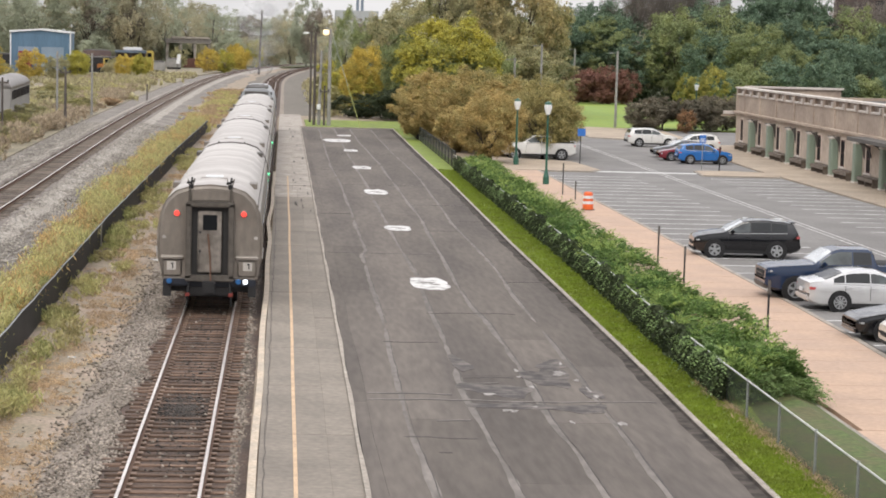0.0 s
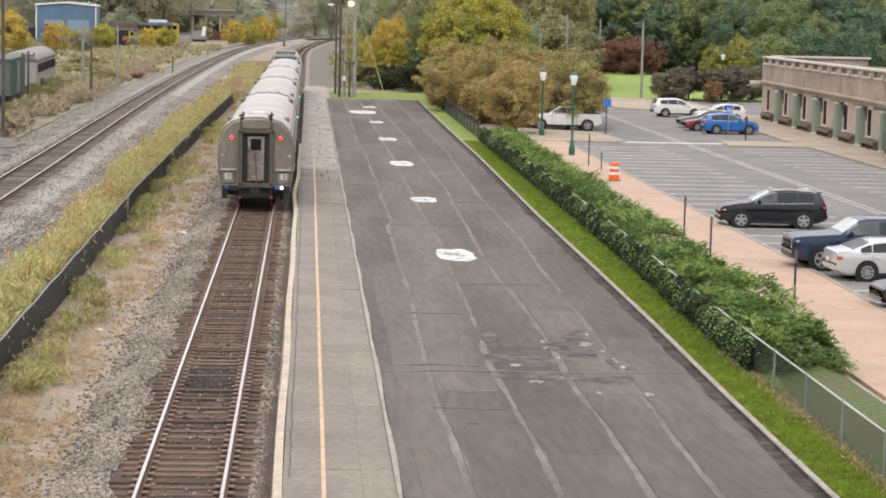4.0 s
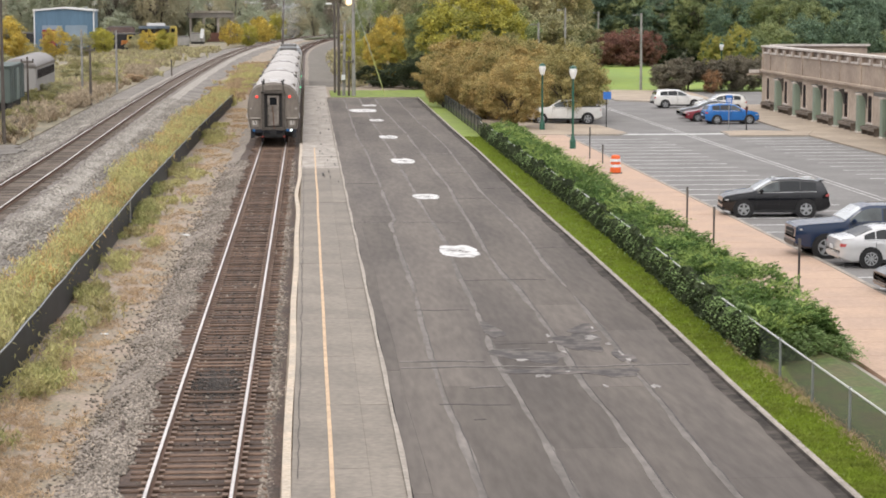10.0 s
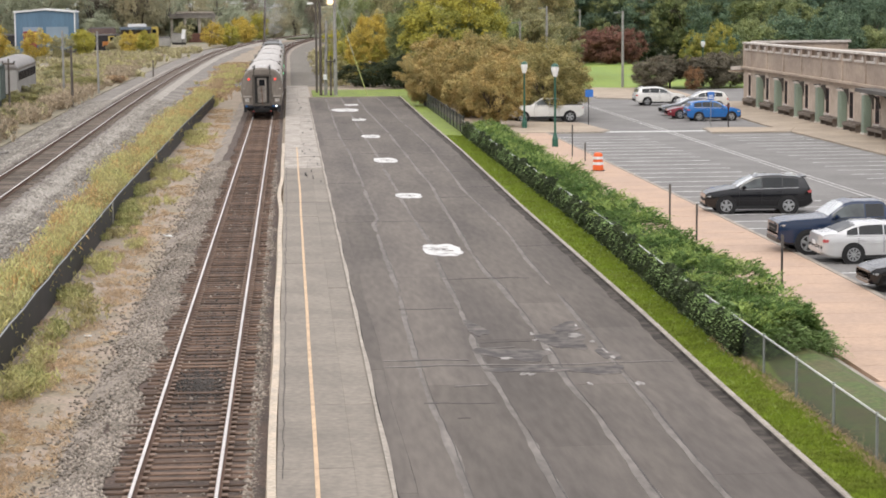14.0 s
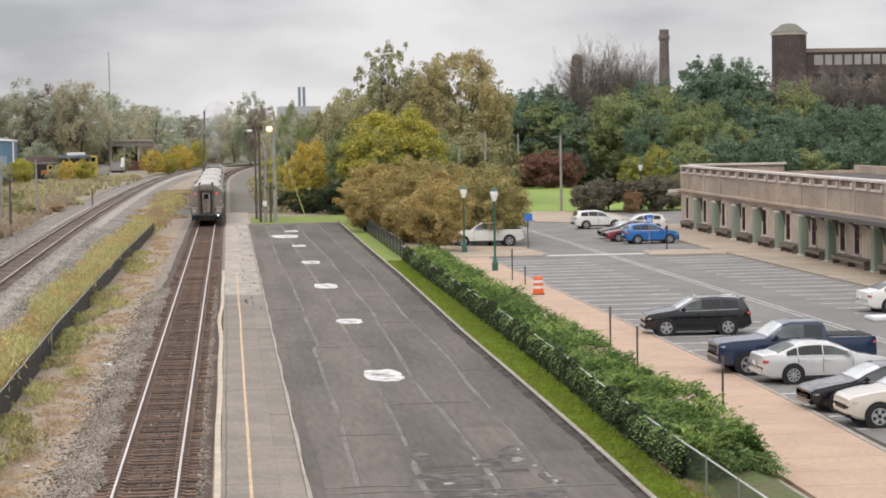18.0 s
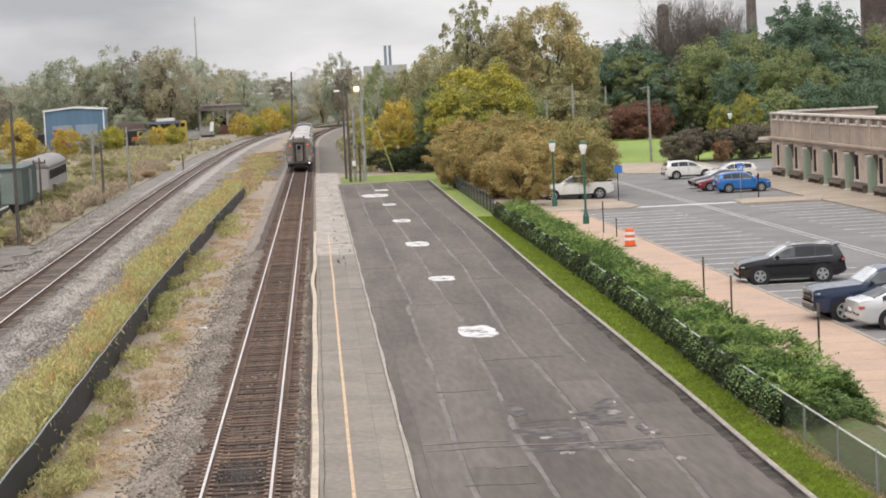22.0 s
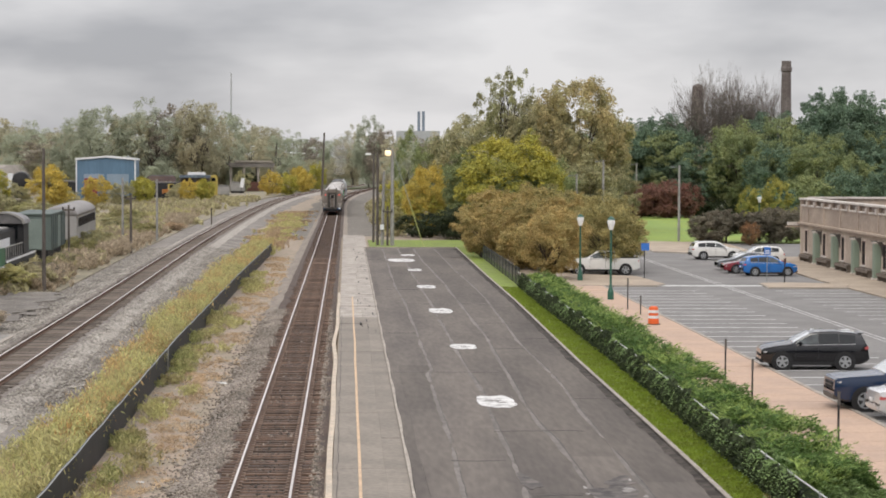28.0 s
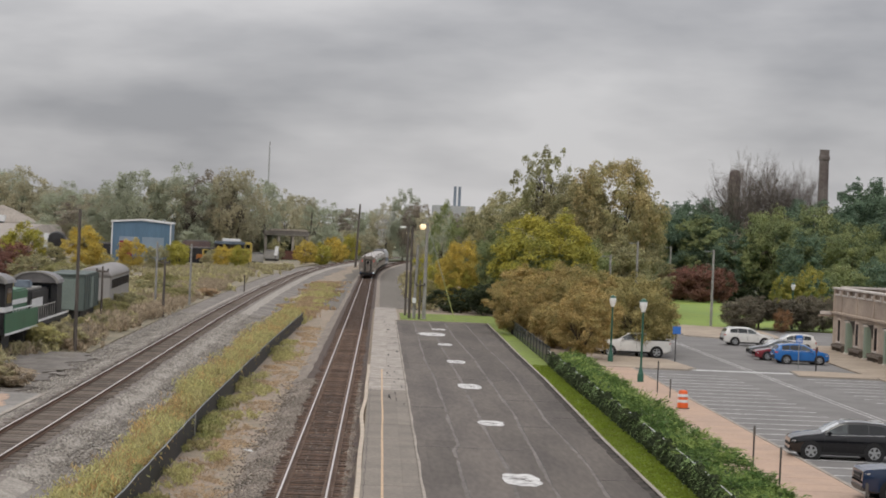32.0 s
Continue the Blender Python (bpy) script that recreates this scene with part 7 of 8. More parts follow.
    for x, y, top, w in ((43.8, 303, 4.6, 5.5), (47.8, 303, 5.1, 6.0), (50.6, 303, 4.9, 4.6), (45.7, 302, 4.9, 5)):
        tree("bush", x * 1.05, y * 1.05, top, w, L_RED, "dark red autumn shrub at the field", category="shrub", group="red shrubs")
    for i in range(9):
        tree("bush", 36 + 3.9 * i, 326, 1.9 + 0.3 * (i % 3), 5.0, L_VINE, "dark clipped hedge bush at the field", category="shrub", group="field hedge")
    for x, y, top, w in ((52.9, 252, 6.4, 4.6), (49.8, 252, 5.2, 3.6), (51.2, 254, 4.4, 4)):
        tree("layered_bush", x, y, top, w, L_YBUSH, "yellowing bush behind the station", category="shrub", group="scrub")
    for x, y, top, w in ((38.6, 218, 2.9, 4.6), (41.2, 222, 3.2, 5), (43.6, 220, 3.1, 5), (46.2, 221, 3.3, 5), (48.6, 224, 3.3, 5), (51, 226, 3.3, 5), (40, 225, 2.6, 5), (45, 226, 2.8, 6)):
        tree("thin_bush" if int(x) % 2 else "bush", x, y, top, w, L_SHRUB, "grey-brown bare shrub by the field", category="shrub", group="scrub")
    tree("bush", -25.5, 541, 4.6, 7, L_VINE, "dark scrub inside the open shed", base=-0.3, category="shrub", group="scrub")
    tree("bush", 42.6, 216, 1.9, 2.2, L_RUSTS, "small orange shrub by the field", category="shrub", group="scrub")
    for i in range(12):
        x = 54 + 5.5 * i
        tree("bush", x, 262 + 3 * (i % 3), 5.5 + 1.5 * (i % 4) * 0.6, 7.5, (L_GREEN, L_LIME, L_GREEN)[i % 3], "green undergrowth behind the station", category="shrub", group="undergrowth")
    # woods far to the left and behind the line; the L_FAR leaves have haze in their colour
    rows = [(-62, 525, 20, 13), (-55, 530, 19, 13), (-49.5, 522, 22, 13), (-43, 528, 21, 13), (-37, 522, 21.5, 12), (-32, 540, 20, 11), (-27.5, 575, 17.5, 11), (-70, 545, 17.4, 13), (-78, 600, 14.4, 16), (-88, 640, 15.6, 18),
            (-99, 650, 18.4, 18), (-108, 610, 22, 17), (-118, 640, 21, 18), (-130, 660, 22, 20), (-142, 690, 23, 22), (-116, 630, 21.5, 20), (-104, 630, 17, 20), (-92, 600, 15.5, 17), (-82, 580, 13.6, 15), (-126, 640, 17, 20), (-138, 640, 20, 20), (-74, 560, 15.8, 13), (-22, 700, 18, 14), (-14, 740, 16, 14), (-30, 720, 18.5, 16), (-6, 800, 14, 16), (2, 640, 19, 11), (6.5, 610, 21.5, 9), (10.5, 600, 17, 8),
            (14, 560, 15, 9), (11.5, 490, 12, 6), (10, 440, 10, 6), (13, 400, 12, 7), (18, 380, 13, 9), (22, 420, 16, 10), (-40, 560, 17, 12), (-58, 560, 18, 14), (-46, 570, 20, 13), (20, 620, 15, 12), (28, 640, 14, 12), (-2, 700, 15, 12)]
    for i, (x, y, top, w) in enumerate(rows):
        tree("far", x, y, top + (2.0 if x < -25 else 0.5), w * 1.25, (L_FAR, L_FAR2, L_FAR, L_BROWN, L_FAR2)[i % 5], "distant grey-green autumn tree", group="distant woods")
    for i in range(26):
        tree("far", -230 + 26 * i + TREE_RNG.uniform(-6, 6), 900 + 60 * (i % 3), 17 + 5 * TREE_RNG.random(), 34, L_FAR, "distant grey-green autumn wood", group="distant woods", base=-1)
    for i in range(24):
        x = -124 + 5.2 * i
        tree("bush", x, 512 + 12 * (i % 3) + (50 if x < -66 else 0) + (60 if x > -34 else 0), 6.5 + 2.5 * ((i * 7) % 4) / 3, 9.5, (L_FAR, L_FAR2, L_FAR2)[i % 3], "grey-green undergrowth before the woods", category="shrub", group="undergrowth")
    for x, y, top, w, lf in ((-56.8, 330, 7.2, 7.0, L_YELLOW), (-47.2, 330, 7.3, 7.2, L_GOLD), (-43.2, 360, 5.2, 5, L_GOLD), (-38.8, 400, 4.5, 4, L_YELLOW), (-37.2, 380, 5.0, 4.4, L_YELLOW), (-30.6, 400, 4.3, 3.4, L_GOLD), (-27.7, 405, 4.3, 4.4, L_YELLOW), (-33.4, 414, 3.4, 4, L_OLIVE), (-29.4, 419, 3.8, 4, L_GOLD), (-43.5, 452, 3.8, 6, L_OLIVE), (-38.6, 446, 3.4, 5, L_YARDW), (-50, 450, 3.6, 6, L_OLIVE), (-26.0, 520, 5.2, 5, L_OLIVE), (-12.4, 540, 6.4, 6, L_GOLD), (-8.0, 560, 7.2, 5, L_YELLOW), (-15.5, 500, 3.2, 6, L_YARDW), (-33.5, 408, 2.6, 4, L_YARDW),
                             (-17, 470, 5.5, 5, L_GOLD), (-13.5, 480, 5.0, 5, L_YELLOW), (-10.5, 520, 5.2, 5, L_GOLD), (-47.5, 345, 3, 6, L_OLIVE), (-53, 335, 4.2, 5, L_OLIVE), (-62, 345, 5, 6, L_OLIVE), (-40, 370, 4, 5, L_OLIVE)):
        tree("bush", x, y, top, w, lf, "yellow autumn bush in the rail yard", category="shrub", group="yard bushes")
    for x, y, top, w in ((-52.5, 252, 4.8, 6.5), (-48.5, 250, 4.6, 6), (-45.5, 254, 5.2, 6), (-50.5, 246, 3.8, 5)):
        tree("bush", x, y, top, w, L_RED, "dark red sumac bush in the rail yard", category="shrub", group="yard bushes")
    for x, y, top, w, lf in ((-41, 246, 4.0, 6, L_OLIVE), (-36, 240, 3.4, 6, L_WEEDG), (-54, 240, 3.4, 5, L_LIME), (-46, 236, 3.4, 5, L_OLIVE), (-19.4, 103, 1.7, 3.0, L_YARDW), (-17.8, 101.5, 1.1, 2.4, L_YARDB), (-21.6, 103, 1.6, 2.6, L_WEED), (-22.4, 101.4, 1.5, 2.4, L_YELLOW), (-20.2, 101.4, 1.5, 3, L_WEED), (-34, 232, 3.2, 6, L_OLIVE), (-37, 222, 2.6, 5, L_OLIVE), (-20.3, 134, 1.6, 3.2, L_YARDW), (-21.0, 131, 1.7, 2.6, L_WEED), (-20.4, 139, 1.4, 3.0, L_BROWN), (-18.7, 101.6, 1.2, 2.4, L_YARDW),
                             (-21.2, 150, 1.3, 2.6, L_WEEDG), (-21.4, 158, 1.2, 2.6, L_OLIVE), (-23, 178, 1.6, 3, L_WEEDG), (-24, 196, 1.6, 3.4, L_OLIVE), (-22, 222, 1.5, 4, L_WEEDG), (-26, 240, 1.8, 5, L_OLIVE), (-20, 240, 1.0, 3, L_STRAW), (-28, 262, 2.0, 5, L_WEEDG)):
        tree("bush", x, y, top, w, lf, "weedy bush beside the yard track", base=-0.03, category="shrub", group="yard bushes")


plant_trees()


def weeds(name, label, n, fx, fy, tall, size, mat, seed, up=0.85, power=1.0, wide=0.13, k=14, clumps=0, top=False, limit=None):
    """Many upright weeds: each a tuft of leaves along a stalk; in clumps, or with a plume at the top."""
    r = np.random.default_rng(seed)
    y = fy(r.random(n) ** power)
    if clumps:
        cy = fy(r.random(clumps) ** power)
        pick = r.integers(0, clumps, n)
        rise = r.uniform(0.5, 1.35, clumps)[pick]
        y = cy[pick] + r.normal(0, 1, n) * (0.3 + 0.005 * y)
        x = fx(cy, r)[pick] + r.normal(0, 0.16 + 0.0015 * y, n)
    else:
        x, rise = fx(y, r), 1.0
    lean = r.normal(0, 0.16, n)
    if limit:
        x, lean = limit(x, y), lean * 0.6
    z = np.array([ground_z(a, b) for a, b in zip(x, y)])
    h = tall * rise * r.uniform(0.55, 1.15, n)
    t = np.tile(np.linspace(0.08, 1, k) ** (0.55 if top else 1.0), n)
    rep = lambda a: np.repeat(a, k)
    spread = 0.07 + (0.06 * rep(h) * t if top else 0)
    pos = np.stack([rep(x) + rep(lean * h) * t + r.normal(0, 1, n * k) * spread, rep(y) + r.normal(0, 1, n * k) * spread, rep(z) + rep(h) * t], 1)
    me = scatter(name, pos, size, mat, up=up, tall=1.9, wide=wide, rng=r)
    tagged(part(name, me, mat), label, "weeds", kind="stuff")


def plant_weeds():
    fence = lambda y: np.interp(y, [20, 50, 90, 140, 195], [-7.2, -7.15, -7.45, -7.35, -6.95])
    band = lambda y, r: np.minimum(fence(y) - 0.95 + 0.2 * np.sin(y * 0.11) + r.normal(0, 0.42, len(y)), fence(y) - 0.28)
    low = lambda u: 36 + 158 * u
    behind = lambda x, y: np.minimum(x, fence(y) - 0.3)
    before = lambda x, y: np.maximum(x, fence(y) + 0.14)
    weeds("goldenrod", "tall yellow-green goldenrod weeds between the tracks", 2600, band, low, 1.15, 0.105, L_WEED, 41, power=1.25, k=42, clumps=230, top=True, up=0.6, wide=0.2, limit=behind)
    weeds("golden_weeds", "golden orange weeds between the tracks", 1900, band, lambda u: 60 + 145 * u, 1.05, 0.1, L_WEEDO, 49, power=1.1, k=38, clumps=170, top=True, up=0.6, wide=0.2, limit=behind)
    weeds("leafy_weeds", "green leafy weeds between the tracks", 1300, band, low, 0.8, 0.095, L_WEEDG, 50, power=1.3, k=38, clumps=55, top=True, up=0.5, wide=0.22, limit=behind)
    weeds("dry_weeds", "dry tan weed stalks between the tracks", 2100, lambda y, r: band(y, r) - 0.25, lambda u: 36 + 200 * u, 0.8, 0.12, L_STRAW, 42, power=1.2, k=22)
    weeds("low_brush", "low brown undergrowth at the fence", 2600, band, low, 0.4, 0.16, L_STRAW, 51, power=1.2, k=8, up=0.4)
    weeds("green_weeds", "green weeds at the fence foot", 420, lambda y, r: fence(y) + 0.3 + np.abs(r.normal(0, 0.33, len(y))), lambda u: 38 + 110 * u, 0.5, 0.1, L_WEEDG, 43, k=24, power=1.2, clumps=18, top=True, up=0.5, wide=0.2, limit=before)
    weeds("pale_weeds", "pale straw and green weeds at the fence foot", 420, lambda y, r: fence(y) + 0.4 + np.abs(r.normal(0, 0.5, len(y))), lambda u: 42 + 120 * u, 0.38, 0.1, L_WEED, 52, k=24, power=1.1, clumps=30, top=True, up=0.5, wide=0.18, limit=before)
    weeds("short_grass", "sparse dry grass on the dirt", 2600, lambda y, r: -5.7 + r.normal(0, 0.6, len(y)), lambda u: 36 + 150 * u, 0.1, 0.1, L_STRAW, 44, up=0.3, power=1.3, wide=0.08, clumps=160)
    weeds("golden_grass", "golden dry grass beyond the fence", 1300, lambda y, r: -8.0 + 0.9 * r.normal(size=len(y)), lambda u: 190 + 130 * u, 0.5, 0.13, L_WEED, 45, k=24, clumps=60, top=True, up=0.5, wide=0.2)
    weeds("straw_grass", "pale straw grass beyond the fence", 1500, lambda y, r: -8.0 + 1.0 * r.normal(size=len(y)), lambda u: 190 + 150 * u, 0.4, 0.13, L_STRAW, 55, k=20, clumps=80, top=True, up=0.5, wide=0.2)
    weeds("verge_scrub", "low green scrub along the far verge", 700, lambda y, r: np.array([near_x(v) for v in y]) + 6.8 + 1.2 * np.abs(r.normal(size=len(y))), lambda u: 230 + 170 * u, 1.0, 0.32, L_YARDW, 56, clumps=60, top=True, up=0.5, wide=0.24)
    yard = lambda a, b: lambda y, r: -a - b * r.random(len(y)) ** 1.3 - 0.02 * (y - 120) - 2.6 * (y < 130) * (y > 104)
    weeds("yard_grass", "mixed green and straw weeds in the yard", 2600, yard(18.9, 10), lambda u: 100 + 260 * u, 0.75, 0.26, L_YARDW, 46, clumps=150, top=True, up=0.5, wide=0.2)
    weeds("yard_goldenrod", "yellow-green tall weeds in the yard", 600, yard(19.4, 9), lambda u: 100 + 260 * u, 0.65, 0.3, L_WEED, 53, clumps=90, top=True, up=0.5, wide=0.2)
    weeds("yard_straw", "straw coloured weeds in the yard", 2600, yard(18.5, 12), lambda u: 100 + 280 * u, 0.6, 0.24, L_YARDB, 47, clumps=160)
    weeds("yard_brush", "tall brown and tan brush along the yard edge", 700, lambda y, r: -18.9 - 0.012 * (y - 130) - np.abs(r.normal(0, 1.1, len(y))), lambda u: 131 + 150 * u, 1.1, 0.2, L_YARDB, 61, k=30, clumps=46, top=True, up=0.5, wide=0.2)
    weeds("far_yard_grass", "mixed weeds in the far yard", 2400, lambda y, r: -19 - 34 * r.random(len(y)), lambda u: 230 + 200 * u, 0.8, 0.4, L_YARDW, 54, clumps=120, top=True, up=0.5, wide=0.22)
    weeds("fence_weeds", "brown weeds along the chain-link fence", 420, lambda y, r: 10.42 + r.normal(0, 0.07, len(y)), lambda u: 33 + 17 * u, 0.24, 0.05, L_STRAW, 48, k=20, top=True, up=0.6)
    tagged(part("yard_field", Mb().slab([(-18.0, 130), (-18.9, 187), (-19.2, 240), (-19.2, 330), (-17.5, 440), (-12, 520), (-140, 520), (-140, 101.3), (-22.6, 99.9), (-21.6, 104), (-21.6, 129.9)], -0.3, 0.045), M_YARD), "rough green and tan grass field in the yard", "grass", kind="structure")
    for x, y, s in ((-4.8, 80.9, 0.22), (-5.6, 56.1, 0.12), (-5.9, 47.5, 0.06)):
        l = solid("litter", blotch(Mb(), 0, 0, s, s * 0.8, 0.05, random.Random(int(y)), 8, 0.3).mesh("litter"), M_WHITE, "scrap of white litter on the dirt", "litter", at=pose(x, y, -0.44, 4, 6, 0), group="litter")


M_YARD = material("yard_grass", (0.26, 0.222, 0.155), vary=0.3, scale=3.5, second=(0.18, 0.158, 0.105), fine=4, bump=0.5)
plant_weeds()


# ---- the rail yard and the far buildings ----
def box_thing(name, label, category, x, y, z, rz, boxes, group=""):
    t = thing(name, label, category, at=pose(x, y, z, 0, 0, rz), group=group)
    for nm, dims, mat, bev, lab in boxes:
        part(nm, rounded(Mb().box(*dims), nm, bev) if bev else Mb().box(*dims), mat, t, lab)
    return t


def yard_coach(label, x, y, z, rz, side, roof, upper, white):
    c = thing("yard_coach", label, "railway coach", at=pose(x, y, z, 0, 0, rz), group="stored rolling stock")
    L = 25.0
    part("body", rounded(Mb().box(-1.5, 1.5, -L / 2, L / 2, 1.0, 3.2), "body", 0.06), side, c)
    arc = [(1.56 * math.cos(a), 3.15 + 1.0 * math.sin(a)) for a in np.linspace(0, math.pi, 13)]
    rings = []
    for yy, s in ((-L / 2, 0.8), (-L / 2 + 0.6, 0.95), (-L / 2 + 1.4, 1.0), (L / 2 - 1.4, 1.0), (L / 2 - 0.6, 0.95), (L / 2, 0.8)):
        rings.append([(px, yy, 3.15 + (pz - 3.15) * s) for px, pz in arc])
    part("roof", Mb().loft(rings).mesh("roof", smooth=True), roof, c)
    if white:
        part("window_band", Mb().box(-1.53, 1.53, -L / 2 + 0.5, L / 2 - 0.5, 2.0, 3.12), upper, c, "white painted window band")
    for k in range(11):
        for s in (-1, 1):
            part("window", Mb().box(s * 1.545 - 0.015, s * 1.545 + 0.015, -L / 2 + 1.6 + 2.05 * k, -L / 2 + (2.4 if white else 3.1) + 2.05 * k, 2.15, 2.95), M_DARKPANE, c)
    part("underframe", Mb().box(-1.3, 1.3, -L / 2 + 0.3, L / 2 - 0.3, 0.4, 1.0), M_DARK, c)
    for yb in (-8.5, 8.5):
        part("bogie", Mb().box(-1.2, 1.2, yb - 1.5, yb + 1.5, 0.05, 0.7), M_DARK, c)
    return c


def make_yard():
    yard_coach("stored coach with dark roof and white window band", -23.15, 106.0, 0.5, 0.6, M_GREYCOACH, M_ROOFDARK, M_WHITEM, True)
    yard_coach("stored silver coach with grey roof", -26.9, 203.0, -0.1, 3.0, M_GREYSTEEL, M_ROOFGREY, M_GREYSTEEL, False)
    g = thing("switcher_locomotive", "green and white switcher locomotive with railings", "locomotive", at=pose(-23.25, 126.5, 0.45, 0, 0, 0.8), group="stored rolling stock")
    part("frame", Mb().box(-1.5, 1.5, -6, 6.5, 1.0, 1.35), M_DARK, g)
    part("cab", rounded(Mb().box(-1.45, 1.45, -6, -3.2, 1.35, 4.1), "cab", 0.06), M_DARK, g, "sooty dark cab")
    arc = [(1.6 * math.cos(a), 4.0 + 0.6 * math.sin(a)) for a in np.linspace(0, math.pi, 11)]
    part("cab_roof", Mb().loft([[(x, y, z) for x, z in arc] for y in (-6.3, -2.9)]).mesh("cab_roof"), M_ROOFDARK, g, "sooty arched cab roof")
    part("roof_rim", Mb().loft([[(x * 1.03, y, z + 0.05) for x, z in arc] + [(x * 0.93, y, z - 0.07) for x, z in reversed(arc)] for y in (-6.42, -6.25)]), M_GREYPOLE, g, "pale rim of the cab roof")
    part("cab_stripe", Mb().box(-1.47, 1.47, -6.02, -3.18, 2.3, 2.6), M_WHITEM, g, "white band")
    part("hood", rounded(Mb().box(-0.9, 0.9, -3.2, 6, 1.35, 3.4), "hood", 0.1), M_YGREEN, g)
    part("hood_band", Mb().box(-0.92, 0.92, -3.0, 5.8, 2.5, 2.8), M_WHITEM, g)
    for k in range(9):
        for s in (-1, 1):
            part("stanchion", Mb().tube((s * 1.45, -2.8 + 1.1 * k, 1.35), (s * 1.45, -2.8 + 1.1 * k, 2.35), 0.035, n=5), M_WHITEM, g)
    for s in (-1, 1):
        part("handrail", Mb().tube((s * 1.45, -2.8, 2.35), (s * 1.45, 6, 2.35), 0.04, n=5), M_WHITEM, g)
        part("side_sill", Mb().box(s * 1.5 - 0.02, s * 1.5 + 0.02, -6, 6.5, 1.0, 2.2), M_YGREEN, g)
        part("sill_stripe", Mb().box(s * 1.525 - 0.008, s * 1.525 + 0.008, -6, 6.5, 0.92, 1.06), M_WHITEM, g)
        part("window", Mb().box(s * 1.46 - 0.015, s * 1.46 + 0.015, -5.4, -3.8, 2.8, 3.7), M_GLASS, g)
    part("end_window", Mb().box(-1.0, 1.0, -6.03, -5.98, 2.8, 3.7), M_GLASS, g)
    for yb in (-3.8, 4.2):
        part("bogie", Mb().box(-1.2, 1.2, yb - 1.4, yb + 1.4, 0.05, 0.95), M_DARK, g)
    b = thing("road_switcher", "black and white locomotive with an arched cab", "locomotive", at=pose(-23.85, 143.0, 0.25, 0, 0, 1.8), group="stored rolling stock")
    part("frame", Mb().box(-1.5, 1.5, -8, 8, 1.0, 1.4), M_DARK, b)
    part("cab", rounded(Mb().box(-1.5, 1.5, 1.0, 4.0, 1.4, 3.7), "cab", 0.06), M_DARK, b, "black cab")
    arc = [(1.6 * math.cos(a), 3.6 + 0.75 * math.sin(a)) for a in np.linspace(0, math.pi, 11)]
    part("cab_roof", Mb().loft([[(x, y, z) for x, z in arc] for y in (0.7, 4.3)]).mesh("cab_roof"), M_ROOFDARK, b, "arched cab roof")
    part("roof_rim", Mb().loft([[(x * 1.03, y, z + 0.05) for x, z in arc] + [(x * 0.94, y, z - 0.06) for x, z in reversed(arc)] for y in (0.6, 0.75)]), M_GREYPOLE, b, "pale rim of the cab roof")
    part("hood", rounded(Mb().box(-0.95, 0.95, -7.5, 1.0, 1.4, 3.3), "hood", 0.1), M_DARK, b)
    part("hood_top", Mb().box(-0.97, 0.97, -7.4, -2.2, 2.1, 2.75), M_WHITEM, b, "white band on the hood")
    part("hood_deck", rounded(Mb().box(-0.7, 0.7, -7.0, -1.0, 3.3, 3.42), "hood_deck", 0.03), M_GREYPOLE, b, "grey hood deck")
    part("hood_rear", rounded(Mb().box(-0.95, 0.95, 4.0, 7.6, 1.4, 3.4), "hood_rear", 0.1), M_DARK, b)
    part("exhaust", rounded(Mb().box(-0.5, 0.5, -5.6, -4.2, 3.4, 3.9), "exhaust", 0.08), M_LOCOBLUE2, b, "blue cover on the stack")
    part("end_window", Mb().box(-1.1, 1.1, 0.96, 1.02, 2.5, 3.5), M_GLASS, b)
    for s in (-1, 1):
        part("side_band", Mb().box(s * 1.51 - 0.015, s * 1.51 + 0.015, -8, 8, 1.3, 1.45), M_WHITEM, b)
        part("handrail", Mb().tube((s * 1.45, -7.8, 2.3), (s * 1.45, 0.8, 2.3), 0.04, n=5), M_GREYPOLE, b)
        for k in range(8):
            part("stanchion", Mb().tube((s * 1.45, -7.6 + 1.15 * k, 1.4), (s * 1.45, -7.6 + 1.15 * k, 2.3), 0.03, n=5), M_GREYPOLE, b)
    for yb in (-5, 5):
        part("bogie", Mb().box(-1.2, 1.2, yb - 1.5, yb + 1.5, 0.05, 0.95), M_DARK, b)
    v = box_thing("box_car", "faded grey-green box car", "railway wagon", -25.1, 170, 0.1, 3.0, [("body", (-1.5, 1.5, -6.5, 6.5, 1.0, 3.75), M_GGREEN, 0.04, ""), ("roof", (-1.55, 1.55, -6.6, 6.6, 3.75, 3.9), M_GGREEN, 0.05, ""), ("underframe", (-1.2, 1.2, -6, 6, 0.2, 1.0), M_DARK, 0, "")], "stored rolling stock")
    for k in range(8):
        for s in (-1, 1):
            part("side_rib", Mb().box(s * 1.52 - 0.04, s * 1.52 + 0.04, -6.2 + 1.75 * k, -6.05 + 1.75 * k, 1.0, 3.75), M_GGREEN, v)
    part("door", Mb().box(1.5, 1.58, -1.3, 1.3, 1.05, 3.6), M_GGREEN2, v, "pale sliding door")
    part("end_door", Mb().box(-0.9, 0.9, -6.58, -6.5, 1.1, 3.5), M_GGREEN2, v)
    # yard tracks
    for x0, x1, ya, yb in ((-23.15, -23.3, 60, 150), (-23.3, -29.2, 150, 250), (-29.2, -33, 250, 300)):
        for s in (-0.75, 0.75):
            r = Mb().slab([(x0 + s - 0.04, ya), (x0 + s + 0.04, ya), (x1 + s + 0.04, yb), (x1 + s - 0.04, yb)], -0.1, 0.14)
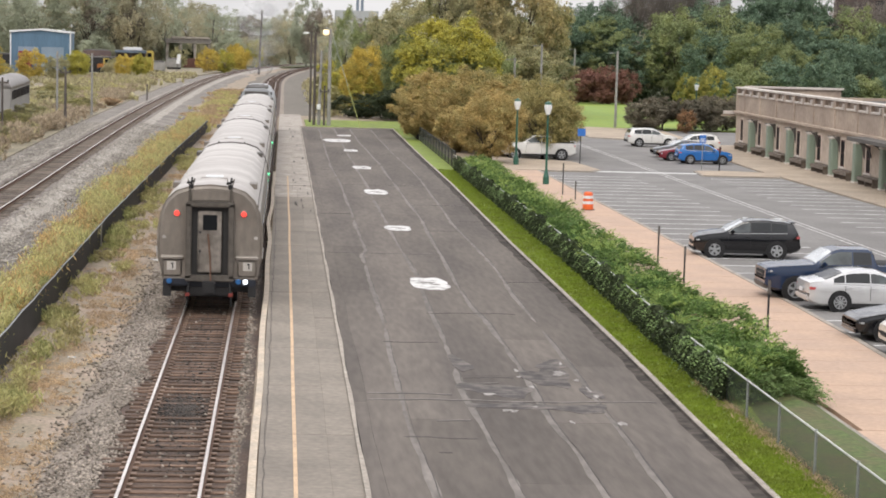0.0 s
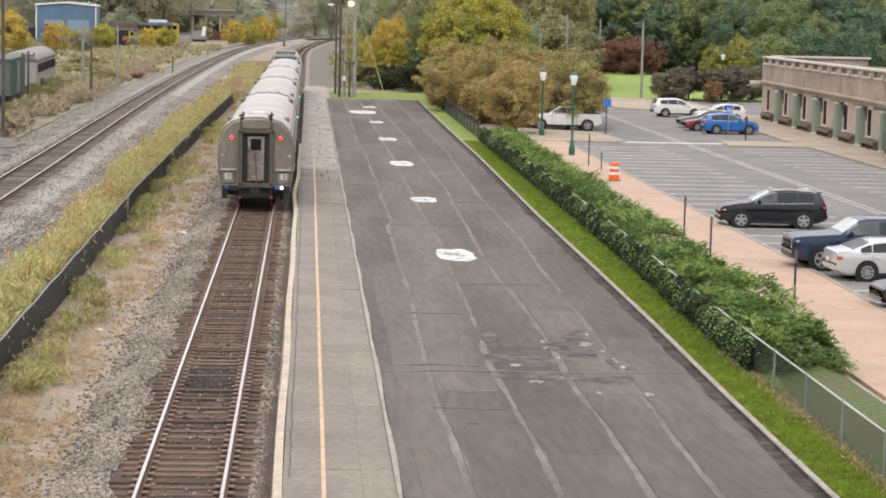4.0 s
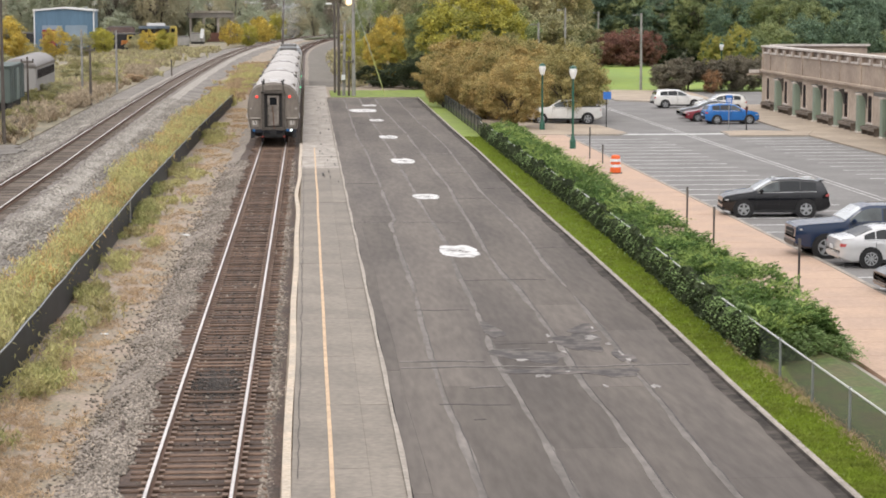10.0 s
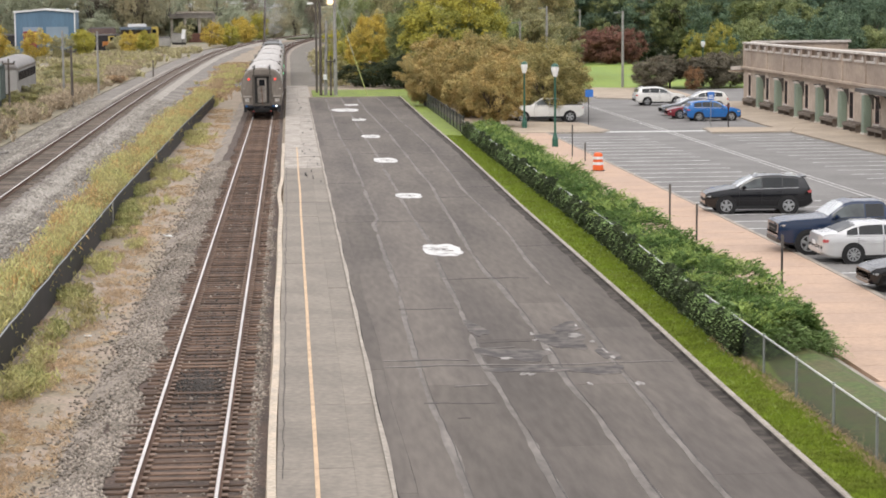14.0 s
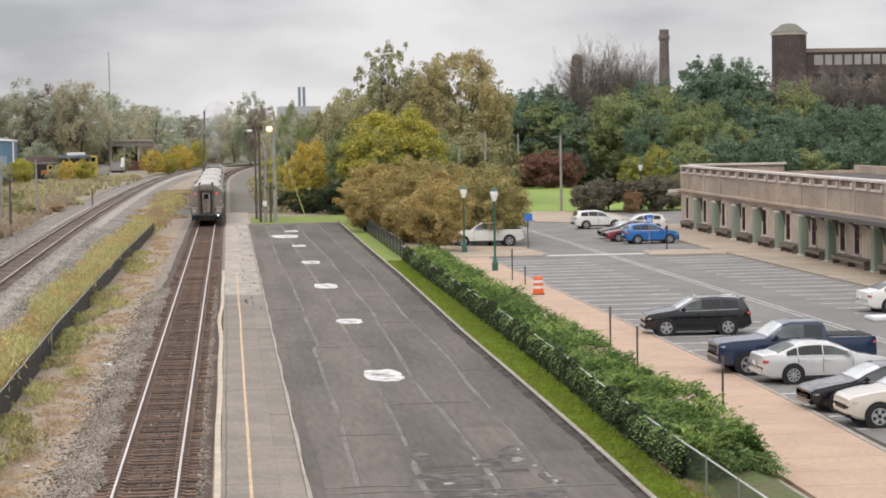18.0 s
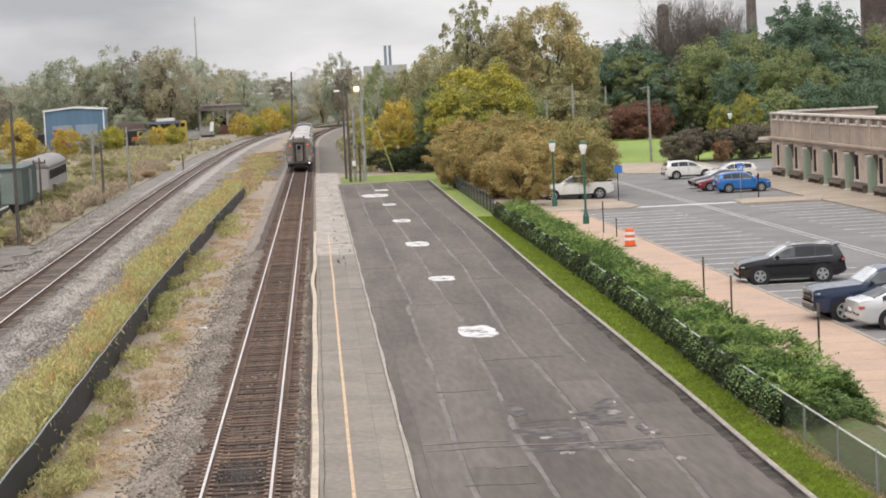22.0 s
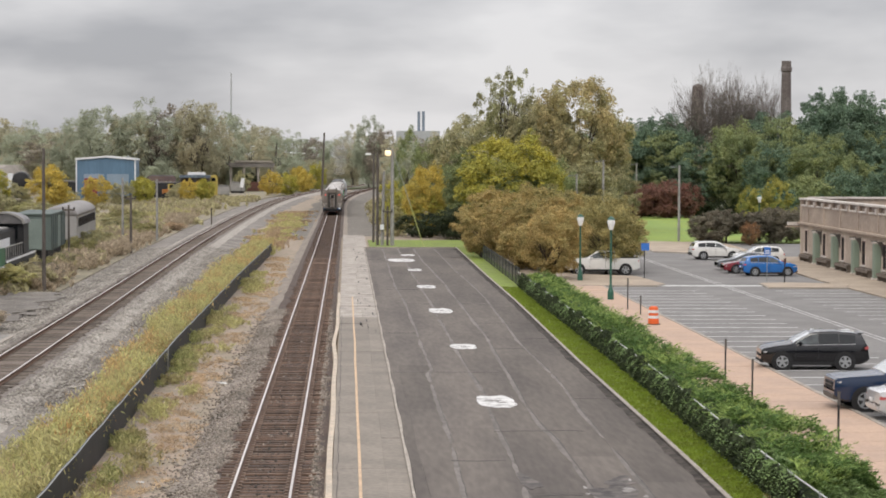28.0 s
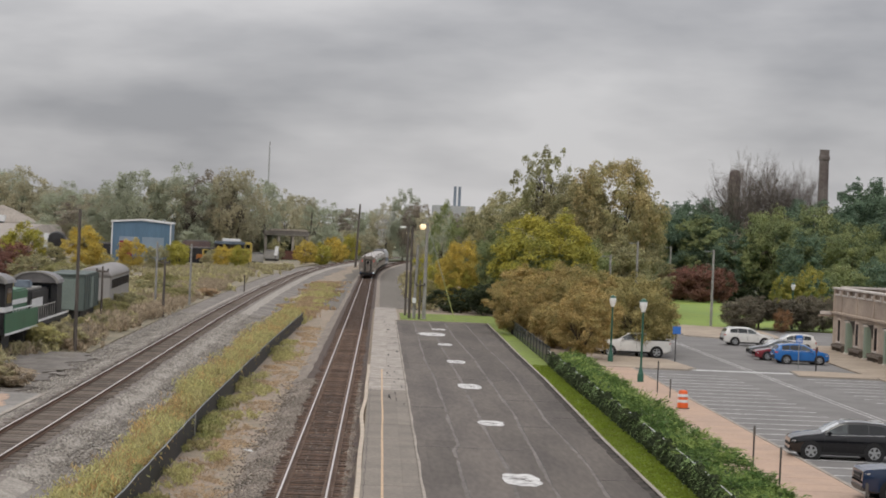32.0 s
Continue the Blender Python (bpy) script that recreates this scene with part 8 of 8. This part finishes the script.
            solid("yard_rail", r.mesh("yard_rail"), M_RAIL, "rusty yard rail among weeds", "rail", group="yard rails")
    # blue shed
    s = thing("blue_shed", "blue metal clad engine shed with white roof trim", "shed", at=pose(-46.6, 402, -0.1, 0, 0, 4))
    W, H, E = 5.75, 8.6, 8.1
    prof = [(-W, 0), (W, 0), (W, E), (0, H), (-W, E)]
    part("wall", Mb().loft([[(x, y, z) for x, z in prof] for y in (0, 22)]), M_BLUEM, s, "blue corrugated wall")
    part("roof_trim", Mb().loft([[(x * 1.02, y, z + d) for x, z, d in ((-W, E, 0), (0, H, 0), (W, E, 0), (W, E, 0.35), (0, H, 0.35), (-W, E, 0.35))] for y in (-0.3, 22.3)]), M_WHITEM, s, "white roof edge")
    for x in (-W, W - 0.25):
        part("corner_trim", Mb().box(x, x + 0.25, -0.06, 0.0, 0, E), M_WHITEM, s)
    part("door", Mb().box(-4.2, -0.4, -0.08, 0.0, 0, 5.4), M_BLUEDOOR, s, "pale blue roller door")
    part("door", Mb().box(0.2, 4.4, -0.08, 0.0, 0, 5.4), M_BLUEDOOR, s)
    part("red_engine", Mb().box(-4.0, -1.6, -2.2, -0.1, 1.2, 4.6), P_RED2, s, "dark red vehicle front at the door")
    part("vent", Mb().lathe([(0.3, 0), (0.3, 0.5), (0.1, 0.7)], 8, (4.2, 3, H - 0.3)), M_GALV, s)
    # open concrete shed
    d = thing("open_shed", "derelict open concrete shed with flat roof", "shed", at=pose(-24.6, 532, -0.2, 0, 0, 4))
    part("roof", Mb().box(-5.6, 6.0, 0, 14, 6.4, 7.6), M_BASESTONE2, d, "weathered grey roof slab")
    part("roof_edge", Mb().box(-4.0, 5.6, -0.3, 14.2, 7.6, 8.1), M_CONC_OLD, d, "pale roof edge")
    for x in (-5.4, -2.0, 1.6, 5.2):
        part("column", Mb().box(x, x + 0.6, 0.3, 0.9, 0, 6.7), M_CONC_OLD, d)
        part("column", Mb().box(x, x + 0.6, 12, 12.6, 0, 6.7), M_BASESTONE2, d)
    part("low_wall", Mb().box(-1.2, 5.8, 0.1, 0.28, 0, 2.6), M_RUSTW, d, "rusty corrugated low wall")
    for x, y, w, h, m, lab in ((-19.5, 560, 7, 3.4, M_RUSTW, "rust red stored freight wagon"), (-42.0, 470, 6.4, 4.4, M_PURPLE, "rust purple stored freight wagon"), (-50.5, 470, 7, 4.2, M_DARK, "dark stored freight wagon"), (-38, 440, 7, 3.2, M_DARK, "dark stored freight wagon"), (-27, 452, 3, 2.4, M_GREYPOLE, "grey steel equipment cabinet"), (-14, 590, 8, 3.4, M_DARK, "dark stored freight wagon"),
                               (-56, 430, 9, 3.5, M_DARK, "dark stored freight wagon"), (-26.3, 500, 3.6, 2.6, M_GREYPOLE, "grey steel equipment cabinet")):
        box_thing("stored_wagon" if w > 5 else "yard_equipment", lab, "railway wagon" if w > 5 else "equipment", x, y, -0.1, 3, [("body", (-w / 2, w / 2, 0, 2.8, 0.6, h), m, 0.15, ""), ("roof", (-w * 0.42, w * 0.42, 0.2, 2.6, h - 0.003, h + 0.3), M_ROOFDARK, 0.08, ""), ("underframe", (-w * 0.45, w * 0.45, 0.2, 2.6, 0.1, 0.6), M_DARK, 0, "")], "stored wagons")
    ld = thing("wheel_loader", "orange and yellow wheel loader in the yard", "loader", at=pose(-36.7, 430, 0.0, 0, 0, 12))
    part("body", rounded(Mb().box(-1.5, 0.4, -1.0, 1.0, 0.9, 2.0), "body", 0.12), M_ORANGE2, ld)
    part("cab", rounded(Mb().box(-0.3, 0.9, -0.8, 0.8, 1.6, 3.1), "cab", 0.1), M_GOLDP, ld, "yellow cab")
    part("window", Mb().box(-0.1, 0.7, -0.83, -0.79, 2.2, 2.9), M_GLASS, ld)
    part("bucket", rounded(Mb().box(1.3, 2.2, -1.1, 1.1, 0.2, 1.2), "bucket", 0.15), M_GOLDP, ld, "yellow bucket")
    part("arm", Mb().tube((0.5, -0.5, 1.5), (1.5, -0.5, 0.8), 0.12), M_ORANGE2, ld)
    for x in (-1.0, 0.9):
        for e in (-1, 1):
            part("wheel", Mb().lathe([(0.3, -0.2), (0.65, -0.18), (0.65, 0.18), (0.3, 0.2)], 14, (x, e * 1.0, 0.65), "y"), M_BLACK, ld)
    cn = thing("yard_canopy", "pale blue and white canopy over stored machines", "canopy", at=pose(-31.4, 430, 0.0, 0, 0, 4))
    part("roof", rounded(Mb().box(-3.3, 3.2, 0, 5, 4.3, 4.9), "roof", 0.1), M_LOCOBLUE2, cn)
    part("roof_top", rounded(Mb().box(-1.6, 2.2, 0.3, 4.5, 4.9, 5.5), "roof_top", 0.1), M_WHITEM, cn, "white upper roof")
    for x in (-3.0, 0.0, 2.9):
        for y in (0.3, 4.6):
            part("post", Mb().box(x - 0.12, x + 0.12, y - 0.12, y + 0.12, 0, 4.3), M_DARKST, cn)
    part("back_wall", Mb().box(-3.0, 2.9, 4.75, 4.9, 0, 4.3), M_PURPLE, cn)
    yc = thing("yellow_machine", "tall faded yellow yard machine", "machine", at=pose(-27.7, 433, 0.0))
    part("mast", rounded(Mb().box(-0.9, 0.7, 0, 1.4, 0.5, 4.9), "mast", 0.2), M_GOLDP, yc)
    part("window", Mb().box(-0.5, 0.3, -0.03, 0.0, 3.6, 4.4), M_GLASS, yc)
    part("base", Mb().box(-1.1, 0.9, -0.2, 1.6, 0.0, 0.5), M_DARK, yc)
    tb = tagged(part("yard_track_bed", Mb().slab([(-26.6, 214), (-23.6, 214), (-26.2, 248), (-30.2, 290), (-33.4, 290), (-29.8, 248)], -0.2, 0.08), M_GRAVEL), "pale gravel bed of a yard track", "gravel", kind="structure")
    for i in range(60):
        y = 215 + 1.2 * i
        x = float(np.interp(y, [150, 250, 300], [-23.3, -29.2, -33]))
        part("tie", Mb().box(x - 1.25, x + 1.25, y - 0.13, y + 0.13, 0.06, 0.12), M_TIE_FAR, tb)
    sg = thing("tilted_panel", "tilted white panel in the yard", "sign", at=pose(-24.6, 480, -0.1, 0, 8, 0))
    part("panel", Mb().box(-0.4, 0.4, -0.05, 0.05, 1.8, 4.0), M_WHITEM, sg)
    part("post", Mb().box(-0.06, 0.06, 0.05, 0.12, -0.3, 4.2), M_DARK, sg)
    tk = thing("tank_wagon", "black tank wagon with pale end", "railway wagon", at=pose(-68.2, 436, 0.9, 0, 0, 8), group="stored wagons")
    part("tank", Mb().lathe([(0.6, -6.2), (1.8, -6.0), (2.0, -5), (2.0, 5), (1.2, 6)], 18, (0, 0, 2.6), "y"), M_DARK, tk)
    part("frame", Mb().box(-1.2, 1.2, -6, 6, -1.0, 1.0), M_DARK, tk)
    part("cab_end", Mb().box(-2.6, -1.6, -6, -2, 1.0, 4.2), M_WHITEM, tk)
    for x, y in ((-73.2, 333), (-75.6, 349), (-78.0, 365)):
        box_thing("hopper_wagon", "white covered hopper wagon", "railway wagon", x, y, 2.75 + 0.018 * (y - 333), 8.5, [("body", (-1.6, 1.6, -6.6, 6.6, 1.2, 4.5), M_WHITEM, 0.3, ""), ("underframe", (-1.2, 1.2, -6.5, 6.5, -0.1, 1.2), M_DARK, 0, ""), ("end_sill", (-1.5, 1.5, -7.2, -6.6, 1.0, 1.4), M_DARK, 0, "")], "white hopper wagons")
    rings = []
    for t in np.linspace(0, 1, 9):
        rr = 8.2 * (1 - t) ** 0.85 + 0.4 * (1 - t * 0.8)
        rings.append([(rr * (1 + 0.1 * math.sin(3 * a + 2 * t)) * math.cos(a) + 1.6 * (1 - t), rr * 0.8 * math.sin(a), 4.9 * t) for a in np.linspace(0, 2 * math.pi, 20, endpoint=False)])
    solid("mound", Mb().loft(rings).mesh("mound", smooth=True), M_PILE, "big tan gravel pile in the yard", "gravel pile", at=pose(-103.6, 566, 6.35))
    bank = Mb().loft([[(-200, y, -0.6), (-200, y, z), (xr, y, z), (xr + 6, y, -0.6)] for y, z, xr in ((312, -0.4, -60), (338, 2.8, -66), (420, 4.3, -76), (540, 6.4, -88), (640, 6.5, -92), (648, -0.4, -92))])
    solid("gravel_bank", bank.mesh("gravel_bank"), M_PILE, "long tan gravel terrace", "gravel pile", kind="structure")
    box_thing("site_trailer", "long white site trailer by the gravel", "trailer", -101.2, 540, 6.4, 3, [("body", (-3, 3, 0, 2.5, 0.4, 2.1), M_WHITEM, 0.1, ""), ("underframe", (-2.7, 2.7, 0.3, 2.2, 0, 0.4), M_DARK, 0, "")])


M_GREYSTEEL = material("dull_steel", (0.31, 0.3, 0.29), rough=0.6, metal=0.2, vary=0.15)
M_GREYCOACH = material("coach_grey", (0.26, 0.265, 0.275), rough=0.6, vary=0.15)
M_ROOFDARK = material("sooty_roof", (0.1, 0.094, 0.094), rough=0.42, vary=0.35, scale=1.2, second=(0.17, 0.16, 0.155), spec=0.6)
M_ROOFGREY = material("grey_roof", (0.25, 0.235, 0.225), rough=0.6, vary=0.15)
M_YGREEN = material("yard_green", (0.05, 0.15, 0.085), rough=0.5, vary=0.2)
M_GGREEN = material("faded_green", (0.095, 0.12, 0.11), rough=0.7, vary=0.2)
M_GGREEN2 = material("pale_green", (0.17, 0.21, 0.19), rough=0.7, vary=0.2)
M_BASESTONE2 = material("aged_concrete", (0.22, 0.2, 0.18), vary=0.25, scale=3, fine=2)
M_RUSTW = material("rust_wall", (0.13, 0.06, 0.045), vary=0.3, scale=2)
M_LOCOBLUE2 = material("pale_blue", (0.17, 0.21, 0.25), vary=0.3, scale=1.0, second=(0.1, 0.12, 0.15))
M_PURPLE = material("faded_purple_rust", (0.1, 0.07, 0.07), vary=0.3, scale=1.5, second=(0.14, 0.1, 0.085))
M_ORANGE2 = material("dull_orange", (0.4, 0.16, 0.04), vary=0.2)
M_GOLDP = material("faded_yellow_paint", (0.52, 0.4, 0.1), rough=0.6, vary=0.15)
P_RED2 = material("dull_red", (0.24, 0.045, 0.05), rough=0.5, vary=0.1)
make_yard()


def make_skyline():
    c = thing("brick_chimney", "tall tapering brick chimney", "chimney", at=pose(111.5, 520, -0.6))
    part("shaft", Mb().lathe([(1.75, 0), (1.2, 31.5), (1.45, 31.8), (1.45, 32.6), (1.25, 32.8), (1.25, 34.3)], 14), M_BRICKCHIM, c)
    w = thing("brick_warehouse", "big dark brick warehouse with a round corner tower", "warehouse", at=pose(119.2, 430, -0.6))
    part("tower", Mb().lathe([(3.65, 0), (3.65, 28.6), (3.75, 28.6), (3.75, 29.0)], 20), M_BRICKDARK, w, "round sooty brick tower")
    part("tower_roof", Mb().lathe([(3.9, 29.0), (3.3, 29.5), (1.6, 30.7), (0.5, 30.9)], 8), M_GROOF, w, "grey-green conical roof")
    part("tower_cornice", Mb().lathe([(3.8, 28.4), (3.95, 28.9)], 20), M_CAPSTONE, w)
    part("wall", Mb().box(3.0, 44, -1, 24, 0, 25.2), M_BRICKDARK, w, "long sooty brick wall")
    part("parapet", Mb().box(3.0, 44, -1.25, -1.003, 24.7, 25.5), M_CAPSTONE2, w)
    rng = random.Random(6)
    x = 5.2
    while x < 40:
        bw = rng.choice((1.5, 1.7, 1.9))
        part("sign_bar", Mb().box(x, x + bw, -1.06, -1.003, 22.0, 24.1), M_FADEWHITE, w, "faded white painted bar")
        x += bw + 0.5
    for k in range(10):
        for j in range(4):
            part("window", Mb().box(5 + 3.6 * k, 6.8 + 3.6 * k, -1.08, -1.003, 2.5 + 5 * j, 5.0 + 5 * j), M_GLASS, w)
    t = thing("water_tower", "small dark round tower behind bare trees", "tower", at=pose(77.3, 452, -0.6))
    part("tower", Mb().lathe([(1.3, 0), (1.3, 24.6), (1.1, 25.4), (0.3, 25.8)], 14), M_BRICKDARK, t)
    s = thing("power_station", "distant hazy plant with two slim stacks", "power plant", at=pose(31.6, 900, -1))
    part("hall", Mb().box(-9.5, 9, 0, 20, 0, 21.8), M_HAZEB, s, "hall in haze-pale grey")
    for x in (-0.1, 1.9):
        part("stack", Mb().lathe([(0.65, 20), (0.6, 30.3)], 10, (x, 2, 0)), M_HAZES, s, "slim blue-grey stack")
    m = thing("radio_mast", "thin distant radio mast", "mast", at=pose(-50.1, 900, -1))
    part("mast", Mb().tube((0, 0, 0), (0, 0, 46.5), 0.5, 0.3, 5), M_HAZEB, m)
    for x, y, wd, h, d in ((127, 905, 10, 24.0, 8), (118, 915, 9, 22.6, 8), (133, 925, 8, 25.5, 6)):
        b = thing("distant_block", "distant office block in haze-pale grey", "building", at=pose(x, y, -1), group="distant blocks")
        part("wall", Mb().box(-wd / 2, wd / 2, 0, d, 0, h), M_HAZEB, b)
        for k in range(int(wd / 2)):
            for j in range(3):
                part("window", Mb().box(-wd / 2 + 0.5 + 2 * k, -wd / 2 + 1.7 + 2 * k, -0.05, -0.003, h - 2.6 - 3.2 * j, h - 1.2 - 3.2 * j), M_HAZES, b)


M_GROOF = material("grey_green_roof", (0.17, 0.165, 0.14), vary=0.15)
M_CAPSTONE2 = material("old_stone", (0.25, 0.2, 0.17), vary=0.2)
M_FADEWHITE = material("faded_white", (0.33, 0.31, 0.3), vary=0.15)
# haze over the skyline, painted as pale and bluish greys
M_HAZEB = material("haze_pale_grey", (0.4, 0.41, 0.41), vary=0.08)
M_HAZES = material("haze_blue_grey", (0.2, 0.24, 0.29), vary=0.06)
make_skyline()


# ---- thin diesel smoke over the locomotive, in rigid puffs ----
def make_smoke():
    m = bpy.data.materials.new("thin_smoke")
    m.use_nodes = True
    n, l = m.node_tree.nodes, m.node_tree.links
    d, t, x = n.new("ShaderNodeBsdfDiffuse"), n.new("ShaderNodeBsdfTransparent"), n.new("ShaderNodeMixShader")
    d.inputs["Color"].default_value = (0.5, 0.5, 0.52, 1)
    lw, mr = n.new("ShaderNodeTexNoise"), n.new("ShaderNodeMapRange")
    lw.inputs["Scale"].default_value = 0.7
    mr.inputs["From Min"].default_value, mr.inputs["From Max"].default_value = 0.35, 0.75
    mr.inputs["To Min"].default_value, mr.inputs["To Max"].default_value = 0.02, 0.24
    tc = n.new("ShaderNodeTexCoord")
    l.new(tc.outputs["Object"], lw.inputs["Vector"])
    l.new(lw.outputs["Fac"], mr.inputs["Value"])
    l.new(mr.outputs["Result"], x.inputs["Fac"])
    l.new(t.outputs["BSDF"], x.inputs[1])
    l.new(d.outputs["BSDF"], x.inputs[2])
    l.new(x.outputs["Shader"], n["Material Output"].inputs["Surface"])
    s = thing("exhaust_smoke", "thin grey diesel smoke over the locomotive", "smoke")
    rng = random.Random(17)
    b = Mb()
    rings = []
    for i in range(7):
        a = math.pi * (i + 0.02) / 6.04
        rings.append([(math.sin(a) * (1 + 0.15 * math.sin(3 * p)) * math.cos(p), math.sin(a) * (1 + 0.15 * math.sin(2 * p)) * math.sin(p), -math.cos(a)) for p in np.linspace(0, 2 * math.pi, 12, endpoint=False)])
    puff = b.loft(rings).mesh("puff", smooth=True)
    for k in range(4):
        u = (k + 0.5) / 4
        r = 1.0 + 1.6 * u
        part("puff", puff, m, s, at=Matrix.Translation((0.6 * u + 0.4 * math.sin(k * 2.4), 1.0 - 3.5 * u, 4.9 + 8.0 * u)) @ Matrix.Rotation(rng.uniform(0, 6.28), 4, "Z") @ Matrix.Diagonal((r, r * 0.9, r * 0.75, 1)))
    return s


SMOKE = make_smoke()


# ---- what moves: the train pulls away round the bend ----
TAIL = [(0, 63.2), (1, 68.6), (2, 74.4), (3, 80.4), (3.5, 83.6), (4.5, 90.0), (6, 100.0), (7.5, 110.3), (9, 121.0), (11, 136.8), (13, 153.0), (16, 178.5), (18, 197.0), (20, 216.5), (22, 238.5), (24, 262.0), (25.5, 281.0), (28, 312.0), (30, 339.0), (32, 367.0)]


def motions():
    def at(y):
        h = CAR_LEN / 2 - 3.6
        a, b = Vector((near_x(y - h), y - h, 0)), Vector((near_x(y + h), y + h, 0))
        return Matrix.Translation((a + b) / 2) @ Matrix.Rotation(-math.atan2(b.x - a.x, b.y - a.y), 4, "Z")

    for k, c in enumerate(COACHES):
        walk(c, [(t, at(s + CAR_LEN / 2 + k * (CAR_LEN + 0.5))) for t, s in TAIL])
    walk(SMOKE, [(t, Matrix.Translation(at(s + 4 * (CAR_LEN + 0.5) + 10.6).translation)) for t, s in TAIL])
    walk(LOCO, [(t, at(s + 4 * (CAR_LEN + 0.5) + 10.6)) for t, s in TAIL])


motions()
